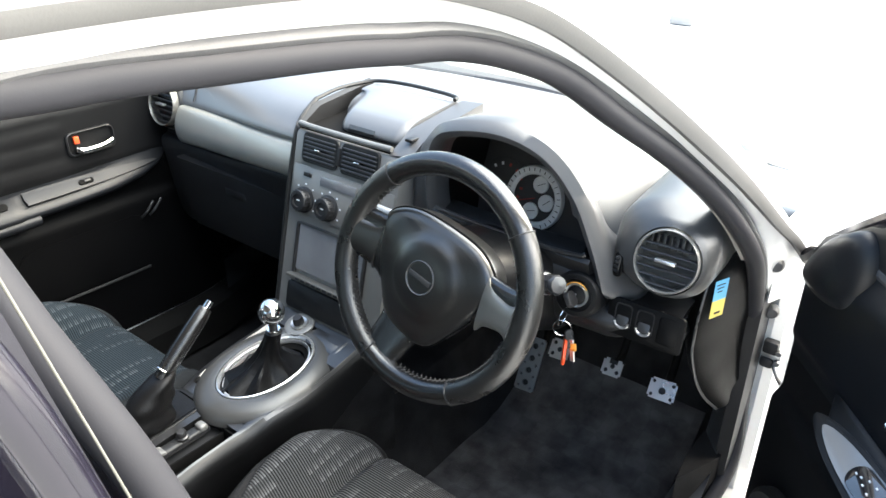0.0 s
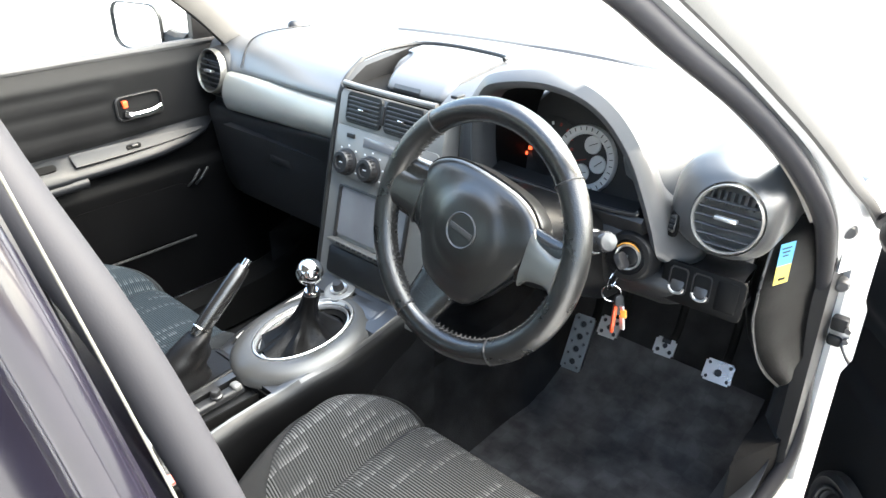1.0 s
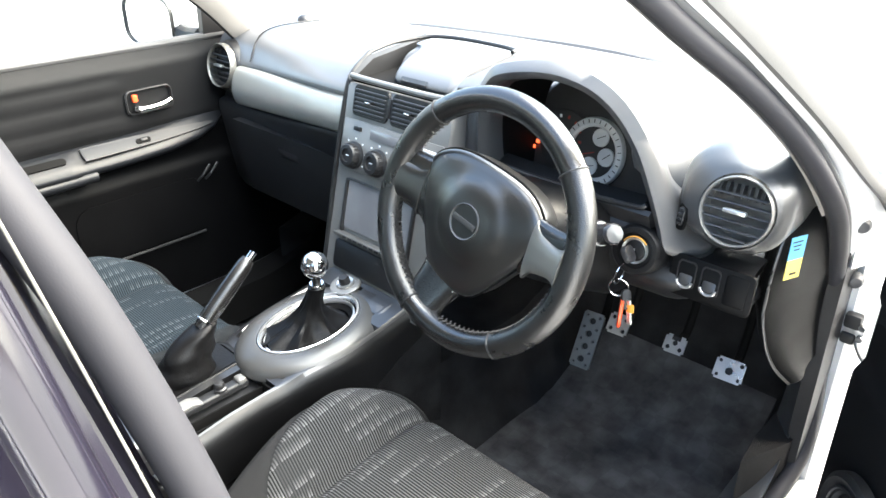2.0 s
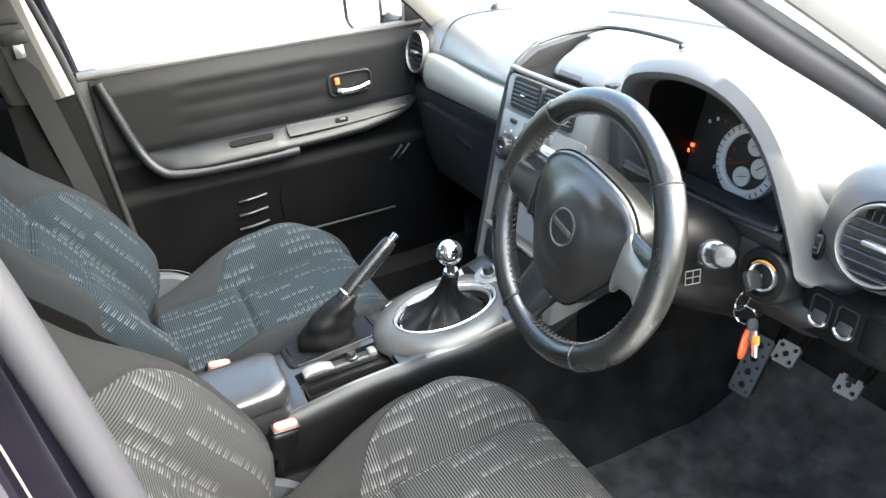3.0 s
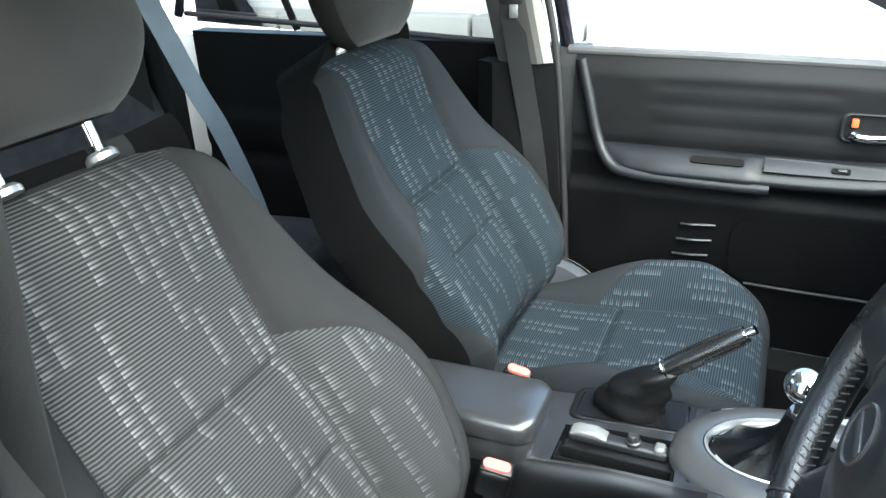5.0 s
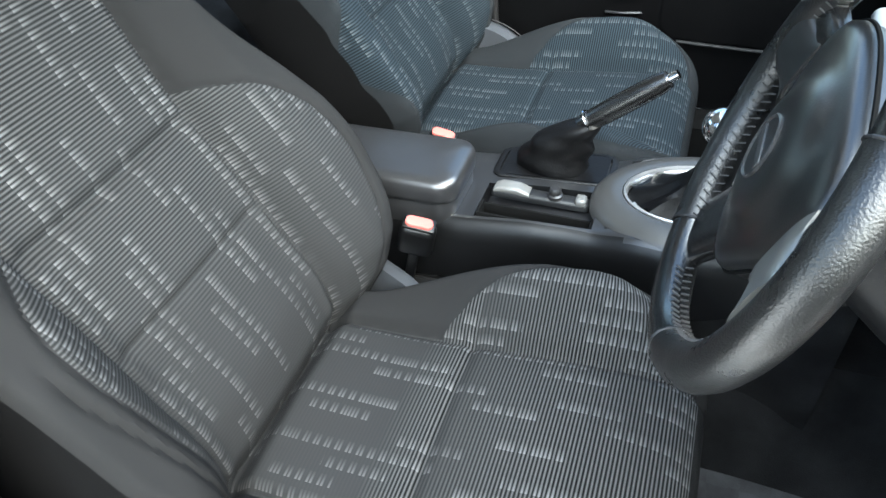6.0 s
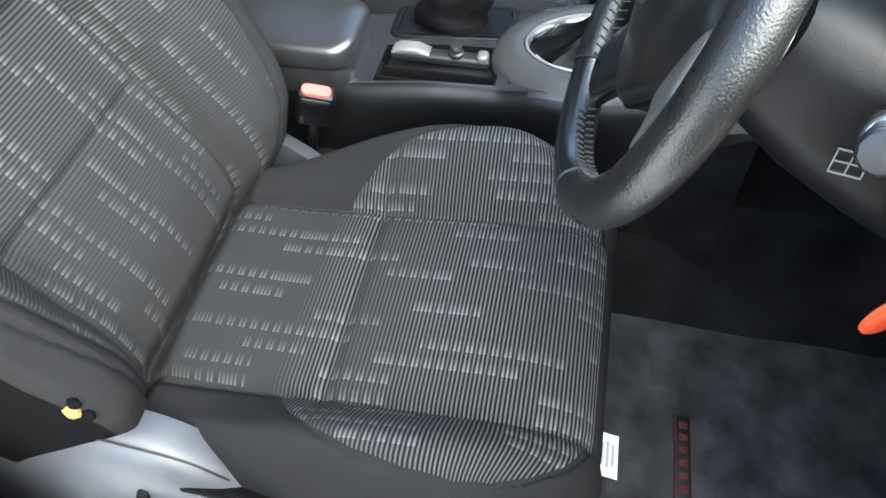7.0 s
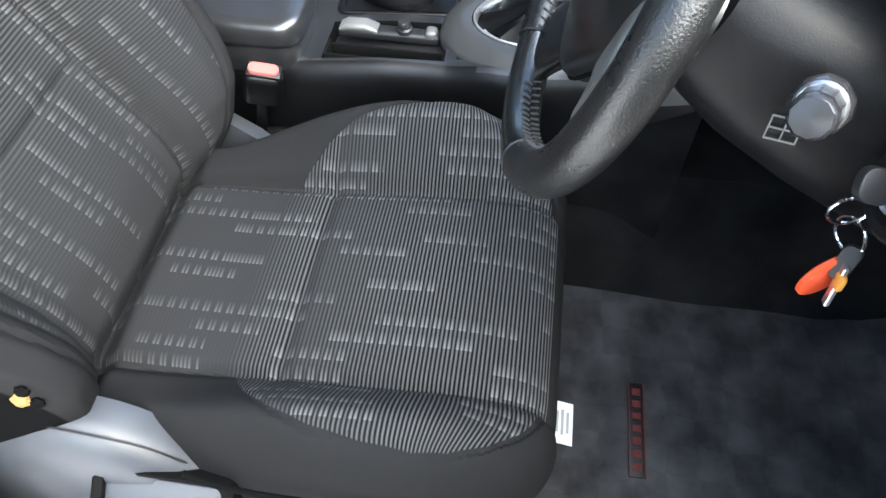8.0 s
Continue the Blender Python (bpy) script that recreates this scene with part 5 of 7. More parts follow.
for sx in (-0.034, 0.0, 0.036):
    if sx < 0.03:
        rk = part("rocker_switch", loft([[m @ Vector((sx + p[0] * f_, 0.004 + p[1] * f_, h)) for p in rounded(0.027, 0.040, 0.006)] for f_, h in ((1, 0.004), (1, 0.007), (0.90, 0.007), (0.84, 0.0015))], True, True), 'black', sw_plate, "black rocker switch in its well")
        lip = [m @ Vector((sx + 0.0105 * math.cos(radians(a)), -0.006 + 0.0085 * math.sin(radians(a)), 0.0085)) for a in range(180, 361, 20)]
        part("rocker_lip", tube(lip, 0.0021, 8, 2), 'alu', rk, "bright lower lip")
        part("rocker_face", slab([(p[0] + sx, p[1] - 0.004) for p in rounded(0.019, 0.017, 0.005)], 0.004, m @ pose(0, 0, 0.002, -18, 0, 0), 0.001), 'slat', rk)
    else:
        part("blank_cover", slab([(p[0] + sx, p[1] + 0.002) for p in rounded(0.030, 0.044, 0.004)], 0.0065, m, 0.001), 'dash_dark', sw_plate)
m = axis((0.5480, 0.9180, 0.937), (-0.45, -1, 0.28), (1, 0, 0))
# flat black patch draws the shaded slot round the thumbwheel
part("wheel_slot", slab(rounded(0.017, 0.038, 0.007), 0.004, m @ pose(0, 0, -0.001), 0.001), 'void', dashboard, "flat thumbwheel slot patch, shade in its black")
vw = part("vent_wheel", slab(rounded(0.011, 0.026, 0.005), 0.005, m, 0.002), 'black', dashboard, "vent thumbwheel")
for k in range(4):
    b = box(0.008, 0.003, 0.003, (0, -0.010 + 0.0066 * k, 0.006), 0.001)
    b.transform(m)
    part("wheel_rib", b, 'console', vw)
# sticker on the end panel
sticker = thing("inspection_sticker", "blue and yellow paper sticker on the dash end", "sticker")
mst = axis((0.6765, 0.999, 0.887), (0.93, -0.36, 0.0), (0.36, 0.93, 0))


def tile(x, y, w, h, up, material, name, label=""):
    b = box(w, h, 0.001, (x, y, up), 0)
    b.transform(mst)
    return part(name, b, material, sticker, label)


tile(0, 0.016, 0.028, 0.034, 0.0, 'blue', "blue_field", "blue half")
tile(0, -0.016, 0.028, 0.030, 0.0, 'yellow', "yellow_field", "yellow half")
for k in range(3):
    tile(-0.002, 0.026 - 0.006 * k, 0.018 - 0.004 * k, 0.0014, 0.0008, 'dash', "print_line")
tile(0.0, -0.023, 0.012, 0.003, 0.0008, 'dash', "print_line")
# small round sensor on the dash top
sensor = tagged(part("dash_sensor", lathe([(0, 0.012), (0.008, 0.011), (0.014, 0.007), (0.017, 0.0), (0.017, -0.006)], pose(-0.533, 1.10, 1.045), 24), 'black'), "small black round sensor on the dash top", "sensor")

# centre console ----------------------------------------------------------
centre_console = thing("centre_console", "satin dark grey centre console between the front seats", "centre console")


def top_z(y):
    return table(y, [(0.0, 0.575), (0.34, 0.60), (0.45, 0.615), (0.545, 0.620), (0.59, 0.633), (0.66, 0.641), (0.74, 0.651), (0.80, 0.666), (0.86, 0.70)])


ys = sorted(set([0.02 + 0.84 * k / 60 for k in range(61)] + [0.372, 0.375, 0.533, 0.536]))
rings, base = [], []
for y in ys:
    right = soft_table(y, [(0.0, 0.100), (0.35, 0.102), (0.53, 0.102), (0.60, 0.118), (0.66, 0.129), (0.74, 0.127), (0.80, 0.130), (0.86, 0.142)])
    left = soft_table(y, [(0.0, -0.085), (0.35, -0.095), (0.53, -0.097), (0.60, -0.108), (0.66, -0.115), (0.74, -0.112), (0.86, -0.115)])
    cols = [left, left + 0.006, left + 0.02, -0.05, -0.02, 0.0, 0.003, 0.044, 0.047, 0.079, 0.082, right - 0.016, right - 0.010, right - 0.003, right]
    ring = []
    for i, x in enumerate(cols):
        z = top_z(y)
        z -= (0.020, 0.006, 0, 0, 0, 0, 0, 0, 0, 0, 0, 0.001, 0.006, 0.017, 0.034)[i]
        if 0.374 <= y <= 0.5345 and 0.002 <= x <= 0.080:
            z -= 0.060 if x > 0.045 else 0.022
        if ((x - 0.006) / 0.090) ** 2 + ((y - 0.664) / 0.116) ** 2 < 1:
            z -= 0.032
        ring.append((x, y, z))
    drop = table(y, [(0.02, 0.10), (0.70, 0.10), (0.76, 0.075), (0.86, 0.06)])
    ring += [(right + 0.004, y, top_z(y) - drop), (left - 0.004, y, top_z(y) - drop)]
    rings.append(ring)
    base.append([(right - 0.001, y, top_z(y) - drop + 0.012), (right - 0.006, y, 0.36), (left + 0.006, y, 0.36), (left + 0.001, y, top_z(y) - drop + 0.012)])
body_mesh = loft(rings)
bmesh.ops.recalc_face_normals(body_mesh, faces=body_mesh.faces[:])
# steep faces near-black: black plastic behind, shade in the colour ahead
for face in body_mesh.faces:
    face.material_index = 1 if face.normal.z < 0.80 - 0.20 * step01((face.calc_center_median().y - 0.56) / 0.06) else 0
part("body", body_mesh, ['console', 'flank'], centre_console, "satin dark grey console body, black flanks with shade coloured in")

part("side_carpet", loft(base), 'carpet', centre_console, "black carpet on the tunnel sides")
# added near-black liners carry the shade of the tray well
part("tray_shade_floor", box(0.031, 0.156, 0.004, (0.063, 0.4545, 0.562), 0.001), 'void', centre_console)
for sx, sy, at in ((0.003, 0.158, (0.0802, 0.4545, 0.588)), (0.003, 0.158, (0.0472, 0.4545, 0.580)), (0.034, 0.003, (0.063, 0.3765, 0.586)), (0.034, 0.003, (0.063, 0.5325, 0.588))):
    part("tray_shade_wall", box(sx, sy, 0.048, at, 0.0005), 'void', centre_console)
# arm rest lid
rings = []
for lift, grow in ((-0.012, 0.955), (-0.010, 0.985), (-0.004, 1.0), (0.006, 1.0), (0.014, 0.985), (0.0195, 0.95), (0.0225, 0.88), (0.024, 0.7), (0.0245, 0.35)):
    rings.append([(0.036 + a * grow, 0.200 + b * (1 - (1 - grow) * 0.5), 0.634 + lift + 0.004 * (b / 0.14) - 0.002 * (a / 0.06) ** 2) for a, b in rounded(0.128, 0.300, 0.030, 8)])
part("armrest_lid", loft(rings), 'armrest', centre_console, "padded grey armrest lid", smooth=60)
part("armrest_base", loft([[(0.036 + a * g, 0.200 + b * g, z) for a, b in rounded(0.122, 0.292, 0.028, 8)] for g, z in ((0.97, 0.575), (1.0, 0.60), (1.0, 0.616), (0.97, 0.624))]), 'armrest', centre_console, "lower half of the armrest box", smooth=60)
part("armrest_gap", loft([[(0.036 + a, 0.200 + b, z) for a, b in rounded(0.117, 0.287, 0.026, 8)] for z in (0.620, 0.628)]), 'void', centre_console)

# gear lever surround: an oval collar, tilted up towards the front
OVAL = pose(0.006, 0.664, 0.648, 5, 0, 0)


def oval(profile, sx=1.0, sy=1.0, n=48):
    rings = []
    for rx, ry, h in profile:
        rings.append([OVAL @ Vector((sx * rx * math.cos(2 * math.pi * i / n), sy * ry * math.sin(2 * math.pi * i / n), h)) for i in range(n)])
    return rings


part("gear_surround", loft(oval([(0.112, 0.146, -0.024), (0.1105, 0.143, -0.014), (0.106, 0.137, -0.0075), (0.098, 0.128, -0.0030), (0.088, 0.118, 0.0005), (0.078, 0.107, 0.0022), (0.0715, 0.1015, 0.001), (0.0705, 0.1005, -0.02)]), True, False), 'collar', centre_console, "satin grey oval gear surround", smooth=60)
part("chrome_ring", loft(oval([(0.0800, 0.1075, -0.006), (0.0795, 0.107, 0.002), (0.0768, 0.1042, 0.0030), (0.0745, 0.1020, -0.001), (0.0742, 0.1017, -0.010)], 0.87, 0.932), True, False), 'satin_ring', centre_console, "bright chrome ring")
part("ring_gap", loft(oval([(0.0745, 0.1020, -0.009), (0.070, 0.0975, -0.010), (0.066, 0.0935, -0.014), (0.056, 0.084, -0.020), (0.056, 0.084, -0.028), (0.0745, 0.1020, -0.028)], 0.87, 0.932), True, False), 'void', centre_console, "black gap between the rings")
part("inner_ring", loft(oval([(0.0700, 0.0975, -0.014), (0.0695, 0.0970, -0.006), (0.0672, 0.0948, -0.0045), (0.0655, 0.0931, -0.008), (0.0653, 0.0929, -0.0125)], 0.87, 0.932), True, False), 'satin_ring', centre_console, "thin inner chrome ring")

gear_lever = thing("gear_lever", "gear lever with a chrome ball knob and pleated black boot", "gear lever")
KNOB = Vector((0.034, 0.668, 0.772))
foot = OVAL @ Vector((0.0, -0.01, -0.01))
rings = []
for j in range(19):
    t = j / 18
    c = foot.lerp(KNOB + Vector((0, 0, -0.042)), t ** 0.9)
    ring = []
    for i in range(40):
        a = 2 * math.pi * i / 40
        f = (1 - t) ** 3.6
        pleat = 1 + 0.10 * math.sin(a * 5 + 3 * t) * t * (1 - t) * 4 + 0.06 * math.sin(a * 9 + 8 * t) * (1 - t)
        rx, ry = (0.0150 + 0.040 * f) * pleat, (0.0150 + 0.068 * f) * pleat
        ring.append(c + Vector((rx * math.cos(a), ry * math.sin(a), 0.006 * math.sin(a * 7) * (1 - t))))
    rings.append(ring)
part("boot", loft(rings), 'boot', gear_lever, "pleated black leather boot")
m = axis(KNOB, (0.02, -0.02, 1))
part("knob", lathe([(0.0235 * math.sin(math.pi * (0.0 + k / 16)), -0.0235 * math.cos(math.pi * k / 16)) for k in range(17)], m, 32), 'chrome', gear_lever, "polished chrome ball knob")
part("collar", lathe([(0.0, -0.042), (0.0125, -0.042), (0.013, -0.038), (0.012, -0.035), (0.0, -0.035)], m, 24), 'chrome', gear_lever, "chrome collar")
part("neck", lathe([(0.0, -0.036), (0.0075, -0.036), (0.008, -0.024), (0.011, -0.0225), (0.011, -0.020), (0, -0.019)], m, 20), 'black', gear_lever, "dark threaded neck")

# hand brake
hand_brake = thing("hand_brake", "raised hand brake with black leather gaiter and chrome button", "hand brake")
TIP, PIV = Vector((-0.050, 0.606, 0.790)), Vector((-0.046, 0.405, 0.625))
d = (TIP - PIV).normalized()
side = Vector((1, 0, 0))
upv = side.cross(d)
rings = []
for t, w, h in ((0.42, 0.011, 0.013), (0.5, 0.013, 0.015), (0.62, 0.0135, 0.016), (0.8, 0.0135, 0.0155), (0.9, 0.013, 0.0145), (0.945, 0.011, 0.012), (0.95, 0.006, 0.007)):
    c = PIV.lerp(TIP, t)
    rings.append([c + side * a * w + upv * b * h for a, b in circle(1, 16)])
part("grip", loft(rings), 'leather', hand_brake, "black grip")
part("button", tube([PIV.lerp(TIP, 0.94), PIV.lerp(TIP, 0.985), TIP], 0.0065, 12, 2), 'chrome', hand_brake, "chrome release button")
rings = []
for j in range(15):
    t = j / 14
    c = Vector((-0.058, 0.452, 0.612)).lerp(PIV.lerp(TIP, 0.47), t) + Vector((0, -0.010 * math.sin(math.pi * t), 0.008 * math.sin(math.pi * t)))
    ring = []
    for i in range(32):
        a = 2 * math.pi * i / 32
        f = (1 - t) ** 0.5
        fold = 1 + 0.08 * math.sin(a * 3 + t * 9) * (1 - t) + 0.09 * math.sin(t * 17 + a) * (1 - t)
        ring.append(c + side * math.cos(a) * (0.014 + 0.020 * f) * fold + Vector((0, 1, 0.15 * t)) * math.sin(a) * (0.015 + 0.040 * f) * fold)
    rings.append(ring)
part("gaiter", loft(rings), 'boot', hand_brake, "creased black leather gaiter")
part("grip_ring", sweep([PIV.lerp(TIP, 0.475) + side * a * 0.0145 + upv * b * 0.0165 for a, b in circle(1, 20)], circle(0.0018, 6), d, True), 'chrome', hand_brake, "thin chrome ring")
b = loft([[Vector((-0.056 + p[0] * f, 0.458 + p[1] * f, 0.6118 + h + 0.085 * p[1] * f)) for p in rounded(0.080, 0.178, 0.018, 4)] for f, h in ((1.0, 0.0), (1.0, 0.003), (0.97, 0.0045), (0.90, 0.0045), (0.885, 0.001))], True, False)
part("gaiter_frame", b, 'shroud', hand_brake, "satin frame round the gaiter")
skirt = []
for j in range(8):
    row = []
    for i in range(14):
        px, py = -0.034 + 0.068 * j / 7, -0.077 + 0.154 * i / 13
        lift = 0.004 + 0.005 * noise.noise(Vector((px * 45, py * 30, 3))) * math.sin(math.pi * j / 7) * math.sin(math.pi * i / 13)
        row.append((-0.056 + px, 0.458 + py, 0.6122 + lift + 0.085 * py))
    skirt.append(row + [(row[-1][0], row[-1][1], row[-1][2] - 0.006), (row[0][0], row[0][1], row[0][2] - 0.006)])
part("gaiter_skirt", loft(skirt), 'boot', hand_brake, "creased leather skirt inside the frame")

# small things round the console -----------------------------------------
socket = thing("power_socket", "grey ringed power socket with a black cap", "socket")
m = axis((-0.030, 0.778, 0.660), (0, -0.25, 1))
part("socket_ring", lathe([(0.0, 0.0), (0.030, 0.0), (0.030, 0.004), (0.026, 0.006), (0.019, 0.005), (0, 0.005)], m, 32), 'stack', socket, "satin ring")
part("inner_ring", lathe([(0.012, 0.005), (0.017, 0.0065), (0.016, 0.009), (0.012, 0.008)], m, 28), 'alu', socket)
part("cap", lathe([(0, 0.004), (0.011, 0.004), (0.0105, 0.016), (0.009, 0.020), (0.0085, 0.022), (0.0, 0.0225)], m, 24), 'black', socket, "black round cap")
ashtray = tagged(part("ashtray_lid", slab(rounded(0.085, 0.062, 0.010), 0.006, axis((0.048, 0.785, 0.656), (0, -0.25, 1)), 0.002), 'console'), "closed dark ashtray lid ahead of the gear lever", "ashtray")
warn = thing("warning_label", "small white printed label on the console", "label")
part("paper", slab(rounded(0.026, 0.014, 0.001), 0.0012, axis((0.088, 0.765, 0.6545), (0.1, -0.22, 1), (1, 0.35, 0))), 'white', warn)
# switch strip with a knob, in the tray
tray_unit = thing("switch_strip", "satin grey switch strip with a small knob in the tray", "switch panel")
b = joined(*[box(0.022, l, h, (0.016, y, z), 0.005, 3) for y, l, h, z in ((0.452, 0.140, 0.014, 0.606),)])
part("strip_body", b, 'plate', tray_unit, "satin strip")
part("rear_hump", loft([[(0.016 + p[0], y, 0.608 + h * 0.5 + p[1] * (h / 0.02)) for p in rounded(0.023, 0.016, 0.006)] for y, h in ((0.385, 0.007), (0.395, 0.014), (0.42, 0.015), (0.437, 0.007))]), 'stack', tray_unit, "pale satin rear cap")
part("front_hump", box(0.020, 0.016, 0.014, (0.017, 0.510, 0.613), 0.005, 3), 'stack', tray_unit)
m = axis((0.017, 0.474, 0.612), (0, -0.1, 1)) @ Matrix.Scale(0.85, 4)
part("knob", lathe([(0, 0), (0.013, 0.0), (0.013, 0.006), (0.010, 0.008), (0.010, 0.016), (0.008, 0.019), (0, 0.0195)], m, 10), 'slat', tray_unit, "faceted small knob")

# belt buckles
def buckle(name, label, at, lean, turn):
    th = thing(name, label, "seat belt buckle", "belt buckles")
    part("stalk", box(0.022, 0.014, 0.14, (0, 0.0, -0.095), 0.003), 'flank', th)
    part("body", box(0.027, 0.050, 0.062, (0, 0, -0.031), 0.011, 4), 'flank', th, "black buckle body")
    part("button_frame", box(0.022, 0.044, 0.006, (0, 0, 0.001), 0.003, 2), 'flank', th)
    part("release_button", slab(rounded(0.016, 0.038, 0.0075), 0.007, pose(0.001, 0, 0.002), 0.002), 'red', th, "faded red release button")
    th.matrix_world = pose(*at, lean, 14, turn)
    return th


buckle("driver_buckle", "black belt buckle with faded red button beside the driver seat", (0.150, 0.318, 0.628), -12, 8)
buckle("passenger_buckle", "black belt buckle with red button beside the passenger seat", (-0.108, 0.262, 0.600), -12, 0)

# passenger belt on the centre pillar
belt = thing("passenger_belt", "dark seat belt hanging on the centre pillar", "seat belt")
strap = [(-0.585, 0.075, 1.165), (-0.595, 0.082, 1.08), (-0.612, 0.10, 0.95), (-0.632, 0.12, 0.80), (-0.645, 0.14, 0.60), (-0.65, 0.15, 0.40)]
part("webbing", sweep(smooth_path(strap, 6), [(-0.023, 0.001), (0.023, 0.001), (0.023, -0.001), (-0.023, -0.001)], (1, 0.2, 0)), 'belt', belt, "dark woven webbing")
part("guide_loop", box(0.02, 0.062, 0.030, (-0.585, 0.072, 1.172), 0.008, 3), 'black', belt, "black belt guide")
part("anchor_cover", box(0.024, 0.055, 0.05, (-0.590, 0.068, 1.215), 0.012, 3), 'black', belt, "black anchor cover")
part("tongue", box(0.004, 0.018, 0.026, (-0.585, 0.085, 1.108), 0.001), 'alu', belt, "steel belt tongue")
part("tongue_cover", box(0.010, 0.045, 0.028, (-0.586, 0.083, 1.135), 0.004), 'black', belt)
# rear belt
rear_belt = thing("rear_belt", "blue-grey rear seat belt webbing", "seat belt")
part("webbing", sweep(smooth_path([(-0.175, -0.53, 1.28), (-0.229, -0.51, 1.15), (-0.30, -0.50, 0.98), (-0.345, -0.49, 0.88), (-0.40, -0.48, 0.72), (-0.44, -0.47, 0.55)], 6), [(-0.024, 0.001), (0.024, 0.001), (0.024, -0.001), (-0.024, -0.001)], (0.3, 1, 0.4)), 'belt_blue', rear_belt)
# tag at the front of the driver cushion, and the foam showing at the backrest corner
tag = thing("care_tag", "white printed care tag hanging from the driver seat", "label")
rings = [[(0.460, 0.698 + 0.042 * t, 0.466 - 0.004 * t - 0.004 * t * t), (0.510, 0.698 + 0.042 * t, 0.466 - 0.004 * t - 0.004 * t * t), (0.510, 0.698 + 0.042 * t, 0.465 - 0.004 * t - 0.004 * t * t), (0.460, 0.698 + 0.042 * t, 0.465 - 0.004 * t - 0.004 * t * t)] for t in (0, 0.33, 0.66, 1)]
part("cloth_tag", loft(rings), 'white', tag)
for k in range(4):
    part("print_line", box(0.030 - 0.005 * (k % 2), 0.003, 0.0006, (0.485, 0.716 + 0.006 * k, 0.4645 - 0.0012 * k), 0), 'fence', tag)

# driver's belt on the centre pillar
dbelt = thing("driver_belt", "dark seat belt hanging beside the driver seat", "seat belt")
strap = [(0.566, 0.085, 1.16), (0.575, 0.088, 1.08), (0.588, 0.092, 0.98), (0.600, 0.10, 0.85), (0.625, 0.12, 0.6), (0.645, 0.14, 0.40)]
part("webbing", sweep(smooth_path(strap, 6), [(-0.023, 0.001), (0.023, 0.001), (0.023, -0.001), (-0.023, -0.001)], (1, 0.2, 0)), 'belt', dbelt, "dark woven webbing")
part("guide_loop", box(0.018, 0.050, 0.034, (0.566, 0.082, 1.155), 0.008, 3), 'black', dbelt, "black belt guide")
part("anchor_cover", lathe([(0, 0.016), (0.012, 0.015), (0.021, 0.010), (0.026, 0.0), (0.026, -0.02)], axis((0.578, 0.076, 1.205), (-0.6, 0.8, 0.1)), 28), 'anchor_beige', dbelt, "round beige anchor cover")

# things outside, far to the passenger side
for k in range(3):
    post = tagged(part("fence_post", box(0.09, 0.09, 1.5, (-6.2, -1.8 - 3.4 * k, 0.75), 0.01), 'post'), "grey weathered steel fence post", "post", "fence posts")
kerb = thing("kerb_row", "row of grey concrete kerb stones beside the parking ground", "kerb")
for k in range(8):
    part("kerb_stone", box(0.30, 1.16, 0.22, (-6.6, -9.0 + 1.2 * k, 0.11), 0.03), 'kerb', kerb)
for k, (x, y) in enumerate(((-1.98, 7.53), (-1.98, 9.53))):
    tagged(part("wheel_stop", box(0.26, 0.12, 0.10, (x, y, 0.05), 0.03), 'kerb'), "short grey concrete wheel stop on the ground", "wheel stop", "wheel stops")

# steering wheel ----------------------------------------------------------
steering_wheel = thing("steering_wheel", "worn black leather three-spoke steering wheel", "steering wheel")
WA = radians(18.5)
WHEEL = axis((0.373, 0.691, 0.950), (0, -math.cos(WA), math.sin(WA)), (1, 0, 0))
R_RIM = 0.1595


def rim_section(a0, a1, r, n=40):
    pts = [WHEEL @ Vector((R_RIM * math.cos(radians(a0 + (a1 - a0) * k / n)), R_RIM * math.sin(radians(a0 + (a1 - a0) * k / n)), 0)) for k in range(n + 1)]
    return sweep(pts, circle(r, 18), WHEEL.to_3x3() @ Vector((0, 0, 1)))


part("rim_top", rim_section(38, 128, 0.0168), 'leather', steering_wheel, "smooth black leather rim")
part("rim_right", rim_section(-62, 38, 0.0176), 'leather_worn', steering_wheel, "worn leather rim grip")
part("rim_bottom", rim_section(-120, -62, 0.0168), 'leather', steering_wheel)
part("rim_left", rim_section(128, 240, 0.0176), 'leather_worn', steering_wheel, "worn leather rim grip")

# the wheel stands turned a little to the right
TURN = WHEEL @ pose(-0.006, 0, 0, 0, 0, -14) @ Matrix.Diagonal((0.93, 0.93, 1, 1))
# airbag cover: a broad-shouldered pad with a round dome in the middle
COVER = smooth_path([(-0.122, 0.030, 0), (-0.106, 0.060, 0), (-0.055, 0.080, 0), (0.042, 0.082, 0), (0.088, 0.064, 0), (0.104, 0.036, 0), (0.098, 0.000, 0), (0.074, -0.050, 0), (0.034, -0.106, 0), (-0.040, -0.106, 0), (-0.084, -0.056, 0), (-0.112, -0.010, 0)], 5, True)
rings = []
for f, h, c in ((0.96, -0.050, 0), (1.0, -0.024, 0), (1.0, -0.014, 0), (0.975, -0.007, 0), (0.92, -0.003, 0.05), (0.83, 0.0, 0.2), (0.74, 0.0025, 0.55), (0.67, 0.0055, 0.9), (0.62, 0.0085, 1), (0.55, 0.0115, 1), (0.42, 0.0145, 1), (0.2, 0.0158, 1)):
    ring = []
    for p in COVER:
        a = math.atan2(p.y, p.x)
        r = 0.094 * f
        q = Vector((p.x * f, p.y * f, 0)).lerp(Vector((r * math.cos(a), r * math.sin(a), 0)), c)
        ring.append(TURN @ Vector((q.x, q.y, h)))
    rings.append(ring)
part("airbag_cover", loft(rings), 'airbag', steering_wheel, "domed black airbag cover", smooth=50)
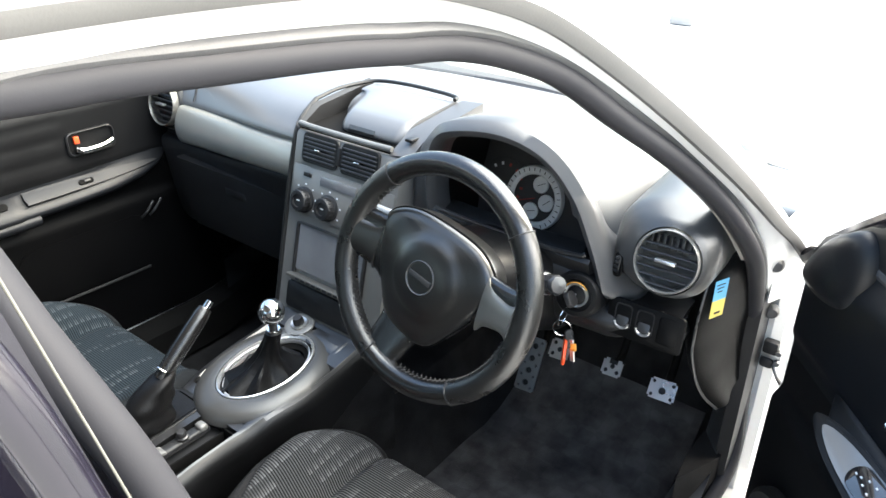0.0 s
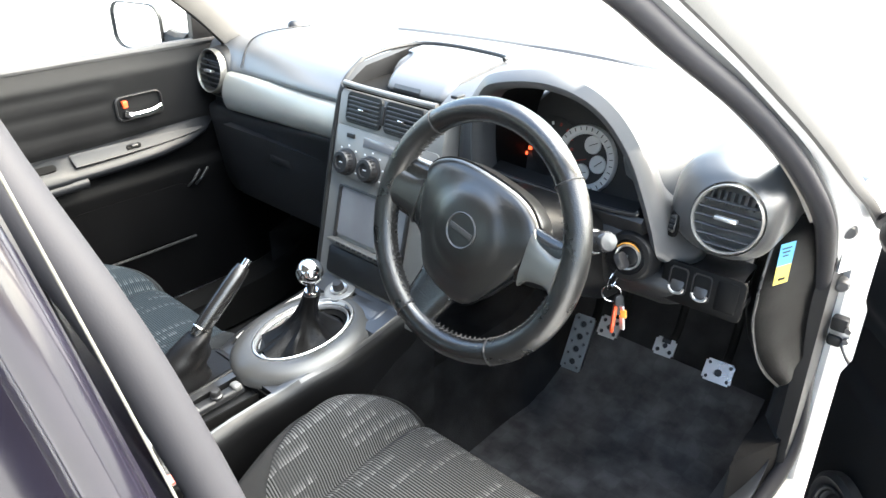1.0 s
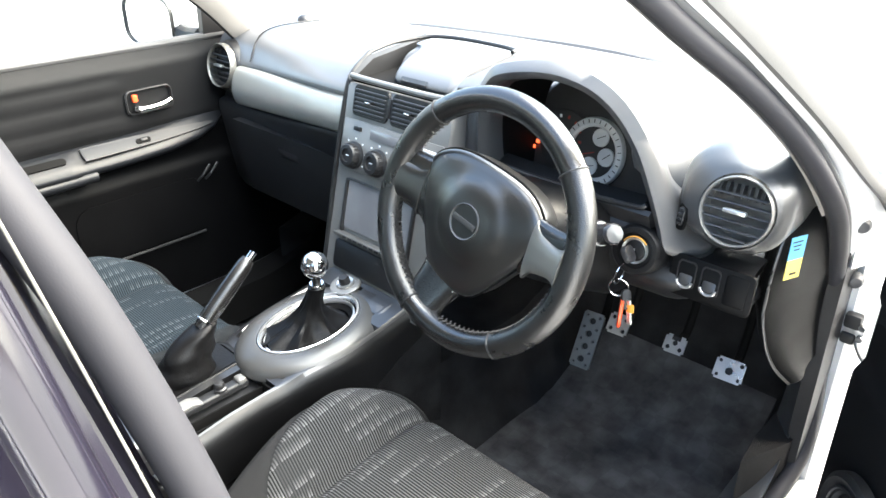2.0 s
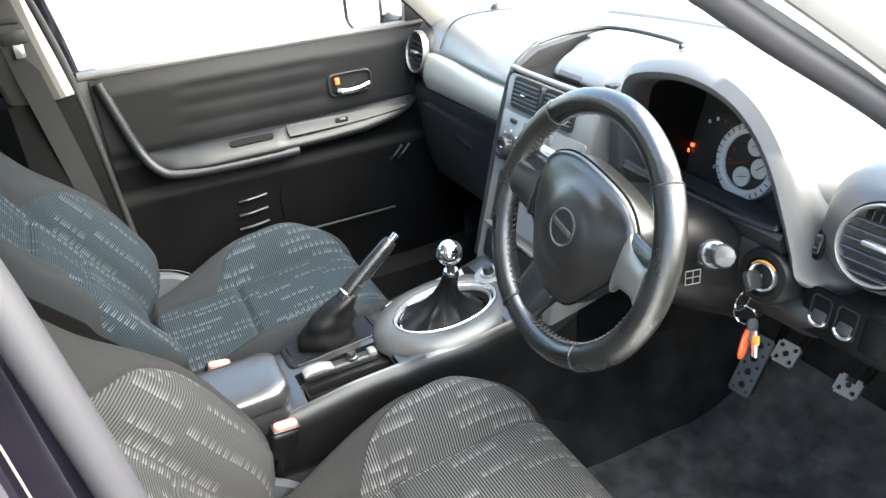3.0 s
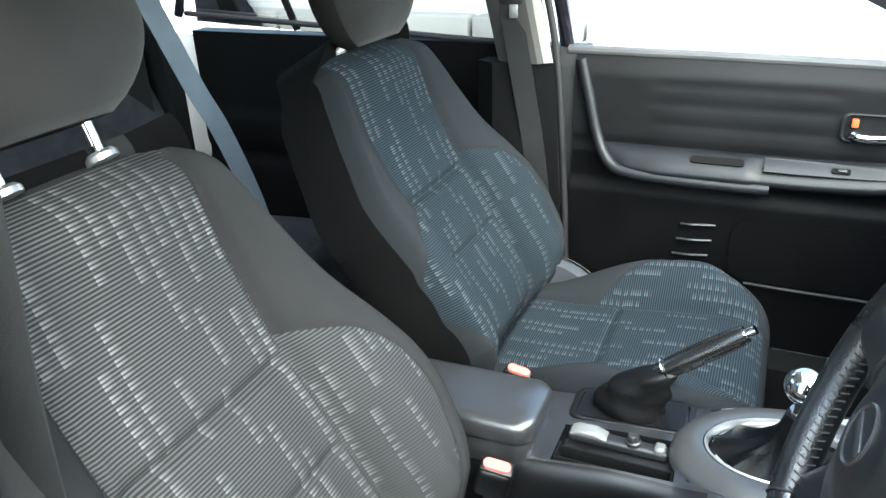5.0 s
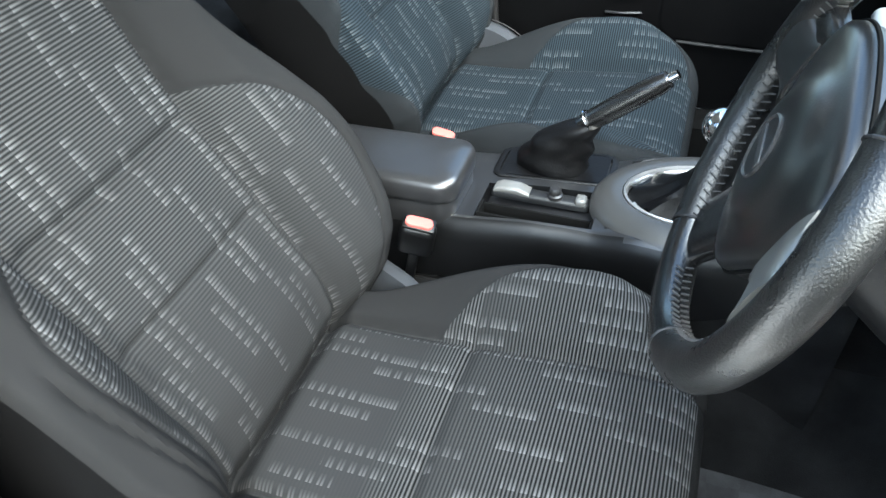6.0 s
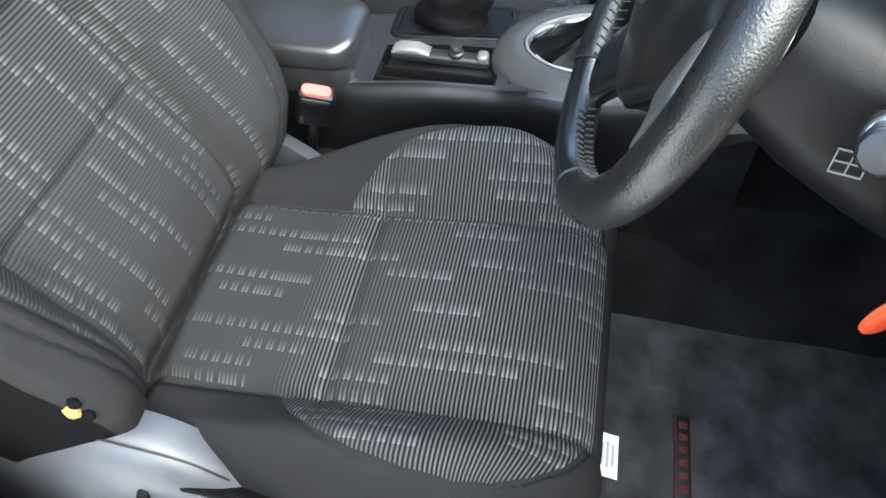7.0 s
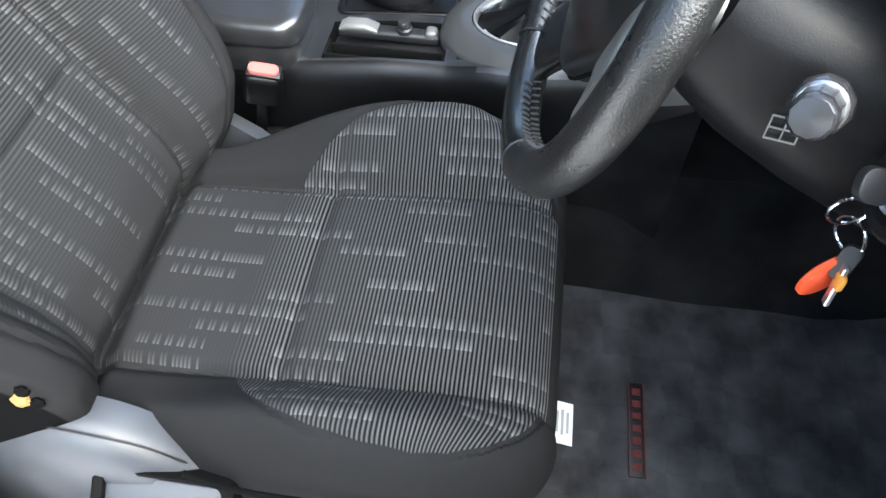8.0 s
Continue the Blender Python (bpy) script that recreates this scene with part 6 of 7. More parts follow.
part("cover_seam", tube([TURN @ Vector((p.x * 1.002, p.y * 1.002, -0.0150)) for p in COVER], 0.0020, 6, 1, True), 'void', steering_wheel, "dark seam round the airbag cover")
mb = TURN @ pose(0, 0, 0.0158)
emblem = part("emblem", lathe([(0.026, -0.002), (0.027, 0.001), (0.0255, 0.002), (0.0235, 0.0005), (0.0235, -0.002)], mb, 36), 'emblem', steering_wheel, "round embossed emblem ring")
part("emblem_disc", lathe([(0.0, 0.0006), (0.0235, 0.0006), (0.0235, -0.003), (0, -0.003)], mb, 32), 'airbag', emblem)
b = joined(box(0.044, 0.0085, 0.002, (0, 0, 0.001), 0.0006))
b.transform(mb)
part("emblem_bar", b, 'emblem', emblem)


def spoke(a, w0, w1, mat_name, label, r0=0.075, r1=0.165, z0=-0.022, z1=-0.002):
    u = Vector((math.cos(radians(a)), math.sin(radians(a)), 0))
    v = Vector((-u.y, u.x, 0))
    rings = []
    for k in range(9):
        t = k / 8
        r = r0 + (r1 - r0) * t
        w = w0 + (w1 - w0) * t + 0.012 * (2 * t - 1) ** 4
        z = z0 + (z1 - z0) * t
        rings.append([TURN @ (u * r + v * p * w + Vector((0, 0, z + q * 0.011))) for p, q in rounded(2, 2, 0.7, 4)])
    return part("spoke", loft(rings), mat_name, steering_wheel, label)


spoke(181, 0.046, 0.040, 'leather', "black spoke", 0.085, 0.1685, -0.016, -0.003)
spoke(14, 0.036, 0.026, 'leather', "black spoke", 0.085, 0.1685, -0.018, -0.004)
spoke(-100, 0.040, 0.032, 'leather', "black spoke", 0.088, 0.1685, -0.018, -0.004)
spoke(9, 0.030, 0.017, 'silver', "silver spoke insert", 0.100, 0.163, -0.011, 0.005)
spoke(184, 0.030, 0.027, 'airbag', "dark spoke insert", 0.108, 0.160, -0.011, 0.004)
b = box(0.070, 0.0035, 0.005, (0, -0.106, -0.009), 0.0015)
b.transform(TURN @ pose(0, 0, 0, 0, 0, -10))
part("spoke_strip", b, 'alu', steering_wheel, "thin silver strip")
# hand-sewn seams on the inside of the rim
bits = []
for a0, a1 in ((128, 240), (-100, 34)):
    n_ = int(abs(a1 - a0) / 1.6)
    for k in range(n_):
        a = radians(a0 + (a1 - a0) * (k + 0.5) / n_)
        r_in = R_RIM - 0.0176
        m_ = WHEEL @ pose(0, 0, 0, 0, 0, math.degrees(a)) @ pose(r_in, 0, 0.004 * (1 if k % 2 else -1), 22 if k % 2 else -22, 0, 0)
        b = bmesh.new()
        bmesh.ops.create_cube(b, size=1, matrix=m_ @ Matrix.Diagonal((0.0014, 0.0011, 0.0075, 1)))
        bits.append(b)
tagged(part("stitching", joined(*bits), 'thread', steering_wheel, "grey cross stitching", smooth=0), kind="stuff")
for a in (38, 128, -62, -120):
    pts = [WHEEL @ pose(0, 0, 0, 0, 0, a) @ Vector((R_RIM + 0.0178 * math.cos(radians(q)), 0, 0.0178 * math.sin(radians(q)))) for q in range(0, 360, 24)]
    part("rim_seam", sweep(pts, circle(0.0012, 6), WHEEL.to_3x3() @ Vector((math.sin(radians(a)), math.cos(radians(a)), 0)), True), 'black', steering_wheel)
# column shroud
column = thing("steering_column", "black plastic steering column shroud", "steering column")
CA = radians(23.5)
cd = Vector((0, math.cos(CA), -math.sin(CA)))
wc = Vector((0.361, 0.700, 0.945))
part("shroud", loft([[wc + cd * t + Vector((a * s, 0, 0)) + Vector((0, math.sin(CA), math.cos(CA))) * b * s for a, b in rounded(0.13, 0.10, 0.035, 5)] for t, s in ((0.055, 0.7), (0.06, 0.95), (0.08, 1.1), (0.12, 1.3), (0.18, 1.45), (0.30, 1.6))]), 'shroud', column, "dark plastic shroud")
part("hub", lathe([(0.0, 0.0), (0.035, 0.0), (0.04, -0.05), (0, -0.055)], WHEEL @ pose(0, 0, -0.03), 24), 'black', column)

# stalks, ignition and keys ----------------------------------------------
stalk = thing("control_stalk", "column stalk with a clear faceted end", "stalk")
S0, S1 = Vector((0.427, 0.848, 0.896)), Vector((0.510, 0.803, 0.939))
part("stalk_arm", tube([S0, S0.lerp(S1, 0.5), S0.lerp(S1, 0.8)], 0.008, 12, 3), 'black', stalk)
m = axis(S1, S1 - S0)
part("stalk_end", lathe([(0, -0.052), (0.017, -0.052), (0.0195, -0.044), (0.0185, -0.034), (0.0150, -0.030), (0.0145, -0.004), (0.0150, 0.0), (0.0140, 0.004), (0.0120, 0.0065), (0, 0.0075)], m, 10), 'clear', stalk, "glossy faceted stalk end", )
part("stalk_band", lathe([(0.0150, -0.029), (0.0165, -0.031), (0.0165, -0.033), (0.0150, -0.034)], m, 24), 'alu', stalk)
stalk2 = thing("wiper_stalk", "chipped pale column stalk seen through the wheel", "stalk")
part("stalk_arm", tube([(0.320, 0.775, 0.968), (0.27, 0.758, 0.984), (0.225, 0.754, 0.988), (0.195, 0.757, 0.987)], 0.0080, 12, 4), 'plate_pale', stalk2, "pale grey stalk arm")
# pictogram on the shroud
mi = axis((0.4500, 0.8185, 0.8765), (0.975, -0.21, 0.05), (0.21, 0.97, 0))
picto = thing("pictogram", "white printed wiper pictogram on the column shroud", "marking")
for a, b_, w, h in ((0, 0.0135, 0.030, 0.0018), (0, -0.0135, 0.030, 0.0018), (-0.0145, 0, 0.0018, 0.027), (0.0145, 0, 0.0018, 0.027), (0, 0, 0.0016, 0.026), (0, 0, 0.028, 0.0016)):
    b = box(w * 0.72 if w > h else w * 0.55, h * 0.72 if h > w else h * 0.55, 0.0012, (a * 0.72, b_ * 0.72, 0), 0)
    b.transform(mi)
    part("printed_line", b, 'plate_pale', picto)

ignition = thing("ignition_lock", "ignition lock with an orange-lit ring", "ignition lock")
mg = axis((0.500, 0.888, 0.880), (0.08, -1, 0.22))
part("lock_housing", lathe([(0.0, -0.03), (0.040, -0.03), (0.037, 0.0), (0.033, 0.005), (0.026, 0.006), (0.0235, 0.001), (0, 0.001)], mg, 36), 'shroud', ignition, "dark lock surround")
part("lock_ring", lathe([(0.0190, 0.001), (0.0190, 0.006), (0.0178, 0.008), (0.0160, 0.006), (0.0155, 0.001)], mg, 32), 'alu', ignition, "silver lock ring")
part("lock_core", lathe([(0, 0.006), (0.010, 0.006), (0.0150, 0.004), (0.0150, 0.001), (0, 0.001)], mg, 28), 'shroud', ignition, "dark lock barrel")
part("ring_light", tube([mg @ Vector((0.0205 * math.cos(radians(a)), 0.0205 * math.sin(radians(a)), 0.006)) for a in range(40, 160, 10)], 0.0008, 6, 2), 'amber', ignition, "orange ring section")
keys = thing("key_bunch", "car keys on split rings with an orange fob", "keys")
part("key_head", slab(rounded(0.026, 0.024, 0.009), 0.008, mg @ pose(0, -0.002, 0.022, 0, 90, 35) @ pose(0, 0, -0.004), 0.002), 'black', keys, "black key head")
part("key_blade", box(0.003, 0.02, 0.009, (0.500, 0.878, 0.880), 0.001), 'alu', keys)
part("split_ring", tube([Vector((0.490, 0.868, 0.846)) + Vector((0.003 * math.sin(a), 0.013 * math.cos(a), 0.016 * math.sin(a))) for a in [radians(30 * k) for k in range(12)]], 0.0014, 8, 3, True, up=(1, 0, 0)), 'chrome', keys, "chrome split ring")
part("split_ring", tube([Vector((0.482, 0.884, 0.814)) + Vector((0.013 * math.cos(a), 0.006 * math.cos(a), 0.014 * math.sin(a))) for a in [radians(30 * k) for k in range(12)]], 0.0014, 8, 3, True, up=(0, 1, 0)), 'chrome', keys, "chrome split ring")
part("spare_key", box(0.008, 0.004, 0.040, (0.503, 0.884, 0.780), 0.001, 1, pose(0, 0, 0, 0, -8, 0)), 'alu', keys)
part("key_cap", box(0.012, 0.006, 0.014, (0.504, 0.884, 0.787), 0.003, 2, pose(0, 0, 0, 0, -8, 0)), 'amber', keys, "amber key cap")
part("fob", loft([[axis((0.4915, 0.880, 0.777), (0.84, 0.44, -0.05), (-0.1, -0.6, -0.5)) @ Vector((p[0] * s, p[1] * s, h)) for p in circle(0.0235, 32, 0.0215)] for s, h in ((0.9, -0.003), (1, -0.0015), (1, 0.0015), (0.9, 0.003))]), 'orange', keys, "orange oval fob")
part("dark_key", slab(rounded(0.014, 0.030, 0.006), 0.005, axis((0.494, 0.886, 0.798), (0.7, -0.5, 0.3), (0.6, 0.7, 0)), 0.001), 'black', keys, "dark key")

# pedals ------------------------------------------------------------------
def pedal(name, label, at, w, h, holes, tilt, cut=False):
    """A drilled plate: the holes are real openings ringed by the plate."""
    th = thing(name, label, "pedal", "pedals")
    m = axis(at, (0.12, -math.cos(tilt), math.sin(tilt)), (1, 0.1, 0))
    nx, ny = 40, int(40 * h / w)
    bm = bmesh.new()
    vs = {}
    def vert(i, j, z):
        key = (i, j, z)
        if key not in vs:
            x, y = -w / 2 + w * i / nx, -h / 2 + h * j / ny
            vs[key] = bm.verts.new(m @ Vector((x, y, z)))
        return vs[key]
    t = 0.006
    def solid(i, j):
        if not (0 <= i < nx and 0 <= j < ny):
            return False
        x, y = -w / 2 + w * (i + 0.5) / nx, -h / 2 + h * (j + 0.5) / ny
        if abs(x) > w / 2 - 0.004 and abs(y) > h / 2 - 0.004:
            return False
        if cut and y > h / 2 - 0.010 and abs(x) < w * 0.22:
            return False
        return all((x - a) ** 2 + (y - b) ** 2 > r * r for a, b, r in holes)
    for i in range(nx):
        for j in range(ny):
            if not solid(i, j):
                continue
            bm.faces.new((vert(i, j, t), vert(i + 1, j, t), vert(i + 1, j + 1, t), vert(i, j + 1, t)))
            bm.faces.new((vert(i, j + 1, 0), vert(i + 1, j + 1, 0), vert(i + 1, j, 0), vert(i, j, 0)))
            for di, dj, a, b in ((-1, 0, (i, j), (i, j + 1)), (1, 0, (i + 1, j + 1), (i + 1, j)), (0, -1, (i + 1, j), (i, j)), (0, 1, (i, j + 1), (i + 1, j + 1))):
                if not solid(i + di, j + dj):
                    bm.faces.new((vert(*a, t), vert(*a, 0), vert(*b, 0), vert(*b, t)))
    part("plate", bm, 'alu', th, "drilled aluminium plate")
    back = slab(rounded(w * 0.9, h * 0.9, 0.008), 0.008, m @ pose(0, 0, -0.012))
    part("rubber_pad", back, 'black', th)
    # lever near-black, the footwell's shade put into its colour
    part("lever", tube([m @ Vector((0, 0, -0.01)), m @ Vector((0, 0.05, -0.06)), (at[0] - 0.01, at[1] + 0.12, at[2] + 0.16), (at[0] - 0.01, at[1] + 0.16, at[2] + 0.32)], 0.009, 8, 4), 'void', th)
    return th


four = [(-0.020, 0.014, 0.0038), (0.020, 0.014, 0.0038), (-0.020, -0.014, 0.0038), (0.020, -0.014, 0.0038), (0, -0.002, 0.0075)]
pedal("accelerator_pedal", "drilled aluminium accelerator pedal", (0.539, 1.235, 0.503), 0.055, 0.043, four, radians(38))
pedal("brake_pedal", "drilled aluminium brake pedal", (0.438, 1.205, 0.530), 0.041, 0.036, [(-0.012, -0.008, 0.0045), (0.012, -0.008, 0.0045), (0, 0.003, 0.0055)], radians(38), True)
pedal("clutch_pedal", "drilled aluminium clutch pedal", (0.320, 1.193, 0.530), 0.043, 0.043, [(-0.013, 0.012, 0.0045), (0.013, 0.012, 0.0045), (-0.013, -0.012, 0.0045), (0.013, -0.012, 0.0045), (0, 0, 0.006)], radians(38))
fr = pedal("foot_rest", "tall drilled aluminium foot rest", (0.252, 1.190, 0.462), 0.046, 0.122, [(0, -0.042 + 0.028 * k, 0.0070) for k in range(4)] + [(0.014 * sx, -0.052 + 0.026 * k, 0.0030) for k in range(5) for sx in (1, -1)], radians(30))

# foot rest plate darkened: the dim reflection it carries is in its colour
for child in fr.children:
    if child.name.startswith("plate"):
        child.data.materials[0] = M['dark_alu']

# floor mat ---------------------------------------------------------------
floor_mat = thing("floor_mat", "black pile floor mat with a red-stitched strip", "floor mat")
rings = []
for k in range(30):
    y = 0.52 + 0.82 * k / 29
    z = 0.300 if y < 1.12 else table(y, [(1.12, 0.300), (1.16, 0.306), (1.28, 0.355), (1.42, 0.487)])
    x0 = 0.120 + 0.035 * step01((y - 0.85) / 0.35)
    rings.append([(x0 + (0.605 - x0) * t, y, z + 0.003 * noise.noise(Vector((t * 4, y * 7, 0)))) for t in [q / 20 for q in range(21)]])
part("mat_surface", shell(rings, (0, 0, -0.010)), 'mat', floor_mat, "dark cut pile")
part("binding", tube([(0.155, 1.16, 0.308), (0.145, 1.0, 0.303), (0.122, 0.85, 0.303), (0.120, 0.52, 0.303)], 0.0045, 8, 6), 'carpet', floor_mat, "dark cloth binding")
part("woven_strip", box(0.135, 0.022, 0.003, (0.402, 0.846, 0.3035), 0.001), 'black', floor_mat)
for sy in (-0.010, 0.010):
    part("stitch_line", box(0.135, 0.0015, 0.001, (0.402, 0.846 + sy, 0.3056), 0), 'stitch', floor_mat, "dull red stitching")
for k in range(7):
    part("stitched_bar", box(0.010, 0.011, 0.001, (0.348 + 0.018 * k, 0.846, 0.3056), 0), 'stitch', floor_mat)

# front passenger door, closed -------------------------------------------
def door_face(y, z):
    """Relief of the inner door trim: how far it stands into the cabin."""
    d = 0.0
    if z > 0.82:
        for g in (0.955, 0.915, 0.872):
            d -= 0.0022 * bump_at(z - g, 0.008) * step01((y - 0.33) / 0.05) * step01((0.73 - y) / 0.05)
        d += 0.006 * step01((z - 0.82) / 0.02)
        d -= 0.02 * step01((z - 0.965) / 0.05)
    d += 0.012 * step01((0.74 - z) / 0.03)
    return d


def front_door(name, label, mirror, at):
    """Built for the left side; mirror makes the right-hand one."""
    f = -1 if mirror else 1
    ahead, front = (0.033, 1.115) if mirror else (0.0, 1.16)
    door = thing(name, label, "car door")

    def X(x):
        return f * x

    ys = [0.185 + (front - 0.185) * k / 100 for k in range(101)]
    rings = []
    for y in ys:
        top = min(1.008, 0.960 + (0.80 if mirror else 1.2) * (1.16 - y))
        low = 0.42 if mirror else 0.388
        ring = [(X(-0.705 + door_face(y, z)), y, z) for z in [low + (top - low) * k / 80 for k in range(81)]]
        ring += [(X(-0.76), y, top), (X(-0.76), y, low)]
        rings.append(ring)
    panel_mesh = loft(rings)
    # upper faces lighter; the driver's trim is paler throughout, daylight put into its colour
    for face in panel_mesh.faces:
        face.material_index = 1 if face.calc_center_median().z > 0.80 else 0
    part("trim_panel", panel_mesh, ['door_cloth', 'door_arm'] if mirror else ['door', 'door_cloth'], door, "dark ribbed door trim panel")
    # rear border that sweeps up from the arm rest to the window sill
    part("trim_border", tube([(X(-0.695), 0.20, 1.0), (X(-0.690), 0.222, 0.92), (X(-0.683), 0.245, 0.84), (X(-0.668), 0.275, 0.79), (X(-0.66), 0.32, 0.772), (X(-0.658), 0.45, 0.766), (X(-0.66), 0.60, 0.766)], 0.0125, 12, 6), 'door_arm', door, "smooth dark trim border")
    # arm rest: a sloping ledge with the pull cup and the switch plate let into it
    rings = []
    for k in range(61):
        y = 0.245 + ahead + 0.70 * k / 60
        e = table(y - ahead, [(0.245, 0.05), (0.27, 0.5), (0.31, 0.85), (0.38, 1.0), (0.78, 1.0), (0.86, 0.82), (0.91, 0.5), (0.945, 0.04)])
        pad = 0.0045 * step01((0.572 + ahead - y) / 0.014)
        up = 0.010 * step01((y - 0.62) / 0.3)
        zt = 0.812 + up
        rings.append([(X(-0.706), y, zt + 0.012), (X(-0.704 + 0.010 * e), y, zt + 0.010), (X(-0.704 + 0.016 * e), y, zt + 0.006 + pad * 0.6), (X(-0.704 + (0.040 + pad) * e), y, zt - 0.016 * e + pad), (X(-0.704 + (0.050 + pad) * e), y, zt - 0.026 * e),
                      (X(-0.704 + (0.051 + pad) * e), y, zt - 0.034 * e), (X(-0.704 + 0.044 * e), y, zt - 0.043 * e), (X(-0.706), y, zt - 0.048 * e)])
    part("arm_rest", loft(rings), 'door_arm', door, "smooth dark arm rest ledge", smooth=60)
    slope = axis((X(-0.6755), ahead, 0.8085), (0.62 * f, 0, 0.78), (0, 1, 0))

    def on_arm(y, down=0.0, lift=0.0):
        return slope @ pose(y, -f * down, lift)

    # no hollow here: a flat black slab shows the shade of the cup
    part("pull_cup", slab(rounded(0.105, 0.017, 0.0075), 0.004, on_arm(0.495, 0.001, 0.0030)), 'void', door, "flat pull cup patch, shade in its black")
    out = [(p.x, p.y) for p in smooth_path([(a, b, 0) for a, b in ((0.585, 0.014), (0.60, 0.018), (0.76, 0.016), (0.86, 0.011), (0.905, 0.004), (0.86, -0.005), (0.76, -0.012), (0.60, -0.015), (0.585, -0.011))], 4, True)]
    plate = part("switch_plate", slab([(a, f * b) for a, b in out], 0.0030, slope @ pose(0, 0, 0.0035, 2.2 * f, 0, 0), 0.0012), 'plate', door, "satin grey switch plate")
    if not mirror:
        # the well's shade, drawn as a flat black slab
        part("switch_well", slab(rounded(0.034, 0.012, 0.005), 0.0035, on_arm(0.722, 0.0, 0.006)), 'void', plate, "flat switch well patch, shade in its black")
        part("window_switch", box(0.016, 0.007, 0.005, (0, 0, 0), 0.002, 2, on_arm(0.724, 0.0, 0.0105)), 'black', plate, "window switch")
    # inner handle
    m = Matrix(((0, 0, f, X(-0.700)), (1, 0, 0, 0.765 + ahead), (0, 1, 0, 0.895), (0, 0, 0, 1)))
    bez = part("handle_bezel", loft([[m @ Vector((p[0] * s, p[1] * s, h)) for p in rounded(0.112, 0.055, 0.014, 5)] for s, h in ((1.03, -0.004), (1.01, 0.007), (0.96, 0.0085), (0.91, 0.004), (0.89, -0.006))], True, False), 'plate', door, "satin handle bezel")
    part("handle_cup", slab(rounded(0.104, 0.05, 0.013), 0.003, m @ pose(0, 0, -0.006)), 'black', bez)
    part("handle", tube([m @ Vector(q) for q in ((-0.036, -0.012, 0.006), (-0.02, -0.016, 0.014), (0.02, -0.014, 0.016), (0.046, -0.008, 0.013))], 0.0075, 10, 5, up=(1, 0, 0)), 'chrome', bez, "chrome door handle")
    b = box(0.012, 0.016, 0.010, (-0.034, 0.010, 0.006), 0.002)
    b.transform(m)
    part("lock_tab", b, 'orange', bez, "orange lock indicator")
    # lower pocket, louvres and speaker
    m2 = Matrix(((0, 0, f, X(-0.694)), (1, 0, 0, 0), (0, 1, 0, 0), (0, 0, 0, 1)))
    part("map_pocket", slab([(p[0] + 0.70, p[1] + 0.615) for p in rounded(0.32, 0.14, 0.04)], 0.004, m2), 'door', door, "dark map pocket opening")
    part("pocket_lip", tube([(X(-0.683), 0.58, 0.541), (X(-0.680), 0.70, 0.541), (X(-0.683), 0.84, 0.54)], 0.0035, 8, 4), 'plate', door)
    for k in range(3):
        z = 0.661 - 0.036 * k
        part("louvre", tube([(X(-0.689), 0.425 + 0.006 * (2 - k), z - 0.003), (X(-0.684), 0.46, z), (X(-0.688), 0.50 + 0.004 * (2 - k), z + 0.003)], 0.003, 8, 4), 'console', door, "raised louvre")
    for dy in (0.0, 0.022):
        part("holder_rib", tube([(X(-0.690), 0.845 + dy, 0.672), (X(-0.676), 0.855 + dy, 0.690), (X(-0.684), 0.880 + dy, 0.708)], 0.003, 8, 4), 'console', door, "curved bottle holder rib")
    part("holder_knob", lathe([(0, 0.012), (0.007, 0.011), (0.010, 0.006), (0.010, -0.004)], axis((X(-0.692), 0.815, 0.690), (f, 0, 0)), 16), 'console', door)
    # sill of the window, glass and frame
    part("belt_strip", tube([(X(-0.722), 0.165, 1.014), (X(-0.722), 0.55, 1.012), (X(-0.722), 1.0, 1.006)], 0.010, 10, 4), 'rubber', door, "black window sill strip")
    wg = part("window_glass", loft([[(X(-0.735), 0.15, 1.0), (X(-0.735), 1.02, 1.0)], [(X(-0.70), 0.135, 1.15), (X(-0.70), 0.86, 1.15)], [(X(-0.63), 0.11, 1.345), (X(-0.63), 0.42, 1.345)]], False), 'glass', door, "clear side window", recalc=False)
    wg.visible_shadow = not mirror
    # door shell
    part("outer_panel", loft([[(X(-0.80), 0.155, z), (X(-0.84 - 0.01 * math.sin((z - 0.3) * 4)), 0.15, z), (X(-0.845 - 0.01 * math.sin((z - 0.3) * 4)), 0.7, z), (X(-0.835), 1.19 - 1.0 * max(0, z - 0.9), z), (X(-0.80), 1.18 - 1.0 * max(0, z - 0.9), z)] for z in (0.30, 0.45, 0.6, 0.75, 0.9, 0.99)]), 'paint', door, "white outer door panel")
    # edge of the white door coloured black to stand in for its shade
    part("door_shell", loft([[(X(-0.755), 0.165, z), (X(-0.805), 0.160, z), (X(-0.805), front + 0.035 - 1.0 * max(0, z - 0.88), z), (X(-0.735), front + 0.030 - 1.0 * max(0, z - 0.88), z), (X(-0.725), front + 0.005 - 0.9 * max(0, z - 0.88), z)] for z in (0.33, 0.6, 0.88, 1.0)]), 'black', door, "door edge, shade in its black colour")
    part("window_frame", tube([(X(-0.748), 1.205, 0.915), (X(-0.742), 1.135, 0.975), (X(-0.732), 1.05, 1.040), (X(-0.722), 0.95, 1.112), (X(-0.70), 0.82, 1.200), (X(-0.672), 0.65, 1.305), (X(-0.655), 0.48, 1.370), (X(-0.645), 0.2, 1.392), (X(-0.66), 0.125, 1.33), (X(-0.71), 0.15, 1.1), (X(-0.745), 0.16, 1.0)], 0.016, 10, 6), 'frame_black', door, "black window frame")
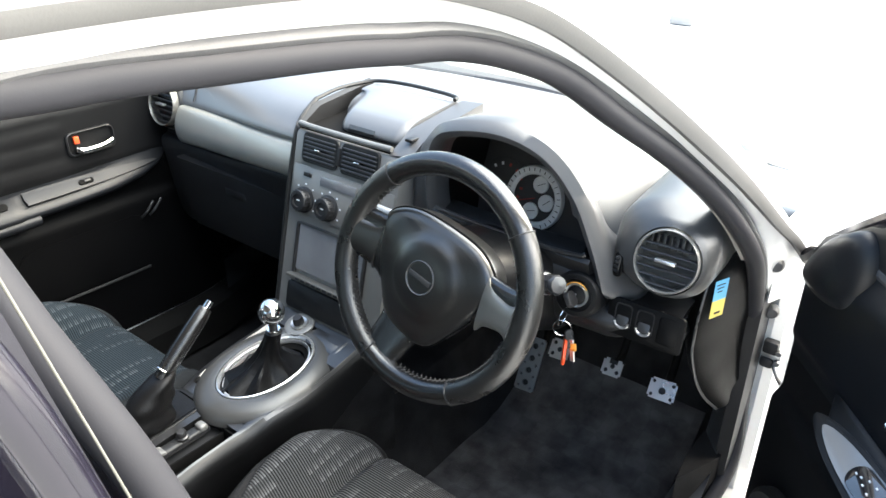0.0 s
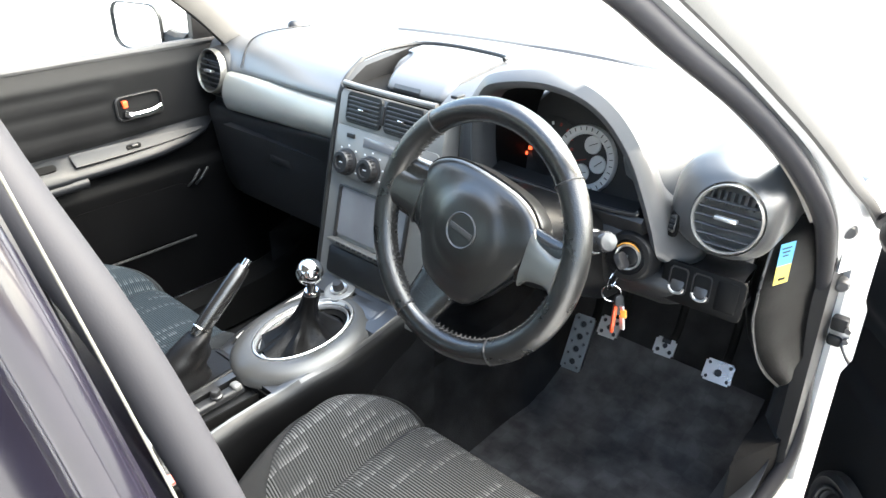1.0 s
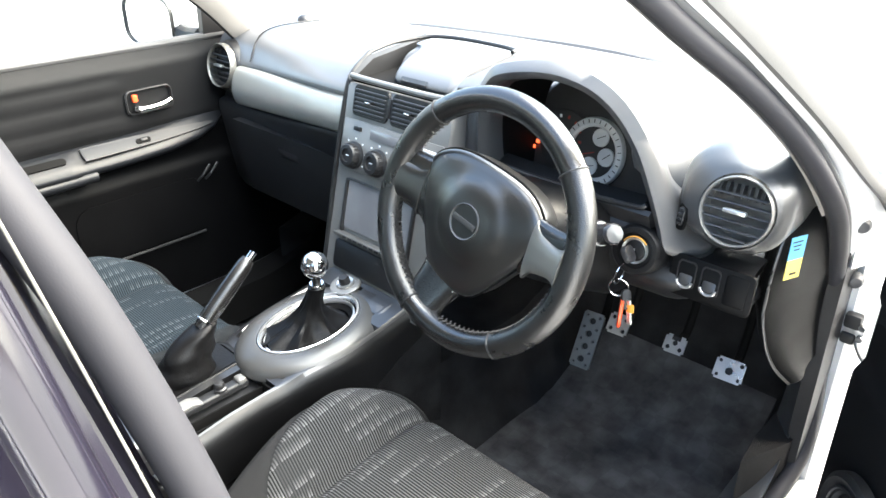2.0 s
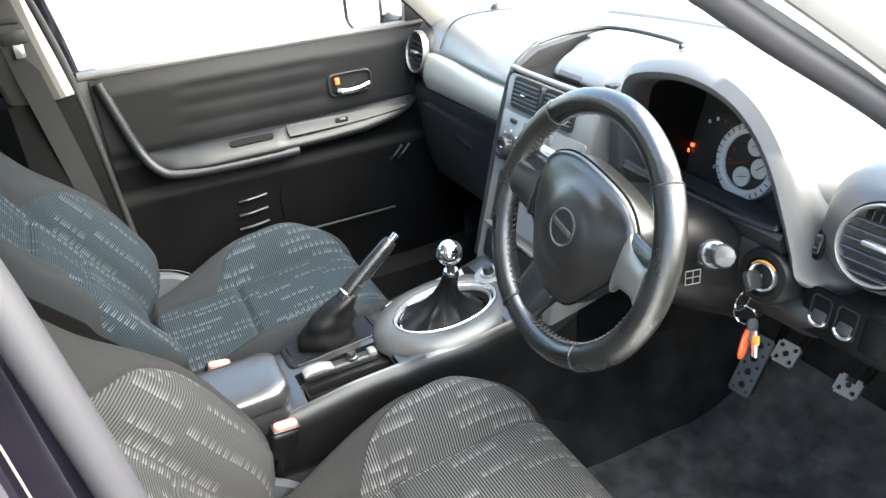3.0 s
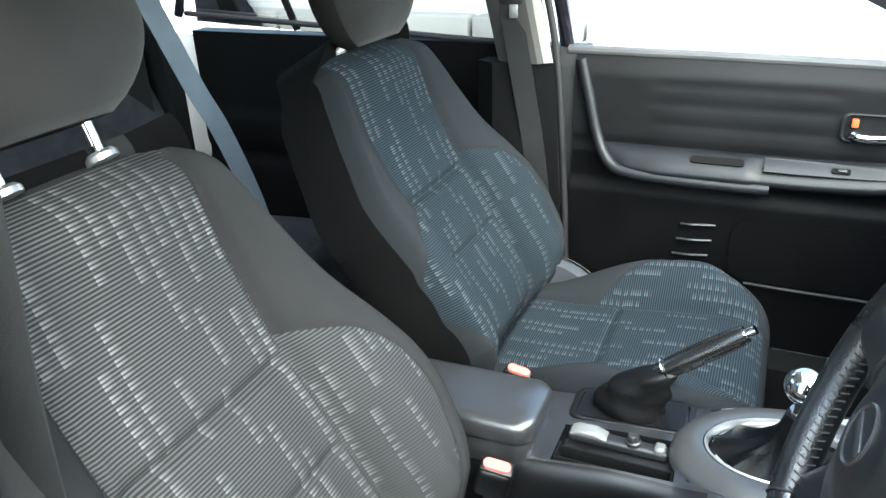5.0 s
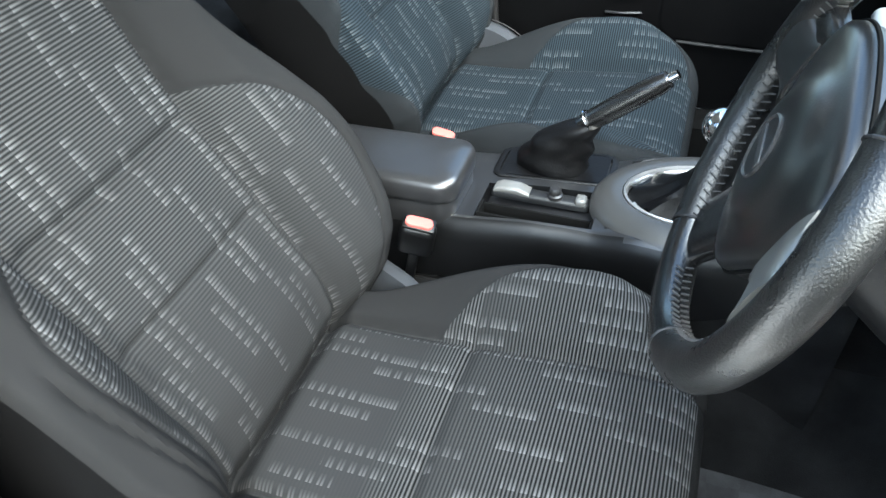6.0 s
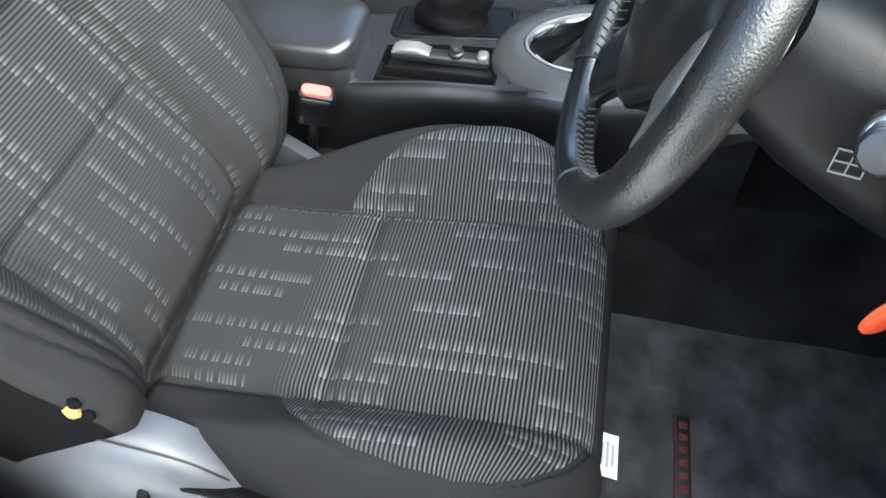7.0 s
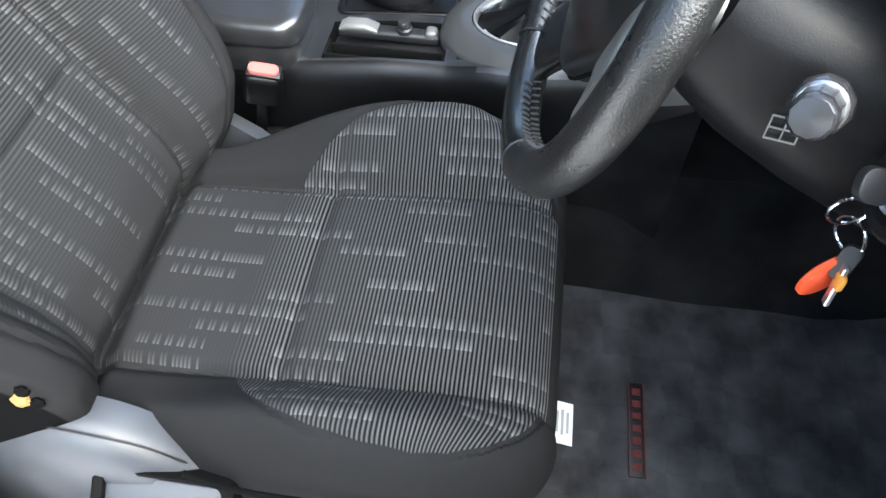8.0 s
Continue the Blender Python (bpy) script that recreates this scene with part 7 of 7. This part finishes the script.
    part("sail_panel", slab([(0.935, 1.0), (1.08, 0.99), (1.06, 1.03), (0.99, 1.080), (0.940, 1.105)], 0.02, Matrix(((0, 0, f, X(-0.735)), (1, 0, 0, 0), (0, 1, 0, 0), (0, 0, 0, 1)))), 'black', door, "black triangular mirror panel")
    # door mirror
    mm = axis((X(-0.90), 0.895, 1.028), (0.25 * f, -1, 0.02), (0.93 * f, 0, 0))
    rings = []
    for h, s in ((0.0, 1.0), (-0.006, 1.06), (-0.03, 1.04), (-0.06, 0.9), (-0.085, 0.65), (-0.095, 0.3)):
        rings.append([mm @ Vector((p[0] * s, p[1] * s, h)) for p in rounded(0.175, 0.115, 0.035, 6)])
    house = part("mirror_housing", loft(rings), 'paint', door, "white door mirror")
    part("mirror_rim", loft([[mm @ Vector((p[0] * s, p[1] * s, h)) for p in rounded(0.175, 0.115, 0.035, 6)] for s, h in ((1.0, -0.002), (1.0, 0.008), (0.95, 0.008), (0.93, 0.001))], True, False), 'black', house)
    part("mirror_face", slab(rounded(0.166, 0.107, 0.032, 6), 0.002, mm @ pose(0, 0, 0.001)), 'mirror', house, "mirror glass")
    part("mirror_arm", tube([(X(-0.755), 0.95, 1.0), (X(-0.80), 0.94, 1.0), (X(-0.83), 0.93, 1.01)], 0.022, 10, 3), 'black', house)
    door.matrix_world = at
    return door


passenger_door = front_door("passenger_door", "closed front passenger door with dark trim and chrome handle", False, pose(0, 0, 0))
HINGE = Vector((0.805, 1.195, 0))
# the driver's door is the mirror image, swung open about its hinge
driver_door = front_door("driver_door", "open white driver door with dark trim and mirror switch", True,
                         Matrix.Translation(HINGE) @ pose(0, 0, 0, 0, 0, 39) @ Matrix.Translation(-HINGE))

# rear doors ---------------------------------------------------------------
def rear_door(name, label, side):
    def X(x):
        return x if side < 0 else 0.03 - x
    door = thing(name, label, "car door", "rear doors")
    rings = []
    for k in range(40):
        y = -0.86 + 0.87 * k / 39
        rings.append([(X(-0.715 + 0.008 * step01((0.82 - z) / 0.03) * step01((z - 0.70) / 0.03) + 0.01 * step01((0.70 - z) / 0.05)), y, z) for z in [0.42 + 0.6 * q / 40 for q in range(41)]] + [(X(-0.77), y, 1.02), (X(-0.77), y, 0.42)])
    part("trim_panel", loft(rings), 'door', door, "dark rear door trim")
    part("belt_strip", tube([(X(-0.725), -0.88, 1.062), (X(-0.725), -0.5, 1.045), (X(-0.725), 0.04, 1.02)], 0.007, 10, 4), 'seal_grey', door)
    part("outer_panel", loft([[(X(-0.77), 0.145, z), (X(-0.842), 0.14, z), (X(-0.85), -0.4, z), (X(-0.84), -1.0, z), (X(-0.77), -1.0, z)] for z in (0.30, 0.5, 0.75, 1.0)]), 'paint', door, "white outer door panel")
    g = part("window_glass", loft([[(X(-0.742), 0.05, 1.0), (X(-0.742), -0.86, 1.04)], [(X(-0.70), 0.03, 1.18), (X(-0.70), -0.82, 1.18)], [(X(-0.645), 0.0, 1.36), (X(-0.64), -0.62, 1.35)]], False), 'tint' if side > 0 else 'privacy', door, "rear side window", recalc=False)
    part("window_frame", tube([(X(-0.75), 0.10, 1.0), (X(-0.715), 0.085, 1.15), (X(-0.662), 0.05, 1.345), (X(-0.65), -0.05, 1.385), (X(-0.65), -0.55, 1.37), (X(-0.66), -0.75, 1.30), (X(-0.72), -0.90, 1.06)], 0.014 if side < 0 else 0.011, 28, 12), 'gloss_black' if side < 0 else 'frame_black', door, "black window frame")
    part("window_divider", tube([(X(-0.738), -0.54, 1.03), (X(-0.69), -0.57, 1.2), (X(-0.645), -0.6, 1.36)], 0.010, 8, 4), 'gloss_black', door, "black window divider")
    rings = []
    for t in (0, 0.25, 0.5, 0.75, 1):
        x, y, z = -0.712 + 0.075 * t, 0.125 - 0.05 * t, 1.0 + 0.36 * t
        w = 0.20 if side > 0 else 0.12
        rings.append([(X(x), y, z), (X(x - 0.012), y - 0.5 * w, z), (X(x - 0.018), y - w, z), (X(x - 0.006), y - w, z), (X(x + 0.012), y - 0.5 * w, z), (X(x + 0.012), y, z)])
    part("pillar_strip", tube([(X(-0.708), 0.132, 0.99), (X(-0.676), 0.11, 1.16), (X(-0.640), 0.082, 1.345)], 0.0007, 8, 4), 'cream', door, "thin bright strip")
    part("pillar_cover", loft(rings), 'gloss_black' if side < 0 else 'frame_black', door, "gloss black pillar cover")
    return door


rear_door("rear_door", "closed rear door on the passenger side", -1)
rear_door("rear_door", "closed white rear door with gloss black pillar cover", 1)

# rear bench
rear_bench = thing("rear_bench", "dark cloth rear bench seat", "car seat")
rings = []
for k in range(25):
    x = -0.62 + 1.27 * k / 24
    rings.append([(x, p.y, p.z) for p in smooth_path([(0, -0.40, 0.34), (0, -0.37, 0.48), (0, -0.42, 0.56), (0, -0.6, 0.56), (0, -0.80, 0.53), (0, -0.88, 0.36)], 5, True)])
part("cushion", loft(rings), 'rear_cloth', rear_bench, "plain grey cloth cushion")
rings = []
for k in range(25):
    x = -0.60 + 1.23 * k / 24
    rings.append([(x, p.y, p.z) for p in smooth_path([(0, -0.78, 0.5), (0, -0.82, 0.62), (0, -0.93, 0.9), (0, -1.0, 1.0), (0, -1.07, 0.98), (0, -1.0, 0.6)], 5, True)])
part("backrest", loft(rings), 'rear_cloth', rear_bench, "plain grey cloth backrest")

# extra fittings of the open driver's door: mirror switch and speaker
arm_slope = axis((0.6755, 0.033, 0.8085), (-0.62, 0, 0.78), (0, 1, 0))
wing = [(p.x, p.y) for p in smooth_path([(a, b, 0) for a, b in ((0.925, 0.004), (0.90, 0.018), (0.84, 0.030), (0.72, 0.036), (0.60, 0.034), (0.60, -0.022), (0.72, -0.026), (0.84, -0.020), (0.90, -0.010))], 5, True)]
part("switch_wing", slab(wing, 0.006, arm_slope @ pose(0, 0, 0.0005), 0.003), 'door_arm', driver_door, "blue-grey wing round the switch plate", smooth=60)
plate_line = [(0.755 + (a - 0.755) * 0.84, 0.004 + (b - 0.004) * 0.72) for a, b in wing]
mir = part("mirror_switch_plate", slab(plate_line, 0.004, arm_slope @ pose(0, 0, 0.006), 0.0015), 'plate_pale', driver_door, "pale satin switch plate", smooth=50)
md = part("mirror_switch", slab([(p[0] + 0.762, p[1] + 0.004) for p in rounded(0.108, 0.036, 0.018, 8)], 0.005, arm_slope @ pose(0, 0, 0.0095), 0.002), 'gloss_black', mir, "black oval mirror switch")
part("switch_dial", lathe([(0, 0.005), (0.0125, 0.005), (0.0150, 0.003), (0.0150, 0.0), (0, 0.0)], arm_slope @ pose(0.738, 0.004, 0.0142), 28), 'black', md, "round mirror selector")
part("dial_grip", box(0.018, 0.004, 0.003, (0, 0, 0), 0.001, 2, arm_slope @ pose(0.738, 0.004, 0.0200)), 'silver', md)
for a, b in ((0.775, -0.005), (0.775, 0.008), (0.788, -0.003), (0.788, 0.006), (0.798, 0.002), (0.806, 0.004)):
    part("switch_mark", box(0.0030, 0.0022, 0.001, (0, 0, 0), 0, 1, arm_slope @ pose(a, b, 0.0150)), 'white', md)
ms_ = axis((0.686, 0.985, 0.525), (-1, 0, 0), (0, 1, 0))
spk = part("speaker", lathe([(0.088, -0.004), (0.088, 0.010), (0.080, 0.016), (0.072, 0.012), (0.060, 0.010), (0.056, 0.004), (0.03, 0.006), (0, 0.008)], ms_, 40), 'dash', driver_door, "round door speaker")
for r in (0.066, 0.046, 0.028):
    part("speaker_ring", sweep([ms_ @ Vector((r * math.cos(radians(10 * k)), r * math.sin(radians(10 * k)), 0.012)) for k in range(36)], circle(0.003, 6), (1, 0, 0), True), 'black', spk)

# cover behind the door mirror, and the raised wing that carries the switch plate
rings = []
for s_, h in ((1.0, -0.004), (1.0, 0.012), (0.92, 0.026), (0.72, 0.034), (0.35, 0.037)):
    rings.append([(0.722 - h, 1.060 + s_ * q.x, 0.985 + s_ * q.y) for q in smooth_path([(0.070, -0.055, 0), (0.020, -0.068, 0), (-0.050, -0.050, 0), (-0.075, 0.0, 0), (-0.062, 0.050, 0), (-0.030, 0.062, 0), (0.030, 0.015, 0)], 5, True)])
part("mirror_cover", loft(rings), 'door_arm', driver_door, "black cover behind the door mirror", smooth=60)
